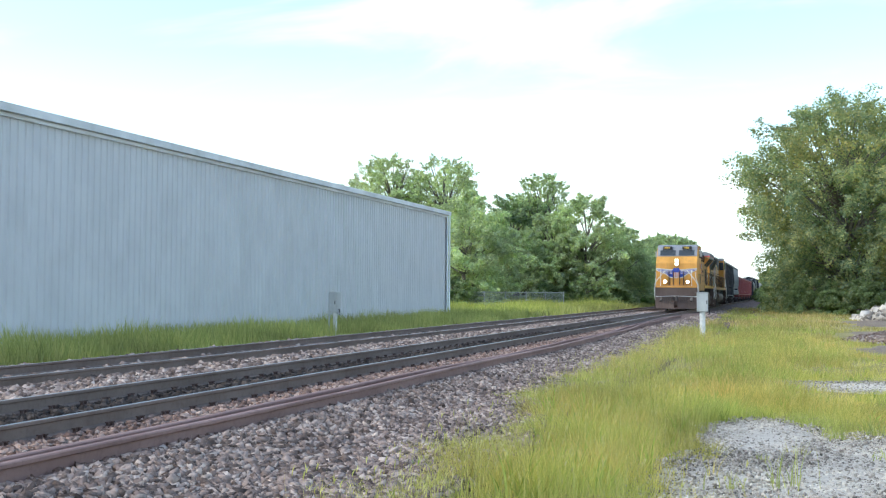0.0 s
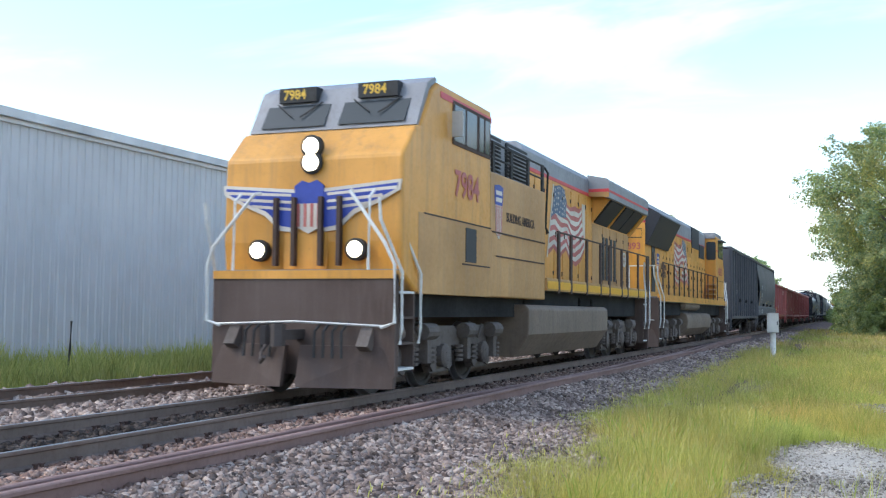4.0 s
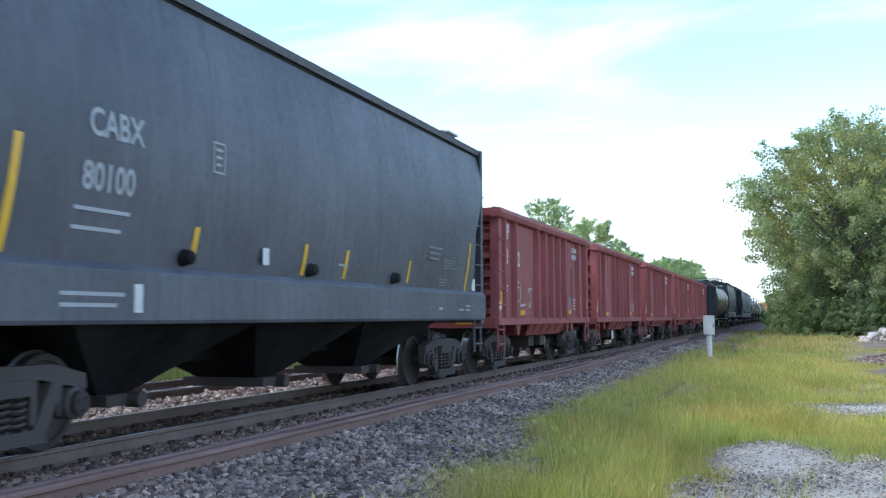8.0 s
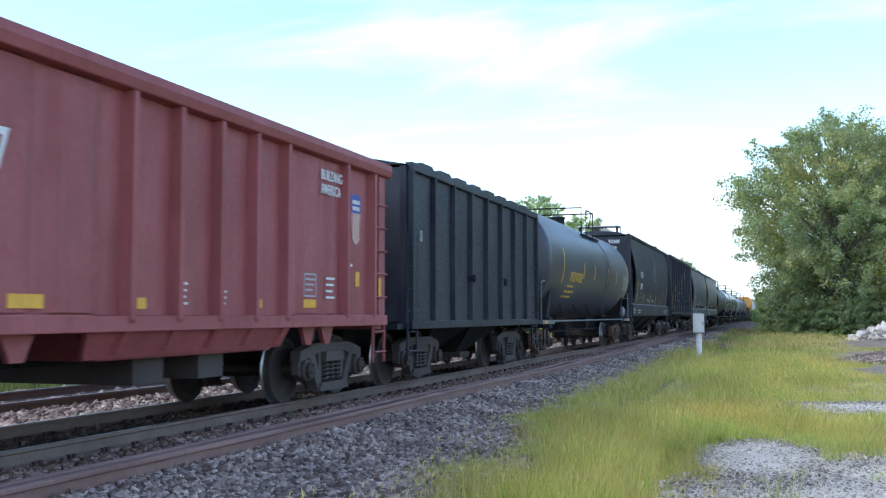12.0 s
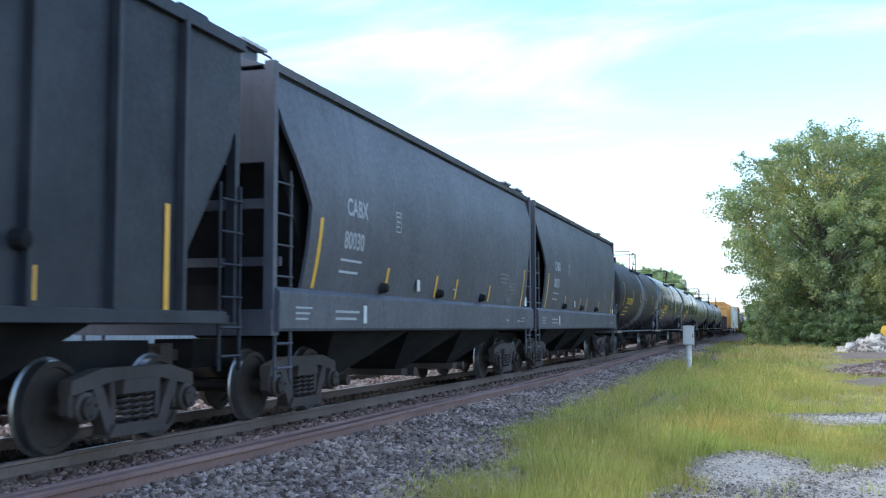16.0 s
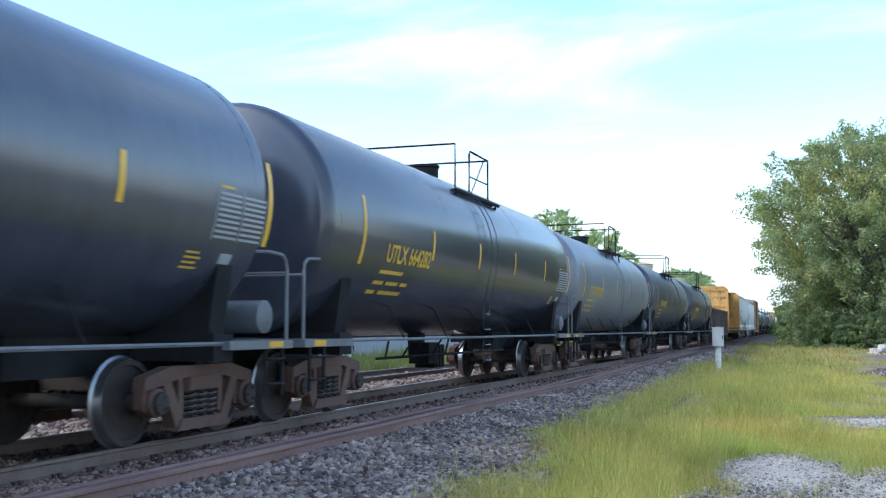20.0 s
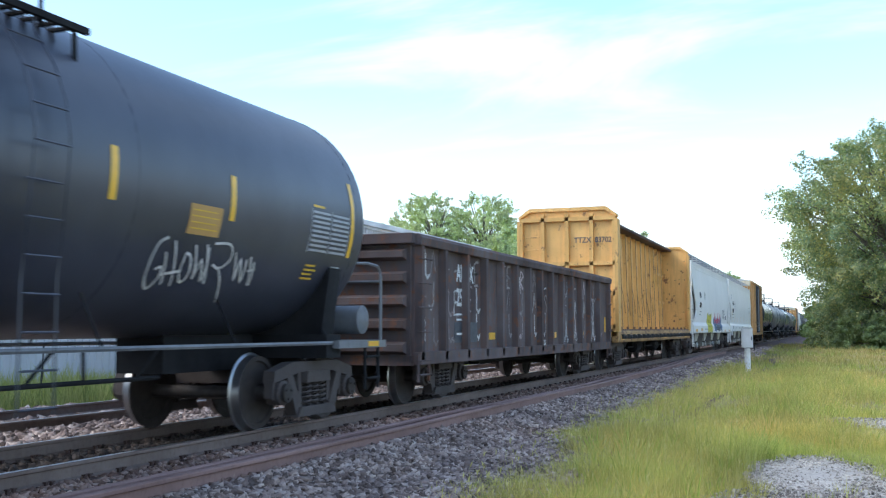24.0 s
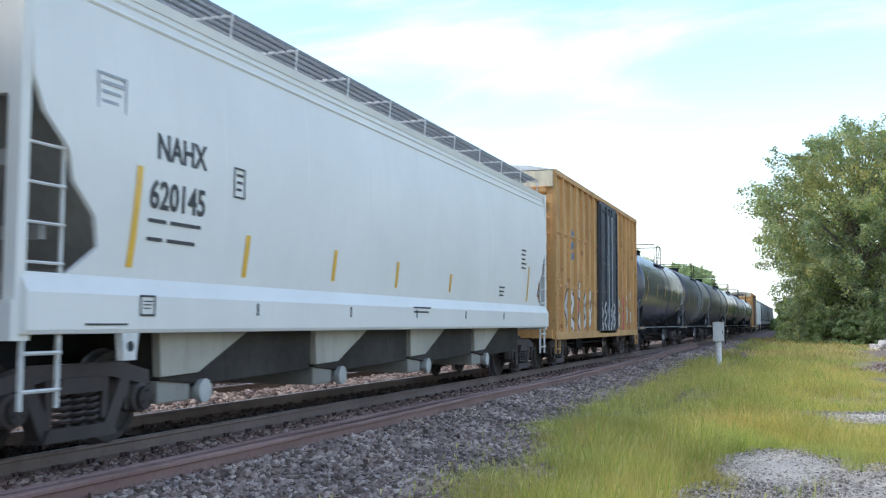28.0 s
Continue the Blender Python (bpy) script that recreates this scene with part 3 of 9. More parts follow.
def stones(name, centres, sizes, material, label, category):
    """Many angular stones in one mesh: boxes with skewed corners, turned every way."""
    n = len(centres)
    base = np.array([(a, b, c) for c in (-1, 1) for b in (-1, 1) for a in (-1, 1)], dtype=np.float32)
    quads = np.array([(0, 2, 3, 1), (4, 5, 7, 6), (0, 1, 5, 4), (2, 6, 7, 3), (0, 4, 6, 2), (1, 3, 7, 5)], dtype=np.int32)
    tris = np.concatenate([quads[:, [0, 1, 2]], quads[:, [0, 2, 3]]])
    v = base[None] * (1 + 0.95 * (rng.random((n, 8, 3), dtype=np.float32) - 0.62))
    v = v * sizes[:, None, None] * np.stack([0.95 + 0.5 * rng.random(n), 0.7 + 0.4 * rng.random(n), 0.42 + 0.4 * rng.random(n)], 1)[:, None, :]
    x, y, z = v[..., 0], v[..., 1], v[..., 2]
    for reach in (1.5, 1.2):
        b = ((rng.random(n) - 0.5) * reach)[:, None]
        y, z = y * np.cos(b) - z * np.sin(b), y * np.sin(b) + z * np.cos(b)
        x, y = y, x
    a = (rng.random(n) * 2 * np.pi)[:, None]
    x, y = x * np.cos(a) - y * np.sin(a), x * np.sin(a) + y * np.cos(a)
    v = np.stack([x, y, z], -1) + centres[:, None, :]
    f = tris[None] + (np.arange(n) * 8)[:, None, None]
    ob = new(name, cloud_mesh(name, v.reshape(-1, 3), f.reshape(-1, 3), material))
    return tagged(ob, label, category, kind="stuff")


def make_ballast_stones():
    def field(n, x0, x1, y0, y1, power, size, skip=()):
        y = y0 + (y1 - y0) * rng.random(n) ** power
        x = x0 + (x1 - x0) * rng.random(n)
        keep = np.ones(n, bool)
        for a, b in skip:
            keep &= ~((x > a) & (x < b))
        x, y = x[keep], y[keep]
        s = size * (0.5 + 0.9 * rng.random(len(x)))
        keep = x < verge_edge(y) + 0.7 + 0.5 * rng.random(len(x))
        x, y, s = x[keep], y[keep], s[keep]
        return np.stack([x, y, bed_height(x) + s * 0.1 + 0.022 * rng.random(len(x))], 1).astype(np.float32), s.astype(np.float32)
    rails_1 = ((TRACK_X - 0.84, TRACK_X - 0.66), (TRACK_X + 0.66, TRACK_X + 0.84))
    rails_2 = ((TRACK2_X - 0.84, TRACK2_X - 0.66), (TRACK2_X + 0.66, TRACK2_X + 0.84))
    c, s = field(56000, -5.22, -2.5, 3.0, 34, 1.8, 0.0285)
    stones("ballast_stones", c, s, M["stones"], "loose grey angular ballast stones on the shoulder", "ballast")
    c, s = field(9000, -5.22, -2.5, -9.0, 3.6, 1.0, 0.036)
    stones("ballast_stones", c, s, M["stones"], "loose grey ballast stones on the near shoulder", "ballast")
    c, s = field(9000, -5.2, -4.0, 34, 90, 1.4, 0.045)
    stones("ballast_stones", c, s, M["stones"], "loose grey angular ballast stones farther along the shoulder", "ballast")
    c, s = field(15000, -6.6, -5.2, 4, 45, 1.7, 0.026, rails_1)
    c[:, 2] -= 0.012
    stones("track_stones", c, s, M["redstones"], "rust-stained small stones around the near rail", "ballast")
    # darker stones here stand in for the shade under the cars
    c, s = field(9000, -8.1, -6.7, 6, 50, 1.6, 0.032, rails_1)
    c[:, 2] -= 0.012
    stones("track_stones", c, s, M["shadestones"], "stones between the rails toned near black for the shade under the train", "ballast")
    c, s = field(16000, -10.2, -8.2, 8, 80, 1.5, 0.042, rails_1 + rails_2)
    c[:, 2] += 0.02
    stones("ballast_stones", c, s, M["stones"], "grey ballast stones heaped between the two tracks", "ballast")
    c, s = field(9000, -13.2, -10.2, 12, 90, 1.4, 0.045, rails_2)
    stones("ballast_stones", c, s, M["stones"], "grey ballast stones in the far track", "ballast")


def patch_edge(cx, cy, rx, ry, seed, n=48):
    pts = []
    for k in range(n):
        a = 2 * math.pi * k / n
        r = 1 + 0.22 * noise.noise((math.cos(a) * 2 + seed, math.sin(a) * 2, seed)) + 0.10 * noise.noise((math.cos(a) * 7, math.sin(a) * 7, seed))
        pts.append((cx + rx * r * math.cos(a), cy + ry * r * math.sin(a)))
    return pts


PATCHES = [(3.45, 10.0, 4.75, 4.2, 1.3), (-0.25, 12.6, 0.75, 1.75, 3.3), (4.7, 20.2, 4.9, 1.75, 2.7), (5.2, 34.0, 3.5, 3.4, 8.2), (8.0, 44.0, 6.4, 9.0, 4.1), (13.0, 66.0, 10.5, 12.0, 5.9)]


def in_patch(x, y, grow=1.0):
    hit = np.zeros(len(x), bool)
    for cx, cy, rx, ry, seed in PATCHES:
        a = np.arctan2((y - cy) / ry, (x - cx) / rx)
        lim = np.array([1 + 0.22 * noise.noise((math.cos(t) * 2 + seed, math.sin(t) * 2, seed)) + 0.10 * noise.noise((math.cos(t) * 7, math.sin(t) * 7, seed)) for t in np.linspace(-math.pi, math.pi, 181)])
        r = np.interp(a, np.linspace(-math.pi, math.pi, 181), lim)
        hit |= ((x - cx) / rx) ** 2 + ((y - cy) / ry) ** 2 < (r * grow) ** 2
    return hit


def make_gravel():
    for cx, cy, rx, ry, seed in PATCHES:
        edge = patch_edge(cx, cy, rx, ry, seed)
        def gz(x, y):
            return GROUND_Z + 0.05 * noise.noise((x * 0.35, y * 0.25, 1.0)) + 0.035
        vs = [(cx, cy, gz(cx, cy) + 0.01)] + [((x - cx) * f + cx, (y - cy) * f + cy, gz((x - cx) * f + cx, (y - cy) * f + cy) - (0.09 if f == 1 else 0.025 if f == 0.95 else 0)) for f in (0.35, 0.7, 0.95, 1.0) for x, y in edge]
        n = len(edge)
        fs = [(0, 1 + k, 1 + (k + 1) % n) for k in range(n)]
        fs += [(1 + r * n + k, 1 + (r + 1) * n + k, 1 + (r + 1) * n + (k + 1) % n, 1 + r * n + (k + 1) % n) for r in range(3) for k in range(n)]
        solid("gravel_patch", Shape().add(vs, fs), M["gravel"] if cy < 30 else M["brownsoil"], "patch of pale crushed gravel among the grass" if cy < 30 else "bare brown patch of soil and rubble in the grass", "gravel", kind="structure")
    n = 130000
    x, y = rng.uniform(-2, 9, n), 6.5 + 17 * rng.random(n) ** 1.3
    k = in_patch(x, y, 1.06)
    x, y = x[k], y[k]
    s = 0.005 + 0.011 * rng.random(len(x)) ** 3
    c = np.stack([x, y, np.full(len(x), GROUND_Z + 0.035)], 1)
    c[:, 2] += [0.05 * noise.noise((a * 0.35, b * 0.25, 1.0)) for a, b in zip(x, y)]
    stones("gravel_pebbles", c.astype(np.float32), s.astype(np.float32), M["pebbles"], "loose white and grey gravel pebbles", "gravel")


def make_heaps():
    for cx, cy, rx, ry, h, n, size, mat, lab in ((5.6, 40.5, 3.6, 3.6, 0.60, 5200, 0.075, M["rubble"], "low heap of reddish broken stone and soil"),
                                                (6.6, 73.5, 2.2, 1.8, 0.85, 420, 0.26, M["pebbles"], "heap of pale grey broken concrete")):
        a = rng.random(n) * 2 * np.pi
        r = np.sqrt(rng.random(n))
        x, y = cx + rx * r * np.cos(a), cy + ry * r * np.sin(a)
        z = GROUND_Z + h * (1 - r ** 1.6) * (0.75 + 0.25 * np.sin(a * 3 + 1)) - 0.02
        s = size * (0.4 + rng.random(n))
        ob = stones("rubble_heap", np.stack([x, y, z], 1).astype(np.float32), s.astype(np.float32), mat, lab, "rubble heap")


def blades(name, x, y, z, h, w, material, label, category, lean=0.35, segs=2, way=None, spindle=False):
    n = len(x)
    a = rng.random(n) * 2 * np.pi
    la = rng.random(n) * 2 * np.pi if way is None else way + rng.normal(size=n) * 0.5
    ln = h * lean * (0.3 + rng.random(n))
    dx, dy = np.cos(a) * w / 2, np.sin(a) * w / 2
    lx, ly = np.cos(la) * ln, np.sin(la) * ln
    rows = []
    for k in range(segs + 1):
        t = k / segs
        wt = math.sin(math.pi * (0.1 + 0.85 * t)) if spindle else 1 - 0.92 * t ** 1.5
        px, py, pz = x + lx * t * t, y + ly * t * t, z + h * t * (1 - 0.18 * t * (ln / np.maximum(h, 1e-3)))
        rows += [np.stack([px - dx * wt, py - dy * wt, pz], 1), np.stack([px + dx * wt, py + dy * wt, pz], 1)]
    v = np.stack(rows, 1)
    k = 2 * (segs + 1)
    q = np.array([(2 * i, 2 * i + 1, 2 * i + 3, 2 * i + 2) for i in range(segs)])
    f = q[None] + (np.arange(n) * k)[:, None, None]
    ob = new(name, cloud_mesh(name, v.reshape(-1, 3), f.reshape(-1, 4), material))
    return tagged(ob, label, category, kind="stuff")


def ground_z(x, y):
    z = np.array([GROUND_Z - 0.01 + (0.05 * noise.noise((a * 0.35, b * 0.25, 1.0)) if a > -3 else 0) for a, b in zip(x, y)])
    return np.maximum(z, np.where(np.asarray(x) < -2.6, bed_height(x) - 0.02, -9))


def field_noise(x, y, s, k):
    return np.array([noise.noise((a * s, b * s, k)) for a, b in zip(x, y)])


def verge_edge(y):
    y = np.asarray(y)
    return np.interp(y, [3, 7.5, 9.3, 12, 14, 17, 25, 34, 40, 57, 90], [-3.1, -3.32, -3.55, -3.76, -3.84, -3.80, -4.10, -4.40, -4.58, -4.85, -4.95]) + 0.12 * np.sin(y * 0.9 + 0.7) * np.sin(y * 0.37) + 0.10 * np.sin(y * 2.3)


def make_grass():
    def verge(n, per, y0, y1, power, hmin, hmax, w, spread, mat, label, dens=0.0, grow=0.97):
        """Grass in tufts: blades lean out from the middle of each tuft."""
        y = y0 + (y1 - y0) * rng.random(n) ** power
        lo = verge_edge(y) - 0.4 * rng.random(n) ** 3
        hi = np.maximum(0.12 * y + 1.6, 2.2)
        x = lo + (hi - lo) * rng.random(n)
        tuft = field_noise(x, y, 0.7, 2.0)
        keep = ~in_patch(x, y, grow) & (tuft + 0.7 * rng.random(n) > dens) | (rng.random(n) < 0.012)
        x, y, tuft, lo = x[keep], y[keep], tuft[keep], lo[keep]
        edge = np.clip((x - lo) / 1.1, 0.28, 1)
        side = np.interp(x - 0.05 * y, [-1.5, 0.6], [1.15, 0.55])
        h = (hmin + (hmax - hmin) * rng.random(len(x)) ** 1.4) * (0.55 + 1.0 * np.clip(tuft + 0.35, 0, 1)) * edge * side
        g = spread * (0.5 + rng.random(len(x)))
        x, y, h, g = (np.repeat(a, per) for a in (x, y, h, g))
        m = len(x)
        a, q = rng.random(m) * 2 * np.pi, np.sqrt(rng.random(m))
        x, y = x + g * q * np.cos(a), y + g * q * np.sin(a)
        h = h * (1 - 0.35 * q) * (0.6 + 0.6 * rng.random(m))
        return blades("grass", x, y, ground_z(x, y), h, np.full(m, w) * (0.6 + 0.8 * rng.random(m)), mat, label, "grass", 0.55, 3, a)
    verge(10500, 15, 4.5, 17, 1.2, 0.16, 0.46, 0.005, 0.12, M["grass"], "tall yellow-green grass in soft tufts on the railway verge", -0.12)
    verge(7500, 12, 15, 42, 1.25, 0.18, 0.50, 0.0095, 0.17, M["grass"], "yellow-green grass farther along the verge", -0.1)
    verge(4200, 9, 40, 118, 1.15, 0.12, 0.46, 0.04, 0.3, M["drygrass"], "dry pale brownish grass near the trees", 0.05)
    verge(5200, 9, -8.0, 5.0, 1.0, 0.14, 0.40, 0.008, 0.14, M["grass"], "yellow-green grass around the standing point", 0.0)
    verge(1500, 9, 5, 40, 1.3, 0.14, 0.42, 0.018, 0.10, M["weeds"], "green broad-bladed weeds in the grass", 0.2)
    # foxtail seed heads on thin arching stalks
    n = 2600
    y = 5.0 + 30 * rng.random(n) ** 1.2
    x = verge_edge(y) + 0.7 + (0.10 * y + 2.4) * rng.random(n) ** 1.2
    k = ~in_patch(x, y, 1.0) & (field_noise(x, y, 0.6, 8.0) > -0.12)
    x, y = x[k], y[k]
    z0 = ground_z(x, y)
    h = (0.30 + 0.32 * rng.random(len(x))) * np.interp(x - 0.05 * y, [-1.5, 0.6], [1.15, 0.6])
    blades("grass_stalks", x, y, z0, h, np.full(len(x), 0.005), M["straw"], "thin dry grass stalks", "grass", 0.15)
    for da in (0.0, 1.57):
        blades("seed_heads", x, y, z0 + h * 0.93, 0.035 + 0.03 * rng.random(len(x)), np.full(len(x), 0.009), M["straw"], "pale feathery grass seed heads", "grass", 0.5, 3, np.full(len(x), da), True)
    # single weeds standing in the pale gravel
    for cx, cy, n, hh in ((0.02, 9.25, 20, 0.34), (-0.45, 9.0, 16, 0.16), (0.55, 12.7, 40, 0.16), (0.9, 11.2, 16, 0.10), (-0.2, 10.6, 14, 0.08), (1.0, 13.2, 40, 0.22)):
        x, y = cx + 0.06 * rng.normal(size=n), cy + 0.10 * rng.normal(size=n)
        blades("weeds", x, y, ground_z(x, y) + 0.03, hh * (0.4 + 0.9 * rng.random(n)), np.full(n, 0.012), M["weeds2"], "pale green weed growing through the gravel", "weed", 0.5, 3)
    # tall pale weeds between the warehouse corner, the fence and the trees
    n = 26000
    y = 64 + 46 * rng.random(n)
    x = -26.5 + 12.0 * rng.random(n)
    tuft = field_noise(x, y, 0.3, 6.0)
    h = (0.45 + 0.65 * rng.random(n)) * (0.7 + 0.8 * np.clip(tuft + 0.3, 0, 1)) * np.clip((-14.4 - x) / 1.5, 0.25, 1.0)
    blades("weeds", x, y, np.full(n, GROUND_Z - 0.02), h, 0.04 + 0.03 * rng.random(n), M["tallgrass"], "tall pale green weeds before the fence and trees", "grass")
    # the weedy strip in front of the warehouse
    n = 60000
    y = 8 + 92 * rng.random(n) ** 1.1
    x = -19.7 + 5.0 * rng.random(n)
    tuft = field_noise(x, y, 0.45, 4.0)
    h = (0.26 + 0.40 * rng.random(n)) * (0.8 + 0.9 * np.clip(tuft + 0.2, 0, 1)) * np.clip((-14.2 - x) / 1.3, 0.3, 1.1)
    blades("weeds", x, y, np.full(n, GROUND_Z - 0.02), h, 0.022 + 0.02 * rng.random(n), M["weeds2"], "olive green weeds along the warehouse wall", "grass")
    n = 26000
    y = 62 + 70 * rng.random(n)
    x = -34 + 19.5 * rng.random(n)
    h = 0.3 + 0.5 * rng.random(n)
    blades("weeds", x, y, np.full(n, GROUND_Z - 0.02), h, 0.07 + 0.05 * rng.random(n), M["weeds2"], "tall light green weeds by the fence", "grass")


def make_flowers():
    for x, y, h in ((-1.15, 12.6, 0.58), (-1.6, 13.4, 0.55)):
        t = thing("wild_carrot", "pale umbel flower on a thin green stem in the grass", "wildflower", "wildflowers", at=pose(x, y, GROUND_Z))
        lean = random.uniform(-0.06, 0.06)
        part("stem", Shape().tube([(0, 0, 0), (lean * 0.4, 0, h * 0.5), (lean, 0, h)], 0.004, 5), M["weeds"], t)
        head = Shape()
        for k in range(16):
            a, r = k * 2.4, 0.024 * math.sqrt(k / 16)
            head.lathe([(0, 0.002), (0.004, 0.005), (0.008, 0.002)], "z", (lean + r * math.cos(a), r * math.sin(a), h + 0.008 - r * 0.2), 5)
        part("flower_head", head, M["straw"], t, "pale lacy flower head")


def make_signal_boxes():
    def pole_box(x, y, w, d, hb, z0, post_r, label, lean):
        t = thing("trackside_box", label, "signal box", "trackside boxes", at=pose(x, y, GROUND_Z, 0, 0, lean))
        part("post", Shape().lathe([(0, post_r), (z0 + 0.05, post_r)], "z", n=14), M["whiteiron"], t, smooth=True)
        part("base_flange", Shape().lathe([(0.0, post_r * 1.9), (0.03, post_r * 1.9), (0.05, post_r * 1.3)], "z", n=12), M["galv"], t)
        part("cabinet", Shape().box(-w / 2, w / 2, -d / 2, d / 2, z0, z0 + hb), M["galv"], t, "light grey steel cabinet", bevel=0.012)
        door = part("cabinet_door", Shape().box(-w / 2 + 0.02, w / 2 - 0.02, -d / 2 - 0.018, -d / 2 - 0.001, z0 + 0.02, z0 + hb - 0.02), M["galv"], t, bevel=0.006)
        part("latch", Shape().box(w / 2 - 0.07, w / 2 - 0.04, -d / 2 - 0.035, -d / 2 - 0.018, z0 + hb * 0.4, z0 + hb * 0.6), M["dark"], door, "black latch")
        part("hinge", Shape().tube([(-w / 2 + 0.01, -d / 2 - 0.02, z0 + 0.08), (-w / 2 + 0.01, -d / 2 - 0.02, z0 + hb - 0.08)], 0.01), M["galv"], door)
        part("roof_cap", Shape().prism([(-w / 2 - 0.02, z0 + hb), (w / 2 + 0.02, z0 + hb), (w / 2 + 0.02, z0 + hb + 0.015), (0, z0 + hb + 0.04), (-w / 2 - 0.02, z0 + hb + 0.015)], "y", -d / 2 - 0.03, d / 2 + 0.02), M["galv"], t)
        part("side_conduit", Shape().tube([(w / 2 + 0.05, 0, z0 - 0.1), (w / 2 + 0.05, 0, z0 + 0.1), (w / 2 - 0.02, 0, z0 + 0.12)], 0.02), M["dark"], t, "dark side fitting")
        return t
    pole_box(-2.99, 41.1, 0.42, 0.36, 0.72, 0.98, 0.11, "light grey signal cabinet on a steel post beside the track", 6)
    b = pole_box(-16.2, 36.1, 0.32, 0.28, 0.74, 0.88, 0.085, "grey steel signal cabinet on a post by the warehouse grass", -12)
    part("side_stake", Shape().box(-0.3, -0.26, -0.02, 0.02, 0, 1.62), M["galv"], b)
    part("bracket", Shape().box(-0.28, 0.34, -0.03, 0.03, 0.82, 0.86), M["galv"], b)
    solid("marker_stake", Shape().tube([(0, 0, 0), (0.05, 0, 0.7), (0.07, 0, 1.35)], 0.028, 6), M["dark"], "thin dark marker stake in the weeds", "stake", at=pose(-17.07, 19.2, GROUND_Z))
    solid("marker_stake", Shape().tube([(0, 0, 0), (0.0, 0, 0.75)], 0.02, 6), M["dark"], "short dark marker stake in the weeds", "stake", at=pose(-17.2, 45, GROUND_Z))


def make_warehouse():
    X, y0, y1, z0, z1 = -20.0, -32.0, 61.45, -0.6, 6.12
    t = thing("warehouse", "long pale grey warehouse with ribbed steel cladding", "warehouse", kind="structure", at=pose(X, 0, 0))
    part("wall_core", Shape().box(-0.30, -0.05, y0, y1, z0, z1), M["panel"], t)
    part("end_wall", Shape().box(-30, -0.30, y1 - 0.25, y1, z0, z1 - 0.02), M["panel"], t)
    part("end_wall", Shape().box(-30, -0.30, y0, y0 + 0.25, z0, z1 - 0.02), M["panel"], t)
    part("back_wall", Shape().box(-30.3, -30, y0, y1, z0, z1 - 0.02), M["panel"], t)
    part("roof", Shape().prism([(-30.6, z1), (0.12, z1), (0.12, z1 + 0.05), (-15, z1 + 0.62), (-30.6, z1 + 0.05)], "y", y0 - 0.15, y1 + 0.15), M["roofm"], t)
    part("gutter", Shape().prism([(0.02, z1 - 0.10), (0.20, z1 - 0.10), (0.23, z1 + 0.12), (0.19, z1 + 0.12), (0.17, z1 - 0.06), (0.02, z1 - 0.06)], "y", y0 - 0.15, y1 + 0.16), M["trimw"], t, "white eaves gutter")
    part("eave_trim", Shape().box(-0.02, 0.05, y0, y1 + 0.02, z1 - 0.22, z1 - 0.11), M["trimw"], t, "white eaves trim")
    part("corner_trim", Shape().prism([(-0.25, y1), (0.06, y1), (0.06, y1 - 0.22), (0.09, y1 - 0.22), (0.09, y1 + 0.03), (-0.25, y1 + 0.03)], "z", z0, z1 - 0.12), M["trimw"], t, "white corner trim")
    part("downspout", Shape().tube([(0.16, y1 + 0.1, z1 - 0.05), (0.14, y1 + 0.12, z1 - 0.3), (0.13, y1 + 0.12, 0.3), (0.25, y1 + 0.14, -0.2)], 0.05, 8), M["trimw"], t)
    # one cladding sheet, 0.914 m wide with three ribs, shared by all sheets
    w = 0.914
    pts = []
    for r in range(3):
        c = (r + 0.5) * w / 3
        pts += [(-0.048, c - 0.152), (-0.048, c - 0.055), (-0.010, c - 0.028), (-0.010, c + 0.028), (-0.048, c + 0.055)]
    pts += [(-0.048, w - 0.004)]
    s = Shape()
    vs = [(x, y, z) for z in (z0, z1 - 0.1) for x, y in pts]
    n = len(pts)
    s.add(vs, [(i, i + 1, n + i + 1, n + i) for i in range(n - 1)])
    s.tube([(-0.046, 0.0, z0), (-0.046, 0.0, z1 - 0.1)], 0.006, 4)
    me = s.mesh("cladding_sheet"); me.materials.append(M["panel"])
    for k in range(int((y1 - y0) / w)):
        part("cladding_sheet", me, None, t, at=pose(random.uniform(0, 0.004), y0 + k * w, 0))


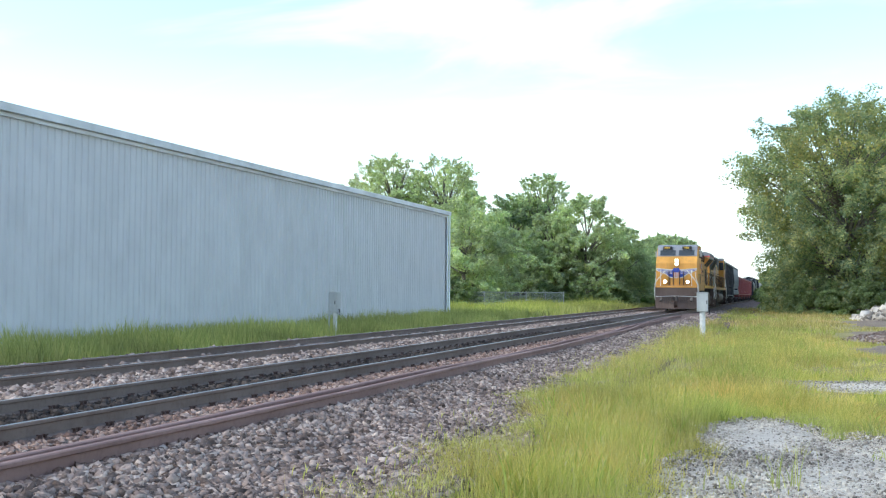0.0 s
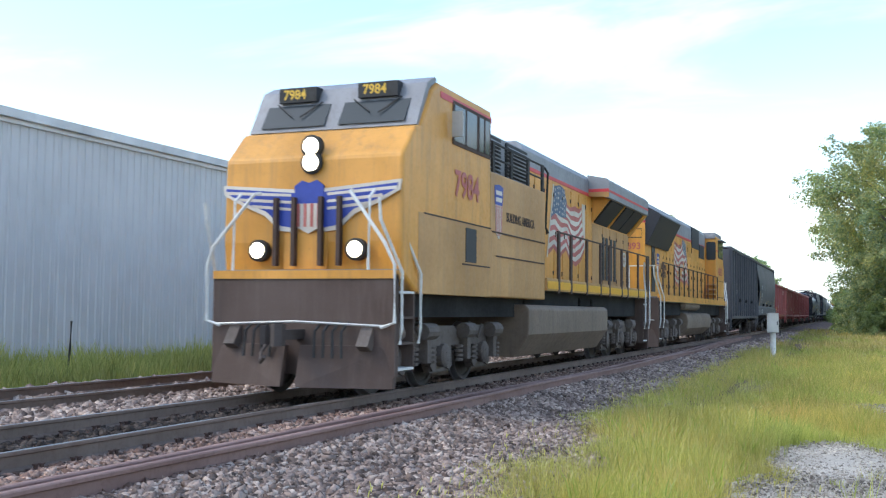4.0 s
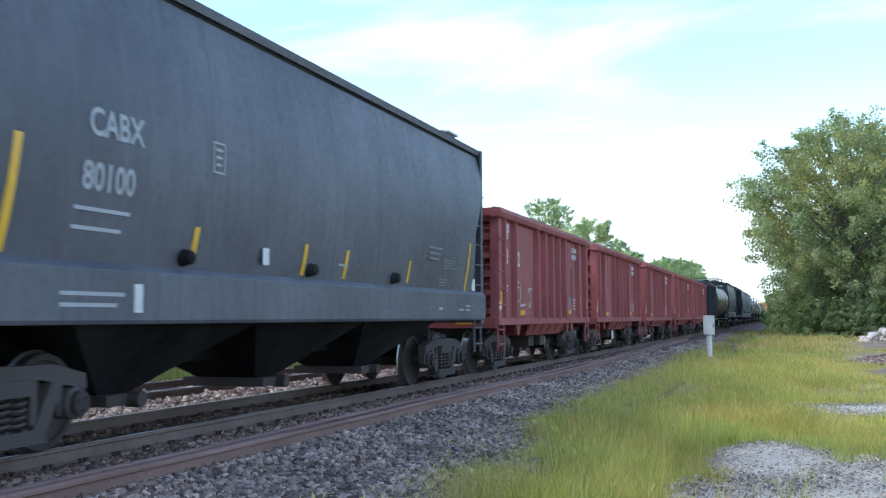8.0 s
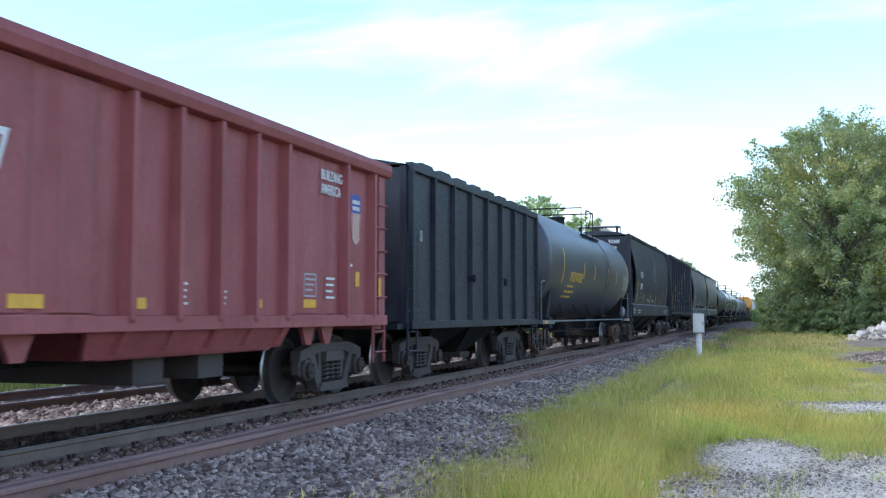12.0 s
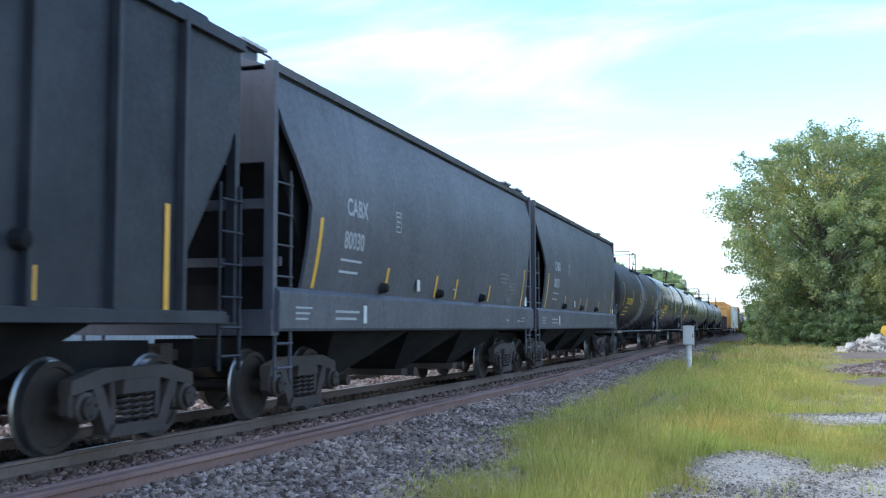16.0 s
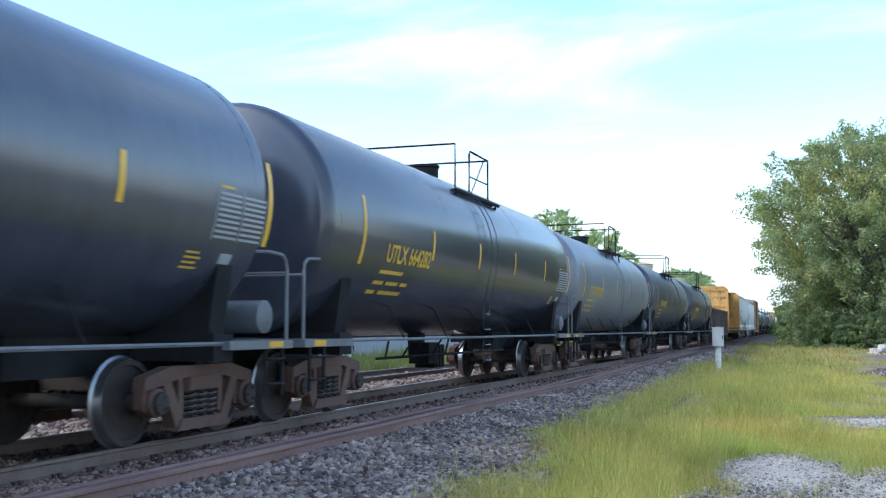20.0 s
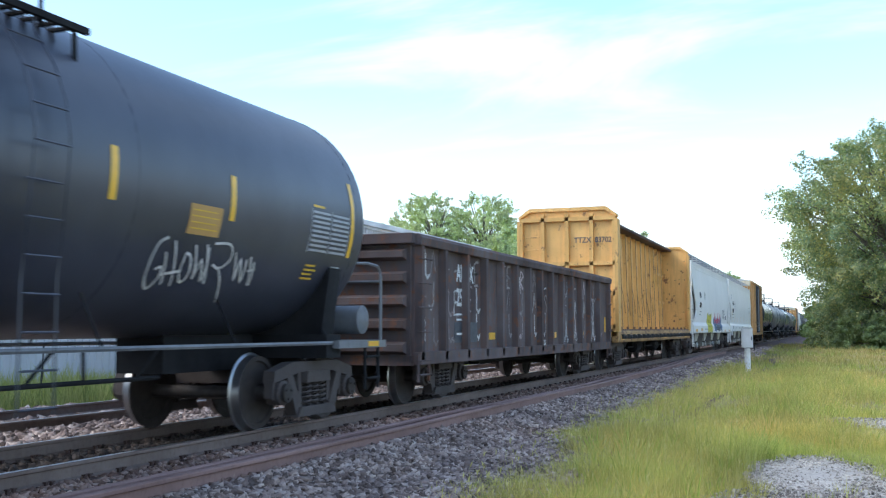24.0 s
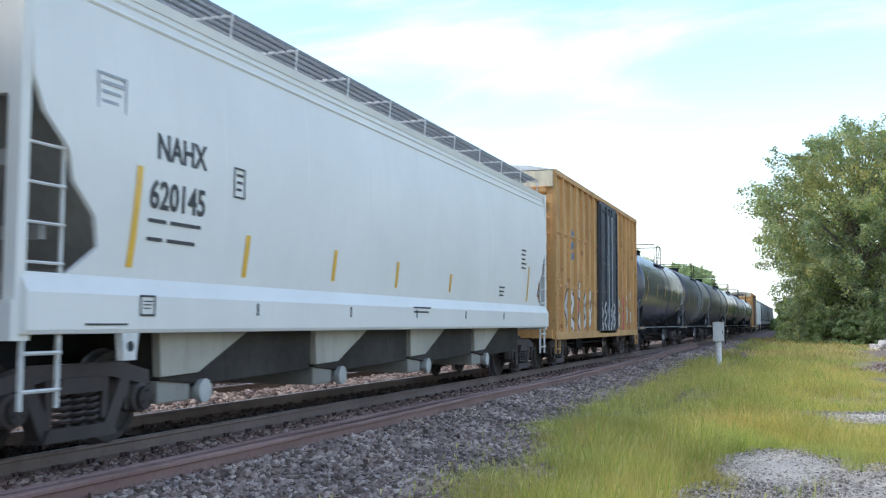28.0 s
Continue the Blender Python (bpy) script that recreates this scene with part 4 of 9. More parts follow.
def make_fence():
    t = thing("chain_link_fence", "galvanised chain-link fence with steel posts", "fence", kind="structure", at=pose(-24.0, 84, GROUND_Z))
    posts = [(0, 0)] + [(1.2 * k * 0.9, 3.0 * k) for k in range(1, 5)] + [(-2.5 * k, 0) for k in range(1, 5)]
    pm = Shape().lathe([(0, 0.04), (1.75, 0.04), (1.8, 0.02)], "z", n=8).mesh("fence_post"); pm.materials.append(M["galv"])
    for x, y in posts:
        part("fence_post", pm, None, t, at=pose(x, y, 0))
    runs = [[posts[k], posts[k + 1]] for k in range(4)] + [[posts[0] if k == 0 else posts[4 + k], posts[5 + k]] for k in range(4)]
    for a, b in runs:
        part("top_rail", Shape().tube([(*a, 1.7), (*b, 1.7)], 0.03), M["galv"], t)
        s = Shape()
        L = math.dist(a, b)
        for i in range(-12, int(L / 0.14)):
            for d in (1, -1):
                u0, u1 = i * 0.14, i * 0.14 + 1.65
                if d < 0:
                    u0, u1 = u1, u0
                z0, z1 = 0.05, 1.7
                lo, hi = max(min(u0, u1), 0), min(max(u0, u1), L)
                if hi <= lo:
                    continue
                f = lambda u: z0 + (z1 - z0) * (u - u0) / (u1 - u0)
                p = lambda u: (a[0] + (b[0] - a[0]) * u / L, a[1] + (b[1] - a[1]) * u / L, f(u))
                s.tube([p(lo), p(hi)], 0.006, 3, caps=False)
        part("wire_mesh", s, M["galv"], t)


def make_digger():
    t = thing("excavator", "orange-yellow excavator with a folded arm standing behind the rubble", "excavator", at=pose(9.6, 84.5, GROUND_Z, 0, 0, 25))
    part("track_unit", Shape().prism([(-1.6, 0.35), (-1.35, 0.02), (1.35, 0.02), (1.6, 0.35), (1.35, 0.72), (-1.35, 0.72)], "y", -1.2, -0.75), M["dark"], t, "black crawler track", bevel=0.05)
    part("track_unit", Shape().prism([(-1.6, 0.35), (-1.35, 0.02), (1.35, 0.02), (1.6, 0.35), (1.35, 0.72), (-1.35, 0.72)], "y", 0.75, 1.2), M["dark"], t, "black crawler track", bevel=0.05)
    part("turntable", Shape().lathe([(0.55, 0.7), (0.85, 0.7)], "z", n=16).box(-1.2, 1.2, -0.8, 0.8, 0.35, 0.6), M["dark"], t)
    part("house", Shape().prism([(-1.7, 0.85), (1.2, 0.85), (1.2, 1.5), (0.2, 1.75), (-1.5, 1.75), (-1.7, 1.4)], "y", -1.15, 0.3), M["digger"], t, bevel=0.05)
    cabin = part("cab", Shape().prism([(-0.4, 0.85), (1.25, 0.85), (1.25, 1.6), (0.95, 2.5), (-0.4, 2.5)], "y", 0.32, 1.15), M["digger"], t, bevel=0.05)
    part("window", Shape().box(-0.2, 0.9, 1.152, 1.16, 1.45, 2.3), M["glass"], cabin, "dark cab window")
    part("boom", Shape().prism([(0.9, 1.2), (1.2, 0.95), (2.6, 2.5), (3.9, 2.4), (3.9, 2.65), (2.5, 2.95)], "y", -0.55, -0.2), M["digger"], t, "bent orange-yellow boom", bevel=0.03)
    part("stick", Shape().prism([(3.8, 2.85), (4.1, 2.8), (3.7, 0.6), (3.5, 0.6)], "y", -0.5, -0.25), M["digger"], t, bevel=0.02)
    part("bucket", Shape().prism([(3.4, 0.75), (3.8, 0.7), (3.95, 0.3), (3.5, 0.05), (3.0, 0.1), (2.95, 0.2), (3.45, 0.3)], "y", -0.75, 0.0), M["dark"], t, "worn dark bucket", bevel=0.02)
    part("hydraulic_ram", Shape().tube([(1.1, -0.37, 1.45), (2.4, -0.37, 2.95), (3.5, -0.37, 3.0)], 0.06, 8), M["galv"], t)


def make_tree_mesh(seed, height, profile, leaf_mat, n_leaves, leaf, sprays=260, airy=0.0, squash=1.0, rough=0.22):
    """Trunk, limbs and a crown of leafy sprays; profile gives the crown's radius against height."""
    r = np.random.default_rng(seed)
    rr = random.Random(seed)
    hs, ws = [p[0] * height for p in profile], [p[1] for p in profile]
    wood = Shape()
    th = height * 0.8
    tr = [(rr.uniform(-0.018, 0.018) * height * k, rr.uniform(-0.018, 0.018) * height * k, th * k / 5) for k in range(6)]
    wood.tube(tr, [height * 0.020 * (1 - 0.16 * k) for k in range(6)], 8)
    zz = np.linspace(hs[0], hs[-1], 80)
    area = np.interp(zz, hs, ws) + 0.15
    zc = r.choice(zz, sprays, p=area / area.sum()) + r.normal(size=sprays) * 0.012 * height
    ang = r.random(sprays) * 2 * np.pi
    bumps = np.array([noise.noise((math.cos(a) * 1.5 + seed, math.sin(a) * 1.5, z / height * 4.2)) + 0.55 * noise.noise((math.cos(a) * 3.6, math.sin(a) * 3.6 + seed, z / height * 9)) for a, z in zip(ang, zc)])
    rad = np.interp(zc, hs, ws) * (1 + rough * 1.5 * bumps) * r.random(sprays) ** 0.33
    tip = np.stack([rad * np.cos(ang), rad * np.sin(ang) * squash, zc], 1)
    outward = np.stack([np.cos(ang), np.sin(ang), 0.25 + 0.9 * np.clip((zc - 0.35 * height) / height, -0.3, 1)], 1)
    outward += r.normal(size=(sprays, 3)) * 0.45
    outward /= np.linalg.norm(outward, axis=1)[:, None]
    length = max(ws) * r.uniform(0.16, 0.36, sprays) * (0.95 if airy else 1.2)
    for k in range(0, sprays, 5):
        j = min(5, max(1, int(tip[k][2] / th * 5 * 0.75)))
        a, b = Vector(tr[j]), Vector(tip[k])
        wood.tube([a, a.lerp(b, 0.5) + Vector((0, 0, 0.02 * height)), b], [height * 0.0065, height * 0.004, height * 0.001], 4)
    # leaves sit along each spray, thinner toward its tip
    idx = r.choice(sprays, n_leaves, p=length / length.sum())
    u = r.random(n_leaves) ** (0.9 + airy)
    girth = length[idx] * (0.34 - 0.20 * u) * (r.random(n_leaves) ** 0.45)
    d = r.normal(size=(n_leaves, 3))
    d /= np.linalg.norm(d, axis=1)[:, None]
    along = (u - 0.45) * length[idx]
    c = tip[idx] + outward[idx] * along[:, None] + d * girth[:, None]
    c[:, 2] -= 0.10 * u ** 2 * length[idx]
    c[:, 2] = np.maximum(c[:, 2], 0.12 + 0.2 * r.random(n_leaves))
    nrm = d * 0.5 + outward[idx] * 0.35 + r.normal(size=(n_leaves, 3)) * 0.5 + np.array([0, 0, 0.5])
    nrm /= np.linalg.norm(nrm, axis=1)[:, None]
    t = np.cross(nrm, r.normal(size=(n_leaves, 3)))
    t /= np.linalg.norm(t, axis=1)[:, None]
    w = np.cross(nrm, t)
    s = (leaf * (0.55 + 0.9 * r.random(n_leaves)))[:, None]
    fold = nrm * s * 0.18
    v = np.stack([c - t * s, c + w * s * 0.55 + fold, c + t * s, c - w * s * 0.55 + fold], 1)
    f = (np.arange(n_leaves) * 4)[:, None, None] + np.array([(0, 1, 2), (0, 2, 3)])[None]
    crown = cloud_mesh("crown", v.reshape(-1, 3), f.reshape(-1, 3), leaf_mat)
    wm = wood.mesh("trunk", True)
    wm.materials.append(M["bark"])
    return wm, crown


def tree(kind, x, y, turn, scale, label, category="tree"):
    wm, crown = kind
    t = thing("tree" if category == "tree" else "bush", label, category, "trees along the line", at=pose(x, y, GROUND_Z - 0.05, 0, 0, turn))
    m = Matrix.Diagonal((scale, scale, scale, 1))
    a = part("trunk", wm, None, t)
    b = part("crown", crown, None, t)
    a.scale = b.scale = (scale,) * 3
    return t


def make_trees():
    broad = [(0.01, 5.6), (0.1, 6.2), (0.25, 7.6), (0.4, 8.9), (0.58, 9.3), (0.72, 8.5), (0.85, 6.2), (0.94, 3.4), (1.0, 0.9)]
    oval = [(0.02, 0.62), (0.15, 0.85), (0.35, 1.0), (0.6, 0.92), (0.8, 0.66), (0.93, 0.34), (1.0, 0.08)]
    vase = [(0.3, 0.40), (0.45, 0.80), (0.62, 1.0), (0.80, 1.0), (0.92, 0.82), (1.0, 0.42)]
    low = [(0.0, 1.0), (0.3, 1.05), (0.6, 0.85), (0.85, 0.5), (1.0, 0.1)]

    dome = [(0.02, 0.80), (0.2, 0.95), (0.5, 1.0), (0.72, 0.95), (0.87, 0.72), (0.95, 0.45), (1.0, 0.12)]

    def of(shape, w):
        return [(z, q * w) for z, q in shape]
    big = make_tree_mesh(11, 19.5, broad, M["leaf_a"], 140000, 0.125, sprays=820, rough=0.24)
    big2 = make_tree_mesh(12, 19, of(oval, 9.0), M["leaf_c"], 60000, 0.19, sprays=420)
    airy = make_tree_mesh(13, 17.5, of(vase, 4.4), M["leaf_b"], 44000, 0.105, sprays=620, airy=0.15, rough=0.42)
    feather = make_tree_mesh(17, 16.4, of(vase, 3.6), M["leaf_d"], 38000, 0.10, sprays=560, airy=0.15, rough=0.42)
    full = make_tree_mesh(14, 11.8, of(oval, 5.4), M["leaf_b"], 46000, 0.135, sprays=300, rough=0.3)
    full2 = make_tree_mesh(15, 11, of(oval, 5.0), M["leaf_d"], 42000, 0.14, sprays=280, rough=0.3)
    round_crown = make_tree_mesh(18, 12.2, of(dome, 4.5), M["leaf_b"], 52000, 0.125, sprays=420, rough=0.24)
    shade = make_tree_mesh(19, 13.8, of(dome, 4.6), M["leaf_e"], 46000, 0.13, sprays=380, rough=0.34)
    bush = make_tree_mesh(16, 4.2, of(low, 3.4), M["leaf_c"], 15000, 0.13, sprays=120)
    tree(big, 5.4, 98, 20, 1.0, "large spreading green tree with some yellowing leaves beside the line")
    tree(big, 21, 104, 140, 1.05, "broad green tree at the edge of the yard")
    tree(big2, 13, 112, 50, 1.05, "dark green tree behind the large one")
    tree(big2, 34, 112, 200, 1.1, "dark green tree at the edge of the yard")
    for x, y, s, k in ((1.6, 99, 0.9, 0), (2.2, 108, 1.0, 80), (1.4, 125, 1.1, 150), (2.0, 150, 1.5, 150), (2.6, 175, 1.8, 150), (3.5, 215, 2.3, 230), (5.0, 270, 2.9, 300), (2.6, 92, 0.75, 10), (6.2, 90.5, 0.7, 70), (10.5, 92, 0.85, 100), (15, 94, 1.0, 40)):
        tree(bush, x, y, k, s, "dense dark green bush beside the line", "bush")
    tree(airy, -41.6, 107, 30, 0.95, "tall airy light green tree behind the warehouse")
    tree(airy, -35.4, 108, 170, 0.93, "tall airy light green tree behind the warehouse")
    tree(full, -27.2, 89, 0, 0.88, "leafy light green tree beside the warehouse corner")
    tree(full, -29.5, 97, 75, 0.95, "leafy light green tree beside the warehouse corner")
    tree(feather, -28.1, 124, 250, 0.98, "tall thin-leaved tree above the tree line")
    tree(feather, -31.5, 130, 20, 0.86, "dark thin-leaved tree above the tree line")
    tree(shade, -31.0, 122, 40, 0.98, "dark blue-green tree deep in the tree line")
    tree(full2, -27.2, 109, 90, 0.76, "green tree in the tree line")
    tree(round_crown, -20.9, 114, 220, 1.0, "rounded light green tree beside the line")
    tree(round_crown, -24.6, 113, 80, 0.84, "rounded light green tree in the tree line")
    tree(full2, -18.6, 121, 310, 0.88, "rounded green tree beside the line")
    for x, y, s, k in ((-18.4, 134, 0.72, 10), (-18.5, 150, 0.8, 60), (-20, 172, 1.0, 120), (-21.5, 195, 1.15, 200), (-23, 230, 1.3, 260), (-26, 280, 1.5, 320), (-34, 132, 1.2, 35), (-42, 135, 1.3, 75), (-52, 118, 1.2, 155), (-38, 118, 1.05, 215)):
        tree(full2, x, y, k, s, "dark green tree in the row along the far track")
    for x, y, s, k in ((-26.5, 84, 0.7, 0), (-22.0, 99, 0.6, 90), (-19.5, 108, 0.62, 45), (-18.0, 114, 0.6, 160), (-16.8, 126, 0.7, 210)):
        tree(bush, x, y, k, s, "green bush in tall weeds beside the fence", "bush")
    tree(airy, -47, 40, 0, 0.52, "tree top showing over the warehouse roof")


make_ground(); make_bed(); make_rails(); make_spare_rails(); make_ties()
make_ballast_stones(); make_gravel(); make_heaps(); make_grass(); make_flowers()
make_digger(); make_signal_boxes(); make_warehouse(); make_fence(); make_trees()
# ---- the train: parts that cars share ----
CARS, WHEELS = [], []


def travel(t):
    """Metres the train has gone by t, counted from t = 14 s; it slows a little near the end."""
    q = (t - 14) / 14
    return 140 * (1.59103916 * q + 0.00846341 * q ** 2 / 2 - 0.02779345 * q ** 3 / 3 - 0.05882124 * q ** 4 / 4 - 0.03392463 * q ** 5 / 5)


def wheelset_mesh(r):
    s = Shape()
    s.lathe([(-1.22, 0.085), (-0.72, 0.085), (-0.6, 0.075), (0.6, 0.075), (0.72, 0.085), (1.22, 0.085)], "x", n=12)
    for sx in (-1, 1):
        prof = [(0.825, 0.10), (0.825, 0.15), (0.79, r * 0.55), (0.80, r * 0.82), (0.825, r * 0.85), (0.825, r - 0.012), (0.72, r), (0.705, r + 0.028), (0.69, r + 0.02), (0.69, r * 0.85), (0.72, r * 0.8), (0.71, r * 0.5), (0.68, 0.15), (0.68, 0.10)]
        n0 = len(s.f)
        s.lathe([(sx * a, b) for a, b in prof], "x", n=30)
        for i in range(n0 + 5 * 30, n0 + 7 * 30):
            s.m[i] = 1
        # bearing end cap with three bolts turns with the axle
        s.lathe([(sx * 1.20, 0.115), (sx * 1.245, 0.115), (sx * 1.25, 0.06)], "x", n=14)
        for k in range(3):
            a = 2.094 * k
            s.lathe([(sx * 1.245, 0.018), (sx * 1.265, 0.018)], "x", (0, 0.07 * math.cos(a), 0.07 * math.sin(a)), 6)
    me = s.mesh("wheelset", True)
    me.materials.append(M["wheel"]); me.materials.append(M["tread"])
    return me


WHEEL_R, LOCO_R = 0.457, 0.51
ME_WHEEL = wheelset_mesh(WHEEL_R)
ME_LOCO_WHEEL = wheelset_mesh(LOCO_R)


def side_frame_mesh(mat):
    s = Shape()
    x0, x1 = 1.00, 1.15
    s.prism([(-1.06, 0.72), (-0.62, 0.82), (0.62, 0.82), (1.06, 0.72), (1.08, 0.58), (0.70, 0.64), (0.45, 0.69), (-0.45, 0.69), (-0.70, 0.64), (-1.08, 0.58)], "x", x0, x1)
    for d in (-1, 1):
        s.prism([(d * 0.76, 0.66), (d * 0.60, 0.66), (d * 0.36, 0.24), (d * 0.50, 0.16)], "x", x0, x1)
        s.prism([(d * 0.44, 0.70), (d * 0.36, 0.70), (d * 0.34, 0.30), (d * 0.42, 0.30)], "x", x0 + 0.01, x1 - 0.02)
        s.prism([(d * 1.08, 0.62), (d * 1.02, 0.62), (d * 1.02, 0.36), (d * 1.08, 0.40)], "x", x0 + 0.02, x1 - 0.02)
        s.prism([(d * 0.76, 0.60), (d * 0.70, 0.60), (d * 0.70, 0.36), (d * 0.74, 0.34)], "x", x0 + 0.02, x1 - 0.02)
        s.lathe([(1.0, 0.15), (1.18, 0.15), (1.195, 0.12)], "x", (0, d * 0.89, WHEEL_R), 16)
    s.prism([(-0.52, 0.14), (0.52, 0.14), (0.44, 0.26), (-0.44, 0.26)], "x", x0 - 0.04, x1 + 0.04)
    s.prism([(-0.33, 0.56), (0.33, 0.56), (0.30, 0.70), (-0.30, 0.70)], "x", x0 - 0.02, x1 + 0.05)
    me = s.mesh("side_frame")
    me.materials.append(mat)
    return me


def spring_mesh():
    s = Shape()
    for k in range(3):
        y = -0.2 + 0.2 * k
        pts = []
        for i in range(5 * 8 + 1):
            a = i * math.pi / 4
            pts.append((1.10 + 0.07 * math.cos(a), y + 0.075 * math.sin(a), 0.26 + 0.30 * i / 40))
        s.tube(pts, 0.018, 5)
    me = s.mesh("spring_nest", True)
    me.materials.append(M["truck"])
    return me


ME_FRAME = {k: side_frame_mesh(M[k]) for k in ("truck", "rusttruck")}
ME_SPRING = spring_mesh()


def bolster_mesh(mat):
    s = Shape().box(-1.0, 1.0, -0.22, 0.22, 0.52, 0.72).lathe([(0.72, 0.22), (0.80, 0.22)], "z", n=16)
    for d in (-1, 1):
        s.box(-0.75, 0.75, d * 0.52 - 0.04, d * 0.52 + 0.04, 0.34, 0.44)
        s.box(-0.86, -0.66, d * 0.40 - 0.03, d * 0.40 + 0.03, 0.28, 0.52).box(0.66, 0.86, d * 0.40 - 0.03, d * 0.40 + 0.03, 0.28, 0.52)
    me = s.mesh("truck")
    me.materials.append(mat)
    return me


ME_BOLSTER = bolster_mesh(M["truck"])
MIRROR = pose(0, 0, 0, 0, 0, 180)


def freight_truck(car, y, mat="truck"):
    t = part("truck", ME_BOLSTER, None, car, at=pose(0, y, 0))
    for m in (Matrix(), MIRROR):
        part("side_frame", ME_FRAME[mat], None, t, at=m)
        part("spring_nest", ME_SPRING, None, t, at=m)
    for d in (-0.89, 0.89):
        w = part("wheelset", ME_WHEEL, None, t, at=pose(0, d, WHEEL_R))
        WHEELS.append((w, d, WHEEL_R))


def coupler_mesh():
    s = Shape().box(-0.07, 0.07, -0.75, 0.12, 0.80, 0.94)
    s.prism([(-0.16, 0.10), (-0.02, 0.10), (-0.02, 0.26), (-0.10, 0.30), (-0.17, 0.22)], "z", 0.72, 1.02)
    s.prism([(0.02, 0.08), (0.15, 0.08), (0.16, 0.24), (0.10, 0.20), (0.06, 0.12)], "z", 0.74, 1.0)
    s.tube([(0.32, -0.35, 0.85), (0.34, -0.1, 0.62), (0.18, 0.18, 0.50), (0.05, 0.3, 0.58)], 0.028, 6)
    me = s.mesh("coupler")
    me.materials.append(M["truck"])
    return me


ME_COUPLER = coupler_mesh()


def new_car(name, label, category, y0, y1, trucks=None, mat="truck"):
    """An empty car between two couplings; its trucks and couplers stand under it."""
    c = (y0 + y1) / 2
    car = thing(name, label, category, "rolling stock of the train", at=pose(TRACK_X, c, 0))
    h = (y1 - y0) / 2
    CARS.append((car, c))
    part("coupler", ME_COUPLER, None, car, at=pose(0, h - 0.22, 0))
    part("coupler", ME_COUPLER, None, car, at=pose(0, -h + 0.22, 0, 0, 0, 180))
    if trucks:
        for d in (-trucks, trucks):
            freight_truck(car, d, mat)
    return car, h


def ladder(name, car, mat, x, y0, y1, z0, z1, rungs, r=0.014, rails=True):
    s = Shape()
    if not rails:
        for k in range(rungs):
            z = z0 + (z1 - z0) * (k + 0.5) / rungs
            part("grab_iron", Shape().tube([(x, y0, z), (x + 0.03, y0, z), (x + 0.03, y1, z), (x, y1, z)], r, 5), mat, car)
        return
    for y in (y0, y1):
        s.tube([(x, y, z0), (x, y, z1)], r * 1.4, 5)
    for k in range(rungs):
        z = z0 + (z1 - z0) * (k + 0.5) / rungs
        s.tube([(x, y0, z), (x + 0.03, y0, z), (x + 0.03, y1, z), (x, y1, z)], r, 5)
    return part(name, s, mat, car)


def reflectors(car, spots, mat=None):
    for y, z, w, h, x in spots:
        part("reflector", Shape().box(x, x + 0.005, y - w / 2, y + w / 2, z - h / 2, z + h / 2), mat or M["amber"], car)


def bars(owner, y, z, w, h, x, rows, mat):
    """Plain bars on a +x face, standing in for rows of small writing."""
    step = h / rows
    for i in range(rows):
        zz = z + h - (i + 1) * step + step * 0.28
        part("stencil_bar", Shape().box(x, x + 0.003, y, y + w * (1 - 0.13 * ((i * 7) % 3)), zz, zz + step * 0.36), mat, owner)


def small_print(car, spots, mat):
    for y, z, w, h, x, rows in spots:
        bars(car, y, z, w, h, x, rows, mat)


def frame_panel(car, y, z, w, h, x, mat):
    """A thin outlined box with bars in it."""
    s = Shape()
    t = 0.02
    s.box(x, x + 0.004, y, y + w, z, z + t).box(x, x + 0.004, y, y + w, z + h - t, z + h).box(x, x + 0.004, y, y + t, z, z + h).box(x, x + 0.004, y + w - t, y + w, z, z + h)
    bars(part("placard_frame", s, mat, car), y + 0.06, z + 0.06, w - 0.1, h - 0.1, x, 3, mat)


def underbelly(car, half, z=0.95):
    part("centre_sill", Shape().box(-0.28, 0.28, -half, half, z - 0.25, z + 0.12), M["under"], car)


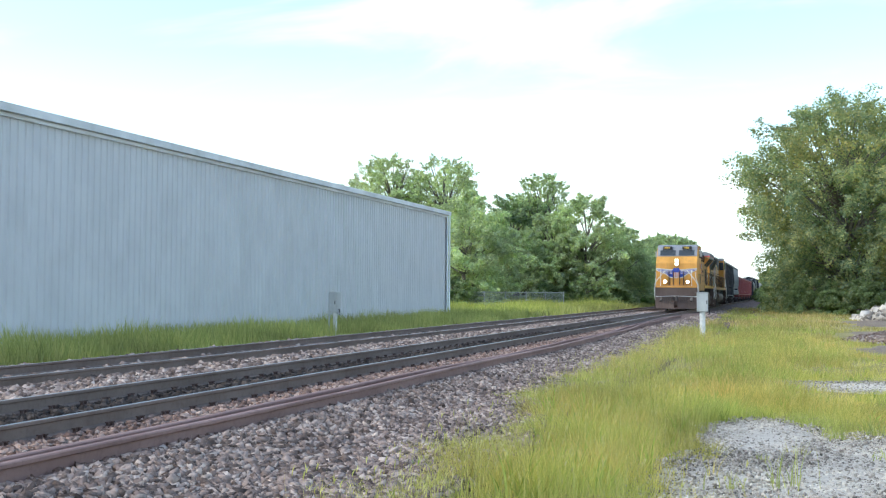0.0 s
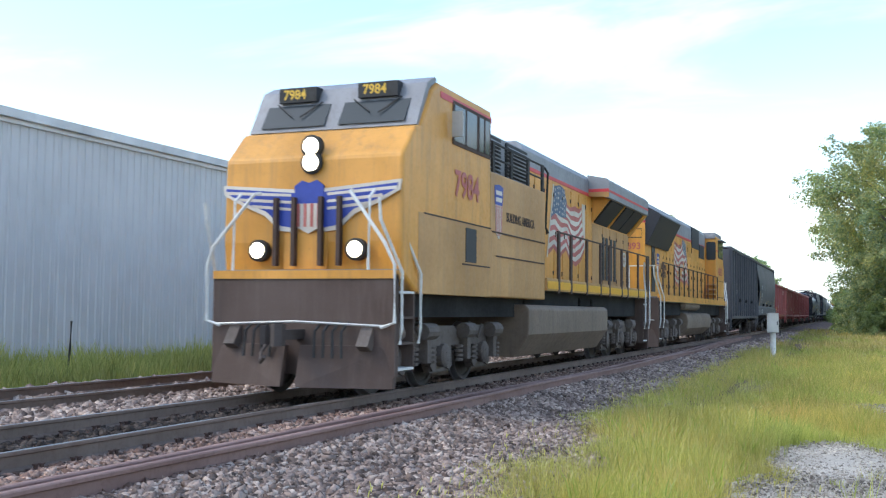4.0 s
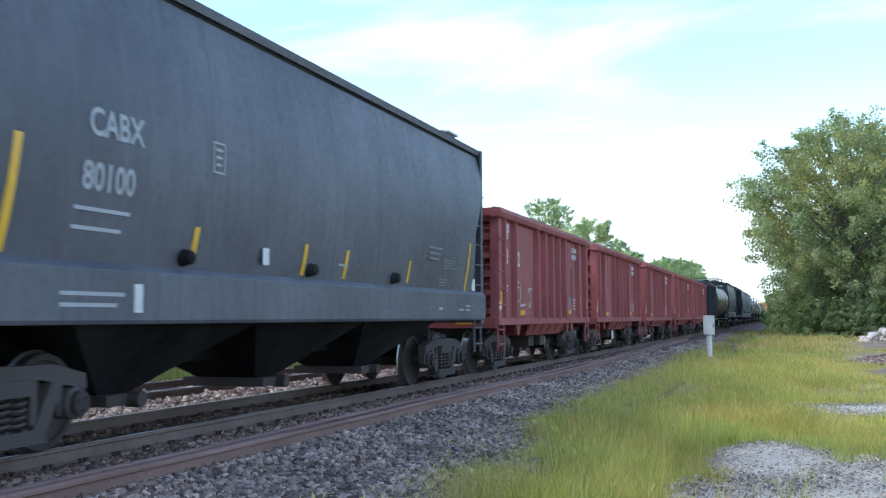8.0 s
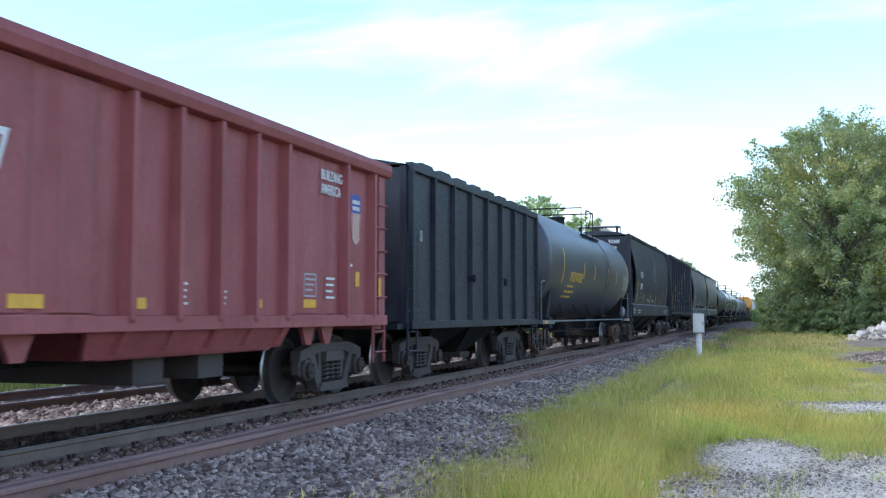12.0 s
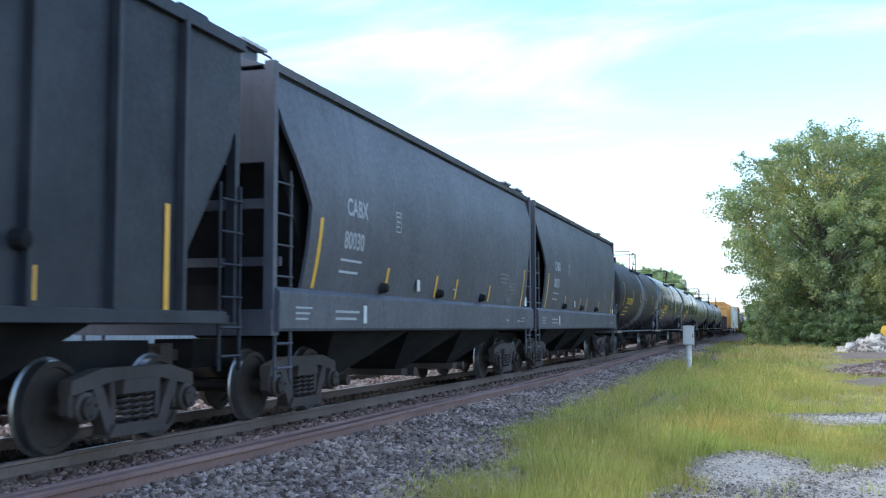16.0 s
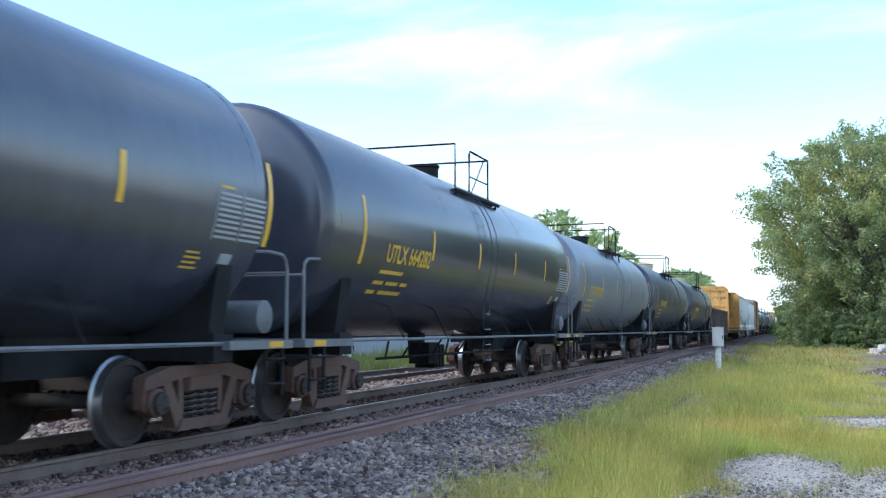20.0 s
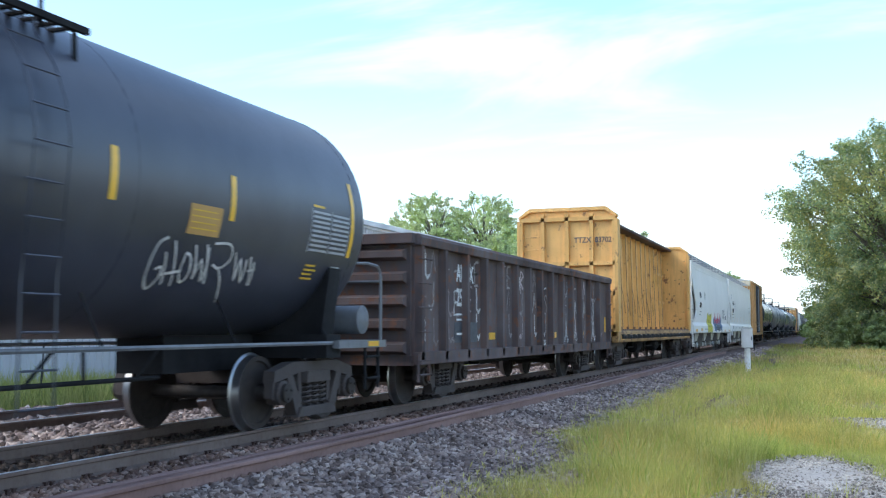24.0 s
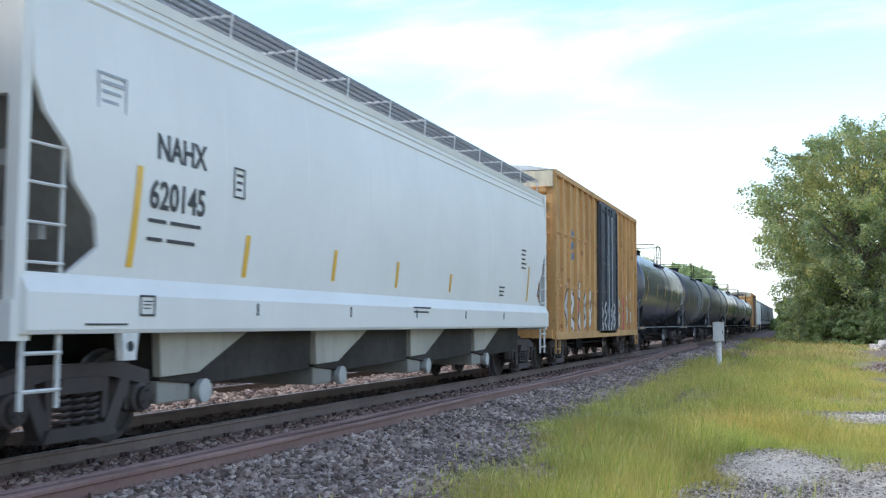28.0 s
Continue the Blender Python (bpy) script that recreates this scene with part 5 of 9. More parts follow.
# ---- covered hopper with curved sides ----
def curved_hopper(y0, y1, half, top, sill0, sill1, mat, label, bays=3, text=(), end_text=(), stripes=(), white=False, notch=None, extra=None, bay_from=-7.1):
    car, h = new_car("covered_hopper", label, "covered hopper", y0, y1, half - 1.55 if not white else half - 1.15)
    zs = [sill1 + (top - sill1) * k / 10 for k in range(11)]
    notch = notch or [(0.0, 0.78), (0.40, 0.84), (0.54, 0.55), (0.69, 0.20), (0.78, 0.06), (1.0, 0.04)]

    def bulge(z):
        f = (z - sill1) / (top - sill1)
        f = min(1.0, max(0.0, f))
        if white:
            return 1.43 + 0.07 * math.sin(math.pi * min(1, f * 1.02) ** 0.9) - 0.05 * f ** 3
        return 1.44 + 0.14 * math.sin(math.pi * min(1, f * 1.02) ** 0.9) - 0.10 * f ** 3

    car["skin"] = 0
    for sx in (1, -1):
        rings = []
        for z in zs:
            f = (z - sill1) / (top - sill1)
            e = half - np.interp(f, [a for a, b in notch], [b for a, b in notch])
            rings.append([(sx * bulge(z), -e + 2 * e * k / 14, z) for k in range(15)])
        s = Shape().loft(rings, closed=False, caps=False)
        inner = [[(p[0] - sx * 0.05, p[1], p[2]) for p in r] for r in rings]
        s.loft(inner, closed=False, caps=False)
        for k in (0, 14):
            s.loft([[r[k] for r in rings], [r[k] for r in inner]], closed=False, caps=False)
        part("side_sheet", s, mat, car, smooth=True)
        # faint vertical weld seams
        for k in range(1, 8):
            y = -half + 1.0 + (2 * half - 2.0) * k / 8
            seam = Shape().loft([[(sx * (bulge(z) + 0.001), y - 0.02, z), (sx * (bulge(z) + 0.003), y, z), (sx * (bulge(z) + 0.001), y + 0.02, z)] for z in zs], closed=False, caps=False)
            part("weld_seam", seam, mat, car)
        part("side_sill", Shape().prism([(sx * 1.30, sill0), (sx * 1.50, sill0), (sx * 1.52, sill0 + 0.04), (sx * 1.52, sill1 - (0.15 if white else 0.05)), (sx * (1.43 if white else 1.44), sill1 + 0.02), (sx * 1.30, sill1 + 0.02)], "y", -half, half), mat, car, bevel=0.008)
        for d in (-1, 1):
            part("corner_post", Shape().box(sx * 1.38 - 0.07, sx * 1.38 + 0.07, d * half - 0.06, d * half + 0.06, sill0, top + 0.06), mat, car, bevel=0.01)
        part("eave_rail", Shape().prism([(sx * 1.28, top - 0.03), (sx * 1.40, top - 0.05), (sx * 1.42, top + 0.05), (sx * 1.30, top + 0.06)], "y", -half - 0.05, half + 0.05), mat, car)
        if white:
            for zz in (top - 0.12, top - 0.24):
                part("eave_moulding", Shape().tube([(sx * bulge(zz), -half + 0.1, zz), (sx * bulge(zz), half - 0.1, zz)], 0.022, 6), mat, car)
    core = Shape()
    e = half - 0.12
    core.prism([(-e, top - 0.05), (e, top - 0.05), (e, top - 1.0), (e - 1.1, sill1 + 0.1), (e - 1.3, sill0), (-e + 1.3, sill0), (-e + 1.1, sill1 + 0.1), (-e, top - 1.0)], "x", -1.36, 1.36)
    # core coloured dark in place of the shade inside the end recess
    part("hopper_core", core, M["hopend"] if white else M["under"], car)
    if white:
        for d in (-1, 1):
            part("slope_sheet", Shape().prism([(d * (half - 0.15), top - 0.1), (d * (half - 0.10), top - 0.1), (d * (half - 0.10), top - 1.15), (d * (half - 1.55), sill1 + 0.05), (d * (half - 1.60), sill1 + 0.05), (d * (half - 0.15), top - 1.15)], "x", -1.40, 1.40), M["hopend"], car, "sloping end sheet greyed for the recess shade")
    part("roof", Shape().prism([(-1.34, top), (-0.9, top + 0.14), (0, top + 0.20), (0.9, top + 0.14), (1.34, top)], "y", -half - 0.05, half + 0.05), mat, car, bevel=0.01)
    part("end_cross_bar", Shape().box(-1.4, 1.4, -half - 0.03, -half + 0.06, top - 1.25, top - 0.05), mat, car)
    part("end_cross_bar", Shape().box(-1.4, 1.4, half - 0.06, half + 0.03, top - 1.25, top - 0.05), mat, car)
    for d in (-1, 1):
        part("end_sill", Shape().box(-1.45, 1.45, d * half - 0.10, d * half + 0.12, sill0 - 0.05, sill0 + 0.28), mat, car)
        part("end_brace", Shape().box(-1.35, 1.35, d * half - 0.04, d * half + 0.04, top - 1.85, top - 1.72), mat if not white else M["hopend"], car)
        part("end_brace", Shape().box(-1.35, 1.35, d * (half - 0.35) - 0.04, d * (half - 0.35) + 0.04, sill1 + 0.3, sill1 + 0.42), mat if not white else M["hopend"], car)
        for sx in (1, -1):
            yy = sorted((d * (half - 0.06), d * (half - 0.50)))
            ladder("end_ladder", car, mat if not white else M["whiteiron"], sx * 1.42, yy[0], yy[1], sill0 + 0.1, top - 1.3 if not white else sill1 + 1.25, 5)
            ladder("step_stirrup", car, mat if not white else M["whiteiron"], sx * 1.42, yy[0], yy[1], sill0 - 0.62, sill0, 2, 0.018)
    # discharge bays
    for k in range(bays):
        if white:
            c = bay_from + 3.6 * k
            # trough dark, outlet side pale: the fall of light is in the two colours
            bay = part("discharge_bay", Shape().prism([(c + 0.02, sill0), (c + 3.56, sill0), (c + 3.52, 0.58), (c + 0.95, 0.52), (c + 0.08, 0.60)], "x", -1.16, 1.16), M["bayshade"], car, bevel=0.02)
            part("side_gusset", Shape().prism([(c, sill0), (c + 1.80, sill0), (c + 0.74, 0.66), (c + 0.04, 0.64)], "x", 1.10, 1.20), M["baylit"], bay, "pale sloping outlet side", bevel=0.01)
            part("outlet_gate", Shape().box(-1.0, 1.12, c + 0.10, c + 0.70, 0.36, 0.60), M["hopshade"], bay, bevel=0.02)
            part("outlet_pipe", Shape().lathe([(0.75, 0.10), (1.14, 0.10), (1.15, 0.13), (1.22, 0.13), (1.225, 0.08)], "x", (0, c + 0.86, 0.46), 14), M["galv"], bay, smooth=True)
            continue
        L = 2 * (half - 2.3) / bays
        c = -half + 2.3 + L * (k + 0.5)
        s = Shape()
        r0 = [(-1.25, c - L / 2, sill0), (1.25, c - L / 2, sill0), (1.25, c + L / 2, sill0), (-1.25, c + L / 2, sill0)]
        r1 = [(-0.45, c - 0.28, 0.42), (0.45, c - 0.28, 0.42), (0.45, c + 0.28, 0.42), (-0.45, c + 0.28, 0.42)]
        s.loft([r0, r1])
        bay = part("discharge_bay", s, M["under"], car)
        part("outlet_gate", Shape().box(-0.62, 0.62, c - 0.34, c + 0.34, 0.30, 0.42).lathe([(0.55, 0.09), (0.75, 0.09)], "x", (0, c + 0.1, 0.36), 10), M["truck"], bay)
    underbelly(car, half)
    # running board and hatches on the roof
    s = Shape()
    zb = top + 0.34 if not white else top + 0.42
    xs = (-0.35, 0.35) if not white else (0.45, 1.26)
    n = int(half * 2 / 0.09)
    for k in range(n if white else 0):
        y = -half + 2 * half * k / n
        s.box(xs[0], xs[1], y, y + 0.03, zb - 0.02, zb)
    for k in range(7):
        x = xs[0] + (xs[1] - xs[0]) * k / 6
        s.box(x - 0.012, x + 0.012, -half, half, zb - 0.03, zb + 0.005)
    if white:
        for k in range(12):
            y = -half + 0.2 + (2 * half - 0.4) * k / 11
            part("walkway_post", Shape().tube([(0.5, y, top + 0.1), (0.5, y, zb - 0.035), (1.27, y, zb - 0.035), (1.29, y, zb - 0.02), (1.27, y, top + 0.02)], 0.020, 5), M["whiteiron"], car)
    part("running_board", s, M["grating"] if white else mat, car, "open steel grating walkway")
    for d in (-1, 1):
        part("roof_grab_iron", Shape().tube([(0.9, d * (half - 0.1), top + 0.10), (0.9, d * (half - 0.1), top + 0.36), (0.9, d * (half - 0.9), top + 0.36), (0.9, d * (half - 0.9), top + 0.10)], 0.016, 5), mat, car)
        part("roof_platform", Shape().box(-0.9, 0.95, d * (half - 0.35) - 0.35, d * (half - 0.35) + 0.35, top + 0.38, top + 0.42), M["galv"], car, "pale steel roof platform")
        part("platform_bracket", Shape().box(-0.8, -0.75, d * (half - 0.4) - 0.2, d * (half - 0.4) + 0.2, top + 0.1, top + 0.39).box(0.8, 0.85, d * (half - 0.4) - 0.2, d * (half - 0.4) + 0.2, top + 0.05, top + 0.39), mat, car)
    for k in range(4):
        y = -half + 2 + (2 * half - 4) * k / 3
        part("roof_hatch", Shape().lathe([(top + 0.17, 0.38), (top + 0.30, 0.40), (top + 0.34, 0.2)], "z", (-0.1 if white else 0, y, 0), 16), mat, car)
    for y, z, hh in stripes:
        pts = [[(bulge(zz) + 0.006, y + (zz - z) * 0.08 - 0.05, zz), (bulge(zz) + 0.006, y + (zz - z) * 0.08 + 0.05, zz)] for zz in (z - hh / 2, z - hh / 4, z, z + hh / 4, z + hh / 2)]
        part("reflector_stripe", Shape().loft(pts, closed=False, caps=False), M["ystripe"], car, "yellow reflective stripe")
    for body, y, z, size, tm in text:
        ob = writing("car_lettering", body, size, tm, car, (0, 0, 0), Matrix(), 0.86)
        for v in ob.data.vertices:
            u, w = v.co.x * 0.86, v.co.y
            v.co = (bulge(z + w) + 0.006 + v.co.z, y + u, z + w)
        ob.matrix_basis = Matrix()
    for body, x, z, size, tm in end_text:
        writing("end_lettering", body, size, tm, car, (x, -half - 0.035, z), FACE_Y, 0.86)
    return car, bulge


# ---- ribbed hopper ----
def ribbed_hopper(y0, y1, half, top, bottom, mat, label, ribs, sloped, text=(), end_text=(), bays=3):
    car, h = new_car("covered_hopper", label, "covered hopper", y0, y1, half - 1.5)
    cut = 1.25 if sloped else 0.0
    for sx in (1, -1):
        pts = [(-half, top), (half, top), (half, top - 0.9), (half - cut, bottom + 0.55), (half - cut, bottom), (-half + cut, bottom), (-half + cut, bottom + 0.55), (-half, top - 0.9)] if sloped else [(-half, top), (half, top), (half, bottom), (-half, bottom)]
        part("side_sheet", Shape().prism(pts, "x", sx * 1.44 - 0.03, sx * 1.44 + 0.03), mat, car)
        for k in range(ribs):
            e = half - cut - 0.04
            y = -e + 2 * e * k / (ribs - 1)
            part("side_post", Shape().prism([(sx * 1.46, y - 0.05), (sx * 1.55, y - 0.035), (sx * 1.55, y + 0.035), (sx * 1.46, y + 0.05)], "z", bottom + 0.02, top - 0.05), mat, car)
        part("top_chord", Shape().box(sx * 1.47 - 0.07, sx * 1.47 + 0.07, -half, half, top - 0.08, top + 0.06), mat, car, bevel=0.01)
        part("side_sill", Shape().box(sx * 1.47 - 0.06, sx * 1.47 + 0.07, -half + cut * 0.3, half - cut * 0.3, bottom - 0.12, bottom + 0.02), mat, car, bevel=0.01)
        for d in (-1, 1):
            part("corner_post", Shape().box(sx * 1.38 - 0.06, sx * 1.38 + 0.06, d * half - 0.05, d * half + 0.05, bottom - 0.1, top), mat, car)
            yy = sorted((d * (half + 0.05), d * (half - 0.42)))
            ladder("end_ladder", car, mat, sx * 1.46, yy[0], yy[1], bottom, bottom + 1.5, 4)
            ladder("step_stirrup", car, mat, sx * 1.46, yy[0], yy[1], bottom - 0.65, bottom, 2, 0.018)
    part("hopper_core", Shape().prism([(-half + 0.05, top - 0.02), (half - 0.05, top - 0.02), (half - 0.05, top - 1.2), (half - 1.5, bottom), (-half + 1.5, bottom), (-half + 0.05, top - 1.2)] if sloped else [(-half, top - 0.02), (half, top - 0.02), (half, bottom), (-half, bottom)], "x", -1.40, 1.40), mat, car)
    part("roof", Shape().prism([(-1.44, top + 0.02), (-0.7, top + 0.16), (0.7, top + 0.16), (1.44, top + 0.02)], "y", -half - 0.04, half + 0.04), mat, car)
    n = int(half * 1.8)
    for k in range(n):
        y = -half + 0.5 + (2 * half - 1.0) * (k + 0.5) / n
        part("roof_hatch", Shape().prism([(y - half / n * 0.8, top + 0.03), (y - half / n * 0.5, top + 0.15), (y + half / n * 0.5, top + 0.15), (y + half / n * 0.8, top + 0.03)], "x", 0.55, 1.44), mat, car)
    part("roof_platform", Shape().box(-0.9, 0.95, half - 0.9, half - 0.1, top + 0.22, top + 0.27), mat, car)
    for k in range(bays):
        L = 2 * (half - 2.2) / bays
        c = -half + 2.2 + L * (k + 0.5)
        s = Shape().loft([[(-1.2, c - L / 2, bottom - 0.05), (1.2, c - L / 2, bottom - 0.05), (1.2, c + L / 2, bottom - 0.05), (-1.2, c + L / 2, bottom - 0.05)], [(-0.5, c - 0.3, 0.40), (0.5, c - 0.3, 0.40), (0.5, c + 0.3, 0.40), (-0.5, c + 0.3, 0.40)]])
        bay = part("discharge_bay", s, M["under"], car)
        part("outlet_gate", Shape().box(-0.62, 0.62, c - 0.34, c + 0.34, 0.28, 0.40), M["truck"], bay)
        part("vibrator_bracket", Shape().lathe([(1.46, 0.10), (1.58, 0.08), (1.60, 0.03)], "x", (0, c + 0.12, 1.95), 10), M["under"], car)
    for d in (-1, 1):
        part("end_platform", Shape().box(-1.4, 1.4, d * (half + 0.1) - 0.25, d * (half + 0.1) + 0.12, bottom - 0.12, bottom - 0.02), mat, car)
        part("hand_brake_wheel", Shape().lathe([(d * (half + 0.12), 0.26), (d * (half + 0.15), 0.28), (d * (half + 0.16), 0.24)], "y", (-0.7, 0, 2.2), 16), M["under"], car)
    underbelly(car, half)
    for body, y, z, size, tm in text:
        writing("car_lettering", body, size, tm, car, (1.478, y, z), FACE_X, 0.84)
    for body, x, z, size, tm in end_text:
        writing("end_lettering", body, size, tm, car, (x, -half - 0.01, z), FACE_Y, 0.84)
    return car


# ---- open oxide-red hopper ----
def open_hopper(y0, y1, label, number, marks=(), first=False):
    car, h = new_car("open_hopper", label, "open hopper", y0, y1, 3.95)
    half, top, bot = 5.2, 3.50, 1.22
    for sx in (1, -1):
        part("side_sheet", Shape().prism([(-4.72, top), (4.72, top), (4.72, bot), (-4.72, bot)], "x", sx * 1.40 - 0.03, sx * 1.40 + 0.03), M["oxide"], car)
        for a, b in ((-3.6, -2.8), (-2.75, -1.9), (2.1, 2.9), (2.95, 3.5)):
            m = (a + b) / 2
            part("pressed_panel", Shape().prism([(sx * 1.42, a), (sx * 1.47, a + 0.2), (sx * 1.47, b - 0.2), (sx * 1.42, b)], "z", bot + 0.02, top - 0.15), M["oxide"], car)
        for y in (-4.66, -3.70, -1.55, -0.72, 0.10, 0.92, 1.74, 3.62, 4.66):
            z0 = 0.86 if -1.8 < y < 2.0 else bot - 0.08
            pts = [(1.42, bot - 0.1), (1.56, bot - 0.02), (1.56, top - 0.14), (1.42, top - 0.1)]
            s = Shape()
            w = 0.075
            s.prism([(sx * 1.41, y - w), (sx * 1.55, y - w * 0.55), (sx * 1.55, y + w * 0.55), (sx * 1.41, y + w)], "z", bot - 0.04, top - 0.12)
            if z0 < 1:
                s.loft([[(sx * 1.41, y - w, bot - 0.04), (sx * 1.55, y - w * 0.55, bot - 0.04), (sx * 1.55, y + w * 0.55, bot - 0.04), (sx * 1.41, y + w, bot - 0.04)], [(sx * 1.28, y - w, z0), (sx * 1.40, y - w * 0.55, z0), (sx * 1.40, y + w * 0.55, z0), (sx * 1.28, y + w, z0)]])
            part("side_rib", s, M["oxide"], car)
        part("top_rim", Shape().prism([(sx * 1.36, top - 0.14), (sx * 1.57, top - 0.12), (sx * 1.60, top - 0.02), (sx * 1.58, top + 0.08), (sx * 1.40, top + 0.10), (sx * 1.36, top + 0.04)], "y", -half - 0.05, half + 0.05), M["oxide"], car, bevel=0.015)
        part("slope_skirt", Shape().loft([[(sx * 1.475, -2.18, bot), (sx * 1.535, -2.18, bot), (sx * 1.535, 1.98, bot), (sx * 1.475, 1.98, bot)], [(sx * 1.26, -1.98, 0.80), (sx * 1.31, -1.98, 0.80), (sx * 1.31, 1.96, 0.82), (sx * 1.26, 1.96, 0.82)]]), M["oxide"], car, "sloped oxide-red skirt")
        part("side_sill", Shape().box(sx * 1.46 - 0.07, sx * 1.46 + 0.07, -half, half, bot - 0.16, bot), M["oxide"], car, bevel=0.01)
        for d in (-1, 1):
            part("corner_post", Shape().box(sx * 1.40 - 0.10, sx * 1.40 + 0.10, d * 5.0 - 0.10, d * 5.0 + 0.16, bot - 0.1, top), M["oxide"], car, bevel=0.01)
            yy = sorted((d * 5.16, d * 4.70))
            ladder("side_ladder", car, M["oxide"], sx * 1.50, yy[0], yy[1], bot + 0.1, top - 0.4, 5, rails=False)
            ladder("step_stirrup", car, M["oxide"], sx * 1.48, yy[0], yy[1], bot - 0.72, bot - 0.1, 2, 0.018)
    for d in (-1, 1):
        part("end_sheet", Shape().prism([(d * 4.7, top - 0.05), (d * 4.78, top - 0.05), (d * 3.6, bot), (d * 3.5, bot)], "x", -1.38, 1.38), M["oxide"], car)
        part("end_wall", Shape().box(-1.36, 1.36, d * 4.80 - 0.03, d * 4.80 + 0.03, bot - 0.1, top), M["oxide"], car)
        for k in range(6):
            z = bot + 0.05 + 0.40 * k
            part("end_channel", Shape().prism([(d * 4.82, z), (d * 5.06, z + 0.03), (d * 5.06, z + 0.15), (d * 4.82, z + 0.18)], "x", -1.32, 1.32), M["oxide"], car)
            part("grab_iron", Shape().tube([(0.72, d * 5.06, z + 0.27), (0.72, d * 5.15, z + 0.27), (1.28, d * 5.15, z + 0.27), (1.28, d * 5.06, z + 0.27)], 0.014, 5), M["oxide"], car)
        part("top_rim_end", Shape().box(-1.5, 1.5, d * 5.12 - 0.10, d * 5.12 + 0.10, top - 0.10, top + 0.08), M["oxide"], car, bevel=0.015)
        part("end_sill", Shape().box(-1.42, 1.42, d * 5.05 - 0.12, d * 5.05 + 0.16, bot - 0.22, bot + 0.02), M["oxide"], car)
        reflectors(car, [(d * 4.92, bot + 0.42, 0.10, 0.30, 1.504)])
    belly = Shape().prism([(-2.25, bot), (2.05, bot), (1.75, 0.78), (-1.75, 0.78)], "x", -1.28, 1.28)
    part("hopper_belly", belly, M["oxide"], car, bevel=0.02)
    part("discharge_gate", Shape().box(-1.1, 1.1, -0.9, -0.35, 0.5, 0.8).box(-1.1, 1.1, 0.35, 0.9, 0.5, 0.8), M["truck"], car)
    part("floor", Shape().box(-1.37, 1.37, -3.6, 3.6, bot - 0.1, bot + 0.06), M["oxide"], car)
    for y in (-2.9, 2.7, 3.3):
        part("sill_bracket", Shape().prism([(y - 0.22, bot - 0.14), (y + 0.22, bot - 0.14), (y + 0.08, bot - 0.40), (y - 0.08, bot - 0.40)], "x", 1.30, 1.36), M["oxide"], car)
    underbelly(car, half - 0.1)
    if first is not None:
        writing("car_lettering", "UP", 0.34, M["white"], car, (1.436, -4.42, 2.98), FACE_X, 0.72)
        writing("car_lettering", number[:2], 0.34, M["white"], car, (1.436, -4.42, 2.42), FACE_X, 0.72)
        writing("car_lettering", number[2:], 0.34, M["white"], car, (1.476, -3.54, 2.40), FACE_X, 0.72)
    small_print(car, [(-4.42, 1.78, 0.32, 0.20, 1.434, 2), (-3.42, 1.55, 0.13, 0.10, 1.474, 1), (-3.42, 1.85, 0.12, 0.25, 1.474, 2), (3.0, 1.42, 0.28, 0.35, 1.474, 4), (-0.56, 1.31, 0.13, 0.28, 1.434, 4), (0.28, 1.32, 0.10, 0.20, 1.434, 3), (3.78, 1.9, 0.22, 0.10, 1.434, 1), (3.72, 2.1, 0.16, 0.10, 1.434, 1)], M["white"])
    writing("car_lettering", "BUILDING\nAMERICA", 0.14, M["white"], car, (1.476, 2.82, 3.08), FACE_X, 0.8)
    reflectors(car, [(-4.35, 1.55, 0.30, 0.24, 1.434), (-2.95, 1.335, 0.43, 0.12, 1.474), (-1.26, 1.335, 0.15, 0.11, 1.434), (1.16, 1.36, 0.13, 0.10, 1.434), (2.48, 1.37, 0.38, 0.11, 1.474), (4.19, 1.75, 0.15, 0.22, 1.434)])
    frame_panel(car, 2.30, 1.46, 0.38, 0.31, 1.474, M["greytext"])
    part("roundel", Shape().lathe([(1.502, 0.10), (1.506, 0.10)], "x", (0, -5.0, bot + 0.26), 18), M["white"], car, "white round marking")
    part("end_reflector", Shape().box(0.55, 0.95, -5.182, -5.176, bot - 0.14, bot - 0.02), M["amber"], car)
    shield(car, 4.12, 2.62, 0.40, 0.72, 1.436)
    for mk in marks:
        mk(car)
    return car


def shield(car, y, z, w, h, x):
    """A painted badge in three plain colours."""
    def outline(s0, s1):
        return [(y - w / 2, s1), (y - w * 0.4, s1 + 0.0), (y, s1 + 0.03), (y + w * 0.4, s1), (y + w / 2, s1), (y + w * 0.42, s0), (y - w * 0.42, s0)]
    zt, zm, zb = z + h / 2, z + h * 0.14, z - h / 2
    b = part("badge", Shape().prism(outline(zm, zt), "x", x, x + 0.005), M["badgeblue"], car, "blue painted badge")
    part("badge_field", Shape().prism([(y - w * 0.42, zm), (y + w * 0.42, zm), (y + w * 0.36, zb + h * 0.12), (y, zb), (y - w * 0.36, zb + h * 0.12)], "x", x, x + 0.005), M["decalwhite"], b)
    for k in range(4):
        yy = y - w * 0.32 + w * 0.213 * k
        part("badge_stripe", Shape().box(x + 0.005, x + 0.008, yy - w * 0.045, yy + w * 0.045, zb + h * (0.13 if k in (0, 3) else 0.06), zm - 0.004), M["decalred"], b)
    part("badge_bar", Shape().box(x + 0.005, x + 0.008, y - w * 0.34, y + w * 0.34, zm + h * 0.06, zm + h * 0.14).box(x + 0.005, x + 0.008, y - w * 0.34, y + w * 0.34, zm + h * 0.19, zm + h * 0.27), M["decalwhite"], b)


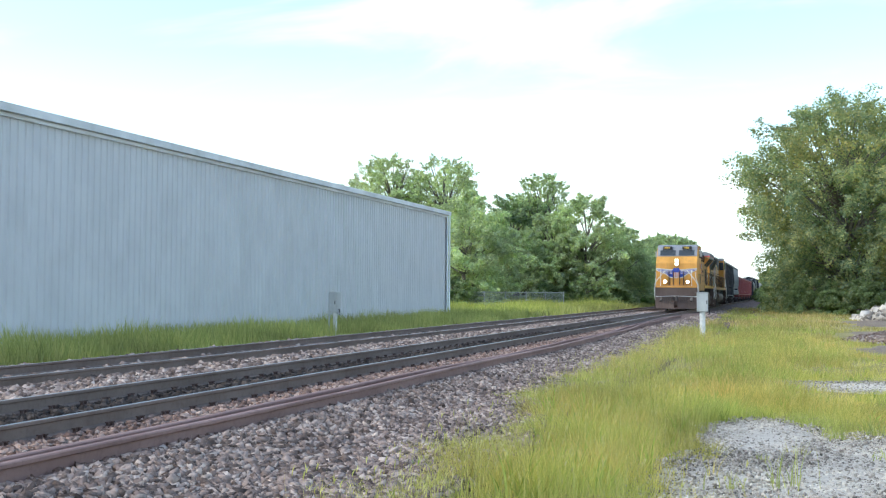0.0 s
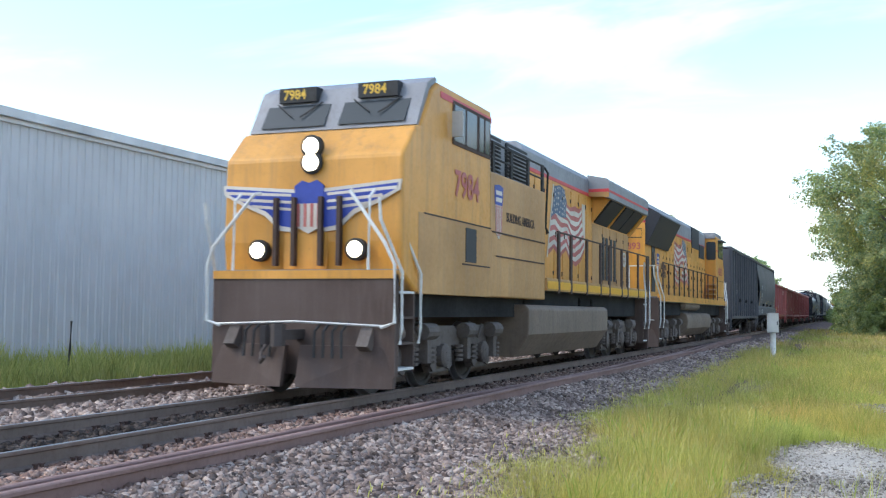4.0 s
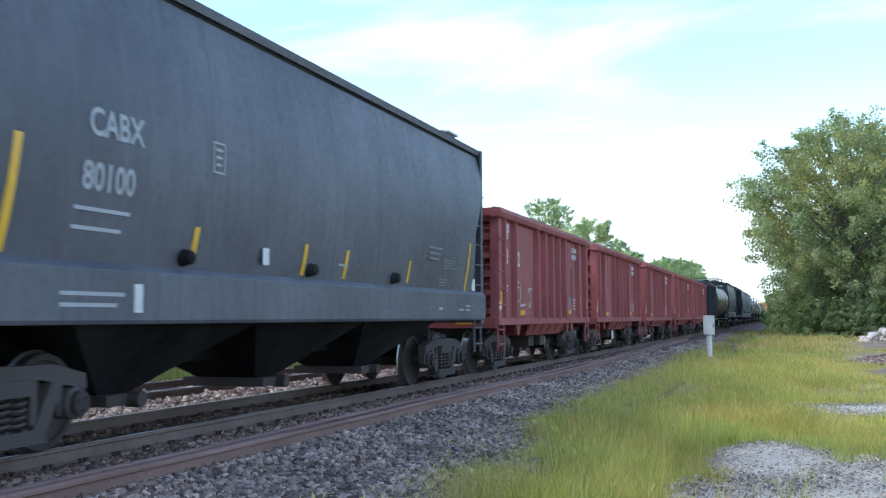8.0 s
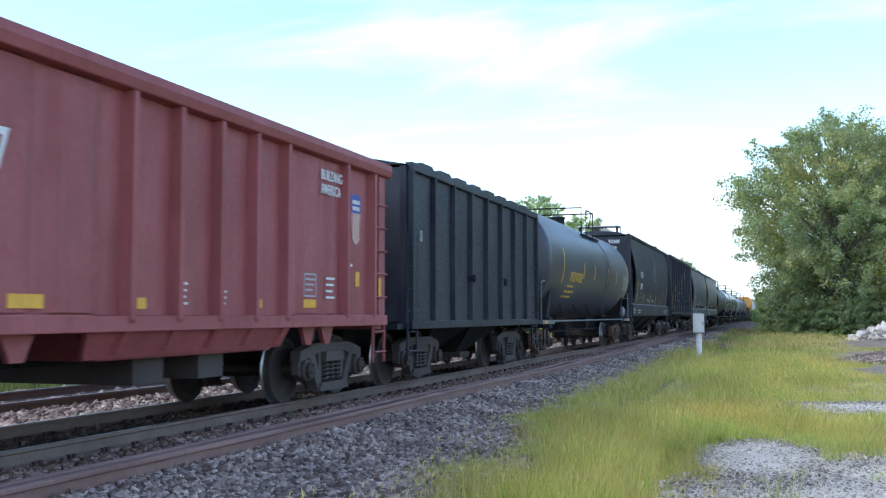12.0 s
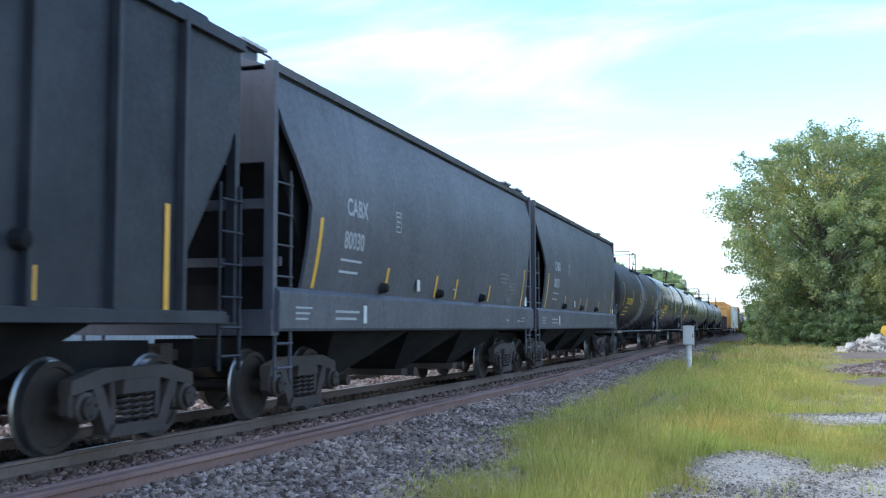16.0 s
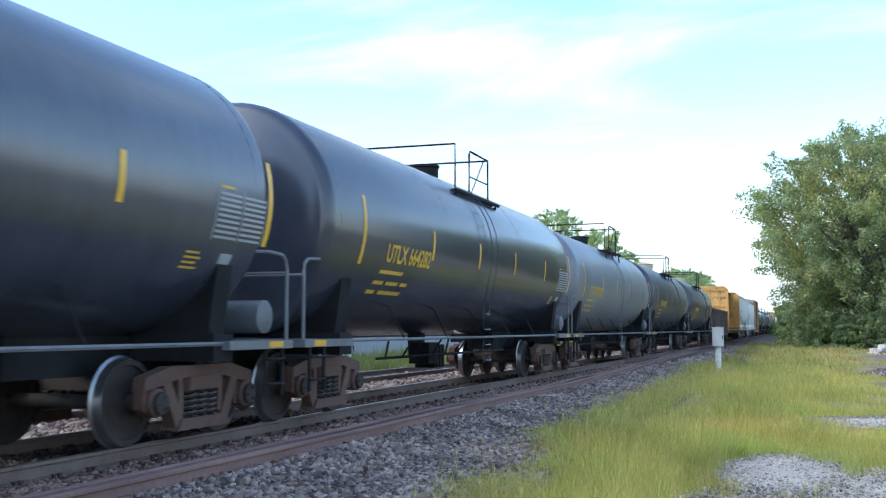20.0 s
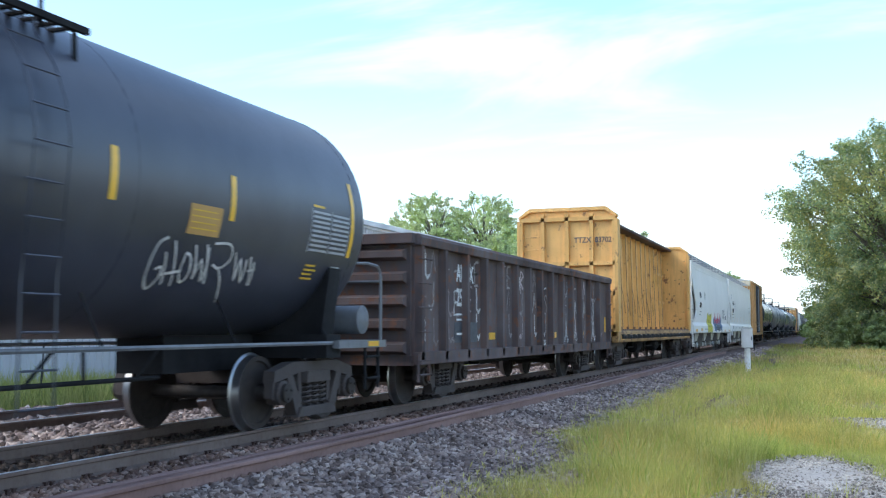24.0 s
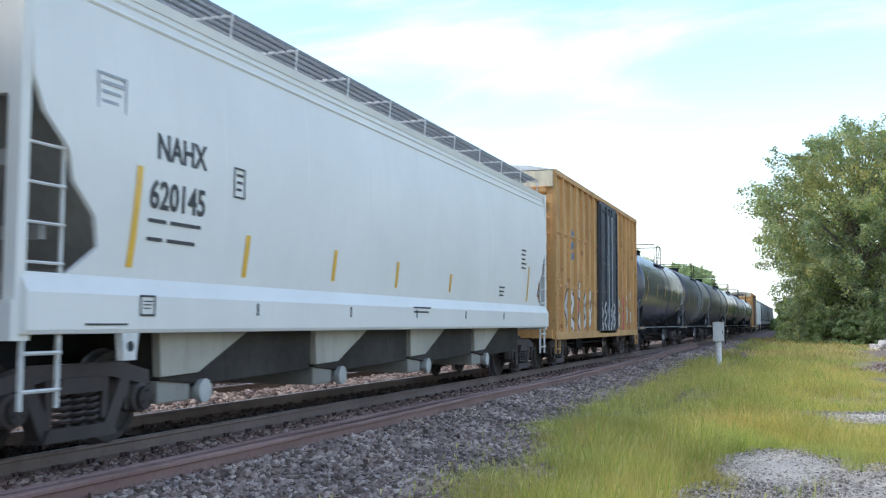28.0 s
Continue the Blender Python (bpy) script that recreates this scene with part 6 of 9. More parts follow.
def decal(name, owner, poly, skin, mat, dx=0.003, step=0.05, clip=None):
    """A flat painted shape (points y, z) that follows a curved or flared side."""
    lo, hi = min(p[1] for p in poly), max(p[1] for p in poly)
    if clip:
        lo, hi = max(lo, clip[0]), min(hi, clip[1])
    if hi - lo < 0.01:
        return
    n = max(1, int((hi - lo) / step))
    rows = []
    for k in range(n + 1):
        z = lo + (hi - lo) * (0.002 + 0.996 * k / n)
        xs = []
        for (ya, za), (yb, zb) in zip(poly, poly[1:] + poly[:1]):
            if (za > z) != (zb > z):
                xs.append(ya + (yb - ya) * (z - za) / (zb - za))
        rows.append((z, sorted(xs)))
    s = Shape()
    for (za, a), (zb, b) in zip(rows, rows[1:]):
        if len(a) == len(b):
            for i in range(0, len(a) - 1, 2):
                s.add([(skin(za) + dx, a[i], za), (skin(za) + dx, a[i + 1], za), (skin(zb) + dx, b[i + 1], zb), (skin(zb) + dx, b[i], zb)], [(0, 1, 2, 3)])
    if s.f:
        part(name, s, mat, owner)


def stroke(points, r):
    """Outline of a thick sprayed stroke through points."""
    left, right = [], []
    for i, (y, z) in enumerate(points):
        ay, az = points[max(i - 1, 0)]
        by, bz = points[min(i + 1, len(points) - 1)]
        l = math.hypot(by - ay, bz - az) or 1
        left.append((y - (bz - az) / l * r, z + (by - ay) / l * r))
        right.append((y + (bz - az) / l * r, z - (by - ay) / l * r))
    return left + right[::-1]


def smooth_line(points, steps=4):
    """A rounded line through points."""
    out = []
    for i in range(len(points) - 1):
        p = [points[max(i - 1, 0)], points[i], points[i + 1], points[min(i + 2, len(points) - 1)]]
        for k in range(steps):
            t = k / steps
            out.append(tuple(0.5 * (2 * p[1][a] + (p[2][a] - p[0][a]) * t + (2 * p[0][a] - 5 * p[1][a] + 4 * p[2][a] - p[3][a]) * t * t + (3 * p[1][a] - p[0][a] - 3 * p[2][a] + p[3][a]) * t ** 3) for a in (0, 1)))
    return out + [points[-1]]


def ribbon(name, owner, points, r, x, mat, skin=None):
    """A sprayed stroke on a flat or curved side: one strip of even width through points (y, z)."""
    edge = stroke(points, r)
    n = len(points)
    left, right = edge[:n], edge[n:][::-1]
    part(name, Shape().loft([[(skin(z) + x if skin else x, y, z) for y, z in left], [(skin(z) + x if skin else x, y, z) for y, z in right]], closed=False, caps=False), mat, owner)


def bubble_letters(car, y, z, w, h, skin, n, seed):
    """Fat yellow letters run together, with dark outlines and inner lines."""
    lines = [[[(0.30, 0.62), (0.10, 0.72), (-0.08, 0.60), (-0.14, 0.42), (-0.02, 0.28), (0.22, 0.30)], [(0.22, 0.46), (0.30, 0.30), (0.32, 0.04)]],
             [[(0.26, 0.80), (0.02, 0.82), (-0.06, 0.66), (0.16, 0.60)], [(0.20, 0.50), (-0.08, 0.44), (-0.04, 0.26), (0.24, 0.22)]],
             [[(0.24, 0.78), (0.0, 0.80), (-0.08, 0.64), (0.18, 0.58)], [(0.22, 0.48), (-0.06, 0.42), (-0.02, 0.24), (0.26, 0.20)]],
             [[(-0.06, 0.56), (0.0, 0.78), (0.16, 0.78), (0.16, 0.60), (-0.04, 0.54)], [(0.04, 0.40), (0.12, 0.26), (0.20, 0.02)]]]
    for layer, (grow, mm) in enumerate(((0.026, M["black"]), (0.0, M["spray_y"]))):
        for k in range(n):
            cy = y + w * (k + 0.5) / n
            hk = h * (1.0 + 0.05 * math.sin(k * 2.2 + seed))
            poly = []
            for i in range(28):
                a = 2 * math.pi * i / 28
                c, q = math.cos(a), math.sin(a)
                ry = (w / n * 0.60 + grow) * (1 + 0.16 * math.sin(a * 2 + 0.6 + k) * (q < 0))
                poly.append((cy + ry * math.copysign(abs(c) ** 0.75, c) + 0.10 * q, z + hk / 2 + (hk / 2 + grow) * math.copysign(abs(q) ** 0.8, q)))
            decal("sprayed_outline" if layer == 0 else "sprayed_letter", car, poly, skin, mm, 0.003 + 0.003 * layer + 0.0004 * k)
    for k in range(n):
        cy = y + w * (k + 0.5) / n
        for pts in lines[k % 4]:
            decal("sprayed_line", car, stroke([(cy + a * w / n * 1.15, z + h * b) for a, b in pts], 0.016), skin, M["black"], 0.009, 0.02)
        edge = [(cy + w / n * 0.52 + 0.07 * math.sin(1.6 * i), z + h * (0.10 + 0.16 * i)) for i in range(6)]
        if k < n - 1:
            decal("sprayed_line", car, stroke(edge, 0.014), skin, M["black"], 0.009, 0.02)


def wild_letters(car, y, z, w, h, skin, n, seed):
    """Slanting red and black letters edged in white over a blue cloud."""
    rr = random.Random(seed)
    for k in range(n + 2):
        cy = y + w * (k - 0.2) / n
        poly = [(cy + w / n * 0.62 * math.cos(a) * (1 + 0.22 * math.sin(4 * a + k)), z + h * 0.42 + h * (0.40 + 0.06 * math.sin(k * 2)) * math.sin(a)) for a in [2 * math.pi * i / 24 for i in range(24)]]
        decal("sprayed_cloud", car, poly, skin, M["spray_b"], 0.002 + 0.0003 * k)
    for k in range(n):
        cy = y + w * (k + 0.12) / n
        q = w / n
        kinds = [[[(0, 1.0), (0.12, 0.05), (0.6, 0.8)]], [[(0.5, 0.25), (0.1, 0.1), (0.1, 0.6), (0.5, 0.62), (0.45, 0.35), (0.15, 0.38)]], [[(0.05, 0.75), (0.08, 0.12), (0.45, 0.1), (0.5, 0.75)]], [[(0.1, 1.0), (0.1, 0.05)], [(0.5, 0.75), (0.12, 0.42), (0.55, 0.05)]], [[(0.55, 0.2), (0.15, 0.08), (0.08, 0.55), (0.45, 0.65), (0.5, 0.4), (0.15, 0.38)]], [[(0.3, 0.95), (0.25, 0.1), (0.55, 0.08)], [(0.02, 0.68), (0.6, 0.75)]]]
        for pts in kinds[k % 6]:
            line = [(cy + a * q * 1.15 + 0.16 * b * h, z + b * h * (1.06 if k % 6 in (0, 3, 5) else 1.0)) for a, b in pts]
            decal("sprayed_outline", car, stroke(line, 0.135), skin, M["spray_w"], 0.006, 0.02)
            decal("sprayed_letter", car, stroke(line, 0.105), skin, M["spray_r"], 0.009, 0.03, (z + h * 0.46, 9))
            decal("sprayed_letter", car, stroke(line, 0.105), skin, M["black"], 0.009, 0.03, (0, z + h * 0.46))
# ---- tank car ----
TANK_R, TANK_Z, SHELL_Y = 1.62, 2.72, -0.17


def on_tank(z):
    r = TANK_R
    return math.sqrt(max(0.01, r * r - (z - TANK_Z) ** 2))


def tank_writing(car, body, y, z, size, mat, width=0.8, gap=0.006):
    ob = writing("tank_lettering", body, size, mat, car, (0, 0, 0), Matrix(), width)
    for v in ob.data.vertices:
        zz = z + v.co.y
        v.co = (on_tank(zz) + gap + v.co.z, y + SHELL_Y + v.co.x * width, zz)
    ob.matrix_basis = Matrix()
    return ob


def tank_patch(name, car, y0, y1, z0, z1, mat, label="", skew=0.0, n=6):
    rings = []
    for k in range(n + 1):
        z = z0 + (z1 - z0) * k / n
        d = SHELL_Y + skew * (z - z0)
        rings.append([(on_tank(z) + 0.005, y0 + d, z), (on_tank(z) + 0.005, y1 + d, z)])
    return part(name, Shape().loft(rings, closed=False, caps=False), mat, car, label)


def h_truck(y0, y1):
    return (y1 - y0) / 2 - 1.62


def tank_car(y0, y1, mat, label, mark, number, band=None, dome="dark", text_mat=None, truckmat="truck", extra=None, diameter=1.0, stripes=True, text_y=-5.3, dy=-0.3, ladder_y=-0.4, marks=(-6.22, -3.3, -0.64, 1.96, 4.72, 7.5)):
    car, h = new_car("tank_car", label, "tank car", y0, y1, h_truck(y0, y1), truckmat)
    half = h - 0.55
    tr = h_truck(y0, y1)
    R = TANK_R
    head = [(-half - 0.0, 0.02)]
    for q in (0.2, 0.4, 0.6, 0.74, 0.84, 0.90):
        head.append((-half + 0.30 * q * q, R * q))
    for k in range(1, 7):
        a = math.pi / 2 * k / 6
        head.append((-half + 0.243 + 0.20 * (1 - math.cos(a)), R * (0.90 + 0.10 * math.sin(a))))
    prof = head + [(-x, r) for x, r in head[::-1]]
    part("tank_shell", Shape().lathe(prof, "y", (0, SHELL_Y, TANK_Z), 56), mat, car, smooth=True)
    for y in (-half + 0.60, -half * 0.32, half * 0.33, half - 0.60):
        part("weld_seam", Shape().lathe([(y - 0.02, R - 0.01), (y - 0.008, R + 0.0025), (y + 0.008, R + 0.0025), (y + 0.02, R - 0.01)], "y", (0, SHELL_Y, TANK_Z), 48), mat, car, smooth=True)
    if band:
        part("painted_band", Shape().lathe([(band[0], R - 0.01), (band[0], R + 0.004), (band[1], R + 0.004), (band[1], R - 0.01)], "y", (0, SHELL_Y, TANK_Z), 56), M["tankband"], car, "grey painted band", smooth=True)
    # sills, bolsters and running pipes
    for d in (-1, 1):
        part("draft_sill", Shape().box(-0.32, 0.32, d * (half - 2.2) - (1.0 if d < 0 else 1.0), d * (half - 2.2) + 1.0, 0.72, 1.30).box(-0.32, 0.32, min(d * (half - 1.2), d * (half + 0.15)), max(d * (half - 1.2), d * (half + 0.15)), 0.72, 1.10), M["under"], car)
        part("saddle", Shape().prism([(-1.30, 1.15), (1.30, 1.15), (1.42, 2.0), (1.25, 2.1), (0.9, 1.72), (0, 1.46), (-0.9, 1.72), (-1.25, 2.1), (-1.42, 2.0)], "y", d * tr - 0.16, d * tr + 0.16), M["under"], car)
        part("body_bolster", Shape().box(-1.40, 1.40, d * tr - 0.20, d * tr + 0.20, 0.86, 1.16), M["under"], car)
        part("end_platform", Shape().box(-1.50, 1.50, min(d * (half - 1.1), d * (half + 0.38)), max(d * (half - 1.1), d * (half + 0.38)), 0.98, 1.08), M["tankband"], car)
        rail = Shape()
        for sx in (1, -1):
            rail.tube([(sx * 1.44, d * (half + 0.32), 1.05), (sx * 1.44, d * (half + 0.32), 1.94), (sx * 1.44, d * (half + 0.29), 2.05), (sx * 1.44, d * (half + 0.20), 2.11), (sx * 1.44, d * (half - 0.12), 2.13), (sx * 1.36, d * (half - 0.40), 2.12)], 0.022, 6)
        rail.tube([(-1.44, d * (half + 0.32), 1.90), (1.44, d * (half + 0.32), 1.90)], 0.020, 6)
        part("end_handrail", rail, M["tankband"], car, "grey bent pipe handrail")
        reflectors(car, [(d * (half - 0.05), 1.03, 0.34, 0.07, 1.502)])
        for sx in (1, -1):
            yy = sorted((d * (half + 0.18), d * (half - 0.24)))
            ladder("step_stirrup", car, M["under"], sx * 1.46, yy[0], yy[1], 0.42, 1.0, 2, 0.018)
    for sx in (1, -1):
        # pipe coloured grey so that its tone gives the pale highlight line
        part("side_pipe", Shape().tube([(sx * 1.40, -half + 0.3, 1.05), (sx * 1.40, half - 0.3, 1.05)], 0.026, 6), M["tankband"], car)
        for k in range(7):
            y = -half + 1.2 + (2 * half - 2.4) * k / 6
            part("side_brace", Shape().tube([(sx * 1.40, y, 1.05), (sx * 1.14, y, 1.55)], 0.014, 5), M["under"], car)
    rig = Shape().tube([(0.75, -3.9, 0.72), (0.75, 3.9, 0.72)], 0.025, 5)
    for k in range(10):
        y = -3.5 + k * 0.78
        rig.tube([(0.75, y, 0.72), (0.9, y + (0.2 if k % 2 else -0.2), 1.05)], 0.02, 5)
    rig.box(0.3, 0.7, -1.2, -0.6, 0.55, 0.95)
    part("brake_rigging", rig, M["under"], car)
    valve = Shape().lathe([(0.62, 0.16), (1.46, 0.20)], "z", n=12)
    for k in range(4):
        valve.box(0.2 + 0.0, 0.6, -0.6 + 0.18 * k, -0.52 + 0.18 * k, 0.45, 0.9)
    part("bottom_outlet", valve, M["under"], car)
    part("brake_reservoir", Shape().lathe([(0.62, 0.06), (0.68, 0.20), (1.30, 0.20), (1.36, 0.06)], "x", (0, half + 0.03, 1.36), 18), M["tankband"], car, "grey air cylinder", smooth=True)
    # dome, platform, rail and ladder at mid-length
    q = 0.42 if dome == "cream" else 0.30
    dm = M["cream"] if dome == "cream" else M["under"]
    part("manway_dome", Shape().lathe([(TANK_Z + R - 0.1, q), (TANK_Z + R + 0.22, q), (TANK_Z + R + 0.24, q + 0.03), (TANK_Z + R + 0.28, q + 0.03), (TANK_Z + R + 0.32, 0.12)], "z", (0, 0.75 + dy, 0), 24), dm, car, ("cream" if dome == "cream" else "dark") + " valve housing", smooth=True)
    zp = 3.90
    plat = Shape()
    for k in range(17):
        plat.box(0.75, 1.25, dy - 0.8 + 0.17 * k, dy - 0.73 + 0.17 * k, zp - 0.03, zp)
    plat.box(0.73, 0.77, dy - 0.85, dy + 2.08, zp - 0.06, zp).box(1.22, 1.27, dy - 0.85, dy + 2.08, zp - 0.06, zp)
    for y in (dy - 0.7, dy + 0.7, dy + 1.95):
        plat.tube([(1.2, y, zp - 0.05), (1.22, y, TANK_Z + 0.75)], 0.025, 5)
    part("top_platform", plat, M["under"], car, "grating platform")
    zr = 4.80
    rail = Shape()
    rail.tube([(-1.14, -0.62, zp), (-1.14, -0.62, zr - 0.1), (-1.05, -0.62, zr), (1.14, -0.62, zr), (1.14, -0.62, zp - 0.1)], 0.022, 6)
    rail.tube([(1.14, 0.28, zp), (1.14, 0.28, zr - 0.06), (1.14, 0.36, zr), (1.14, 1.60, zr), (1.14, 1.60, zp - 0.1)], 0.022, 6)
    rail.tube([(1.14, 0.42, zp + 0.05), (1.14, 1.30, zr - 0.05)], 0.014, 5)
    rail.tube([(1.14, 1.60, zr), (-1.05, 1.60, zr), (-1.14, 1.60, zr - 0.1), (-1.14, 1.60, zp)], 0.022, 6)
    rail.tube([(-1.14, -0.62, zr - 0.05), (-1.14, 1.60, zr - 0.05)], 0.022, 6)
    rail.tube([(1.14, 0.28, zp + 0.38), (1.14, 1.60, zp + 0.38)], 0.016, 5)
    part("platform_handrail", rail, M["under"], car, at=pose(0, dy, 0))
    lad = Shape()
    for y in (ladder_y, ladder_y + 0.4):
        lad.tube([(1.22, y, zp)] + [(on_tank(z) + 0.12, y, z) for z in (3.7, 3.4, 3.1, 2.8, 2.4)] + [(1.55, y, 1.6), (1.55, y, 0.55)], 0.010, 5)
    for k in range(12):
        z = 0.6 + 0.30 * k
        x = on_tank(z) + 0.12 if z > 2.6 else 1.58
        lad.tube([(x, ladder_y, z), (x, ladder_y + 0.4, z)], 0.010, 5)
    part("side_ladder", lad, mat, car)
    tm = text_mat or M["ytext"]
    if mark:
        tank_writing(car, mark + " " + number, text_y, 2.22, 0.27, tm, 0.88)
        for k, (dy, dz, w) in enumerate(((-0.08, 2.04, 0.95), (-0.15, 1.88, 0.4), (0.35, 1.88, 0.5), (0.95, 1.88, 0.3), (-0.2, 1.74, 0.3), (0.25, 1.74, 0.9))):
            tank_patch("stencil_bar", car, text_y + dy, text_y + dy + w, dz, dz + 0.055, tm)
    if stripes:
        for y, zz, hh in zip(marks, (2.62, 2.60, 2.60, 2.60, 2.60, 2.65), (0.98, 0.50, 0.48, 0.48, 0.48, 0.98)):
            tank_patch("reflector_stripe", car, y - 0.05, y + 0.05, zz - hh / 2, zz + hh / 2, M["ystripe"], "yellow reflective stripe")
    y = min(marks[5] - 1.1, half - 1.35)
    for k in range(9):
        for j in range(2):
            tank_patch("stencil_bar", car, y + 0.52 * j, y + 0.46 + 0.52 * j, 2.18 + 0.058 * k, 2.18 + 0.058 * k + 0.028, M["greytext"], n=1)
    for a, b in ((y - 0.04, y - 0.025), (y + 0.49, y + 0.505), (y + 1.0, y + 1.015)):
        tank_patch("table_line", car, a, b, 2.16, 2.70, M["greytext"], n=3)
    tank_patch("table_heading", car, y, y + 0.30, 2.715, 2.745, tm, n=1)
    tank_patch("placard", car, half - 1.10, half - 0.86, 1.92, 2.03, M["greytext"])
    for k in range(4):
        tank_patch("stencil_bar", car, half - 1.76, half - 1.46 - 0.05 * (k % 2), 1.84 + 0.052 * k, 1.84 + 0.052 * k + 0.024, tm, n=1)
    if extra:
        extra(car, half)
    return car


# ---- gondola ----
def gondola(y0, y1):
    car, h = new_car("gondola_car", "rust-stained dark gondola car covered in white graffiti", "gondola car", y0, y1, 5.4)
    half, top, bot = 7.35, 2.64, 0.72
    g = M["gon"]
    POSTS = [-7.25, -6.2, -5.1, -4.05, -3.05, -2.05, -1.1, -0.17, 0.77, 1.72, 2.70, 3.67, 4.68, 5.85, 7.25]
    for sx in (1, -1):
        part("side_sheet", Shape().box(sx * 1.38 - 0.03, sx * 1.38 + 0.03, -half, half, bot + 0.1, top), g, car)
        for y in POSTS:
            part("side_post", Shape().prism([(sx * 1.40, y - 0.10), (sx * 1.52, y - 0.06), (sx * 1.52, y + 0.06), (sx * 1.40, y + 0.10)], "z", bot + 0.02, top - 0.05), g, car)
        part("top_chord", Shape().prism([(sx * 1.34, top - 0.12), (sx * 1.53, top - 0.12), (sx * 1.55, top), (sx * 1.50, top + 0.06), (sx * 1.34, top + 0.06)], "y", -half - 0.05, half + 0.05), g, car, bevel=0.01)
        part("side_sill", Shape().box(sx * 1.42 - 0.08, sx * 1.42 + 0.10, -half, half, bot - 0.04, bot + 0.16), g, car, bevel=0.01)
        for d in (-1, 1):
            yy = sorted((d * (half + 0.02), d * (half - 0.42)))
            ladder("step_stirrup", car, g, sx * 1.48, yy[0], yy[1], 0.42, 0.85, 2, 0.018)
            ladder("side_ladder", car, g, sx * 1.50, yy[0], yy[1], 1.0, 2.5, 4, rails=False)
    for d in (-1, 1):
        part("end_sheet", Shape().box(-1.36, 1.36, d * half - 0.05, d * half + 0.05, bot, top), g, car)
        for k in range(5):
            z = bot + 0.12 + 0.36 * k
            part("end_rib", Shape().prism([(d * (half + 0.04), z), (d * (half + 0.20), z + 0.05), (d * (half + 0.20), z + 0.15), (d * (half + 0.04), z + 0.20)], "x", -1.30, 1.30), g, car)
        part("end_rim", Shape().box(-1.45, 1.45, d * (half + 0.08) - 0.12, d * (half + 0.08) + 0.12, top - 0.1, top + 0.06), g, car, bevel=0.01)
        part("end_sill", Shape().box(-1.4, 1.4, d * half - 0.1, d * half + 0.2, bot - 0.05, bot + 0.1), g, car)
    part("floor", Shape().box(-1.36, 1.36, -half, half, bot + 0.05, bot + 0.22), g, car)
    part("brake_rigging", Shape().tube([(0.8, -3, 0.62), (0.8, 3, 0.62)], 0.03).box(-0.5, 0.5, -1.5, -0.7, 0.5, 0.8), M["under"], car)
    underbelly(car, half, 0.75)
    # worn sprayed letters, one tall column to a panel
    x = 1.413
    rr = random.Random(31)
    glyphs = [[(0.1, 0.0), (0.1, 1.0), (0.8, 0.75), (0.15, 0.5), (0.85, 0.0)], [(0.1, 1.0), (0.15, 0.1), (0.5, 0.0), (0.85, 0.15), (0.9, 0.9)],
              [(0.9, 0.85), (0.5, 1.0), (0.15, 0.8), (0.8, 0.45), (0.6, 0.05), (0.1, 0.1)], [(0.1, 0.05), (0.45, 1.0), (0.85, 0.0)], [(0.2, 0.4), (0.8, 0.4)],
              [(0.85, 1.0), (0.2, 0.9), (0.2, 0.5), (0.7, 0.5), (0.2, 0.48), (0.2, 0.05), (0.9, 0.0)], [(0.5, 1.0), (0.5, 0.2), (0.2, 0.0), (-0.25, 0.12)], [(0.5, 1.0), (0.55, 0.15), (0.8, 0.0), (1.2, 0.2)]]
    for k, (ya, yb) in enumerate(zip(POSTS[:-1], POSTS[1:])):
        w = yb - ya - 0.30
        rows = 1 if k % 5 == 3 else 3
        for j in range(rows):
            z0 = 1.0 + 0.48 * j + rr.uniform(-0.05, 0.08)
            for m in range(2 if rows == 3 else 1):
                gl = glyphs[rr.randrange(8)] if j else glyphs[6 + (k + m) % 2]
                pts = []
                for (a, b), (c, d) in zip(gl, gl[1:]):
                    for q in range(4):
                        f = q / 4
                        pts.append((ya + 0.15 + w * (0.5 * m + 0.48 * (a + (c - a) * f)) + rr.uniform(-0.015, 0.015), z0 + 0.46 * (b + (d - b) * f) + 0.03 * math.sin(3.1 * f) + rr.uniform(-0.01, 0.01)))
                ribbon("spray_stroke", car, pts, rr.choice((0.010, 0.014, 0.022)), x + 0.002 + 0.0006 * m, M[rr.choice(("spray_d", "spray_d", "spray_p", "spray_w"))])
    for a, b in ((1.90, 2.62), (2.85, 3.5), (4.9, 5.65)):
        hook = [(a, 1.02), (a + 0.12, 0.90), (a + 0.3, 0.92), (a + 0.42, 1.15), (a + 0.45, 1.55), (a + 0.50, 1.15), (b - 0.12, 0.92), (b, 1.0)]
        ribbon("spray_stroke", car, hook, 0.022, x + 0.004, M["spray_w"])
    for a in (5.00, 5.14, 5.28, 5.42):
        ribbon("spray_stroke", car, [(a, 1.35), (a + 0.02, 1.75), (a + 0.08, 2.05)], 0.018, x + 0.005, M["spray_w"])
    writing("sprayed_word", "MOSH", 0.20, M["spray_w"], car, (x + 0.006, -0.05, 0.80), FACE_X, 0.62)
    part("patch_paint", Shape().box(1.412, 1.416, -5.55, -4.35, 1.0, 1.35), M["doordark"], car)
    writing("car_lettering", "AMGX\n2516", 0.30, M["white"], car, (1.416, -5.45, 2.05), FACE_X, 0.72)
    small_print(car, [(-5.45, 1.35, 0.55, 0.18, 1.414, 2), (-5.45, 1.10, 0.5, 0.1, 1.414, 1)], M["white"])
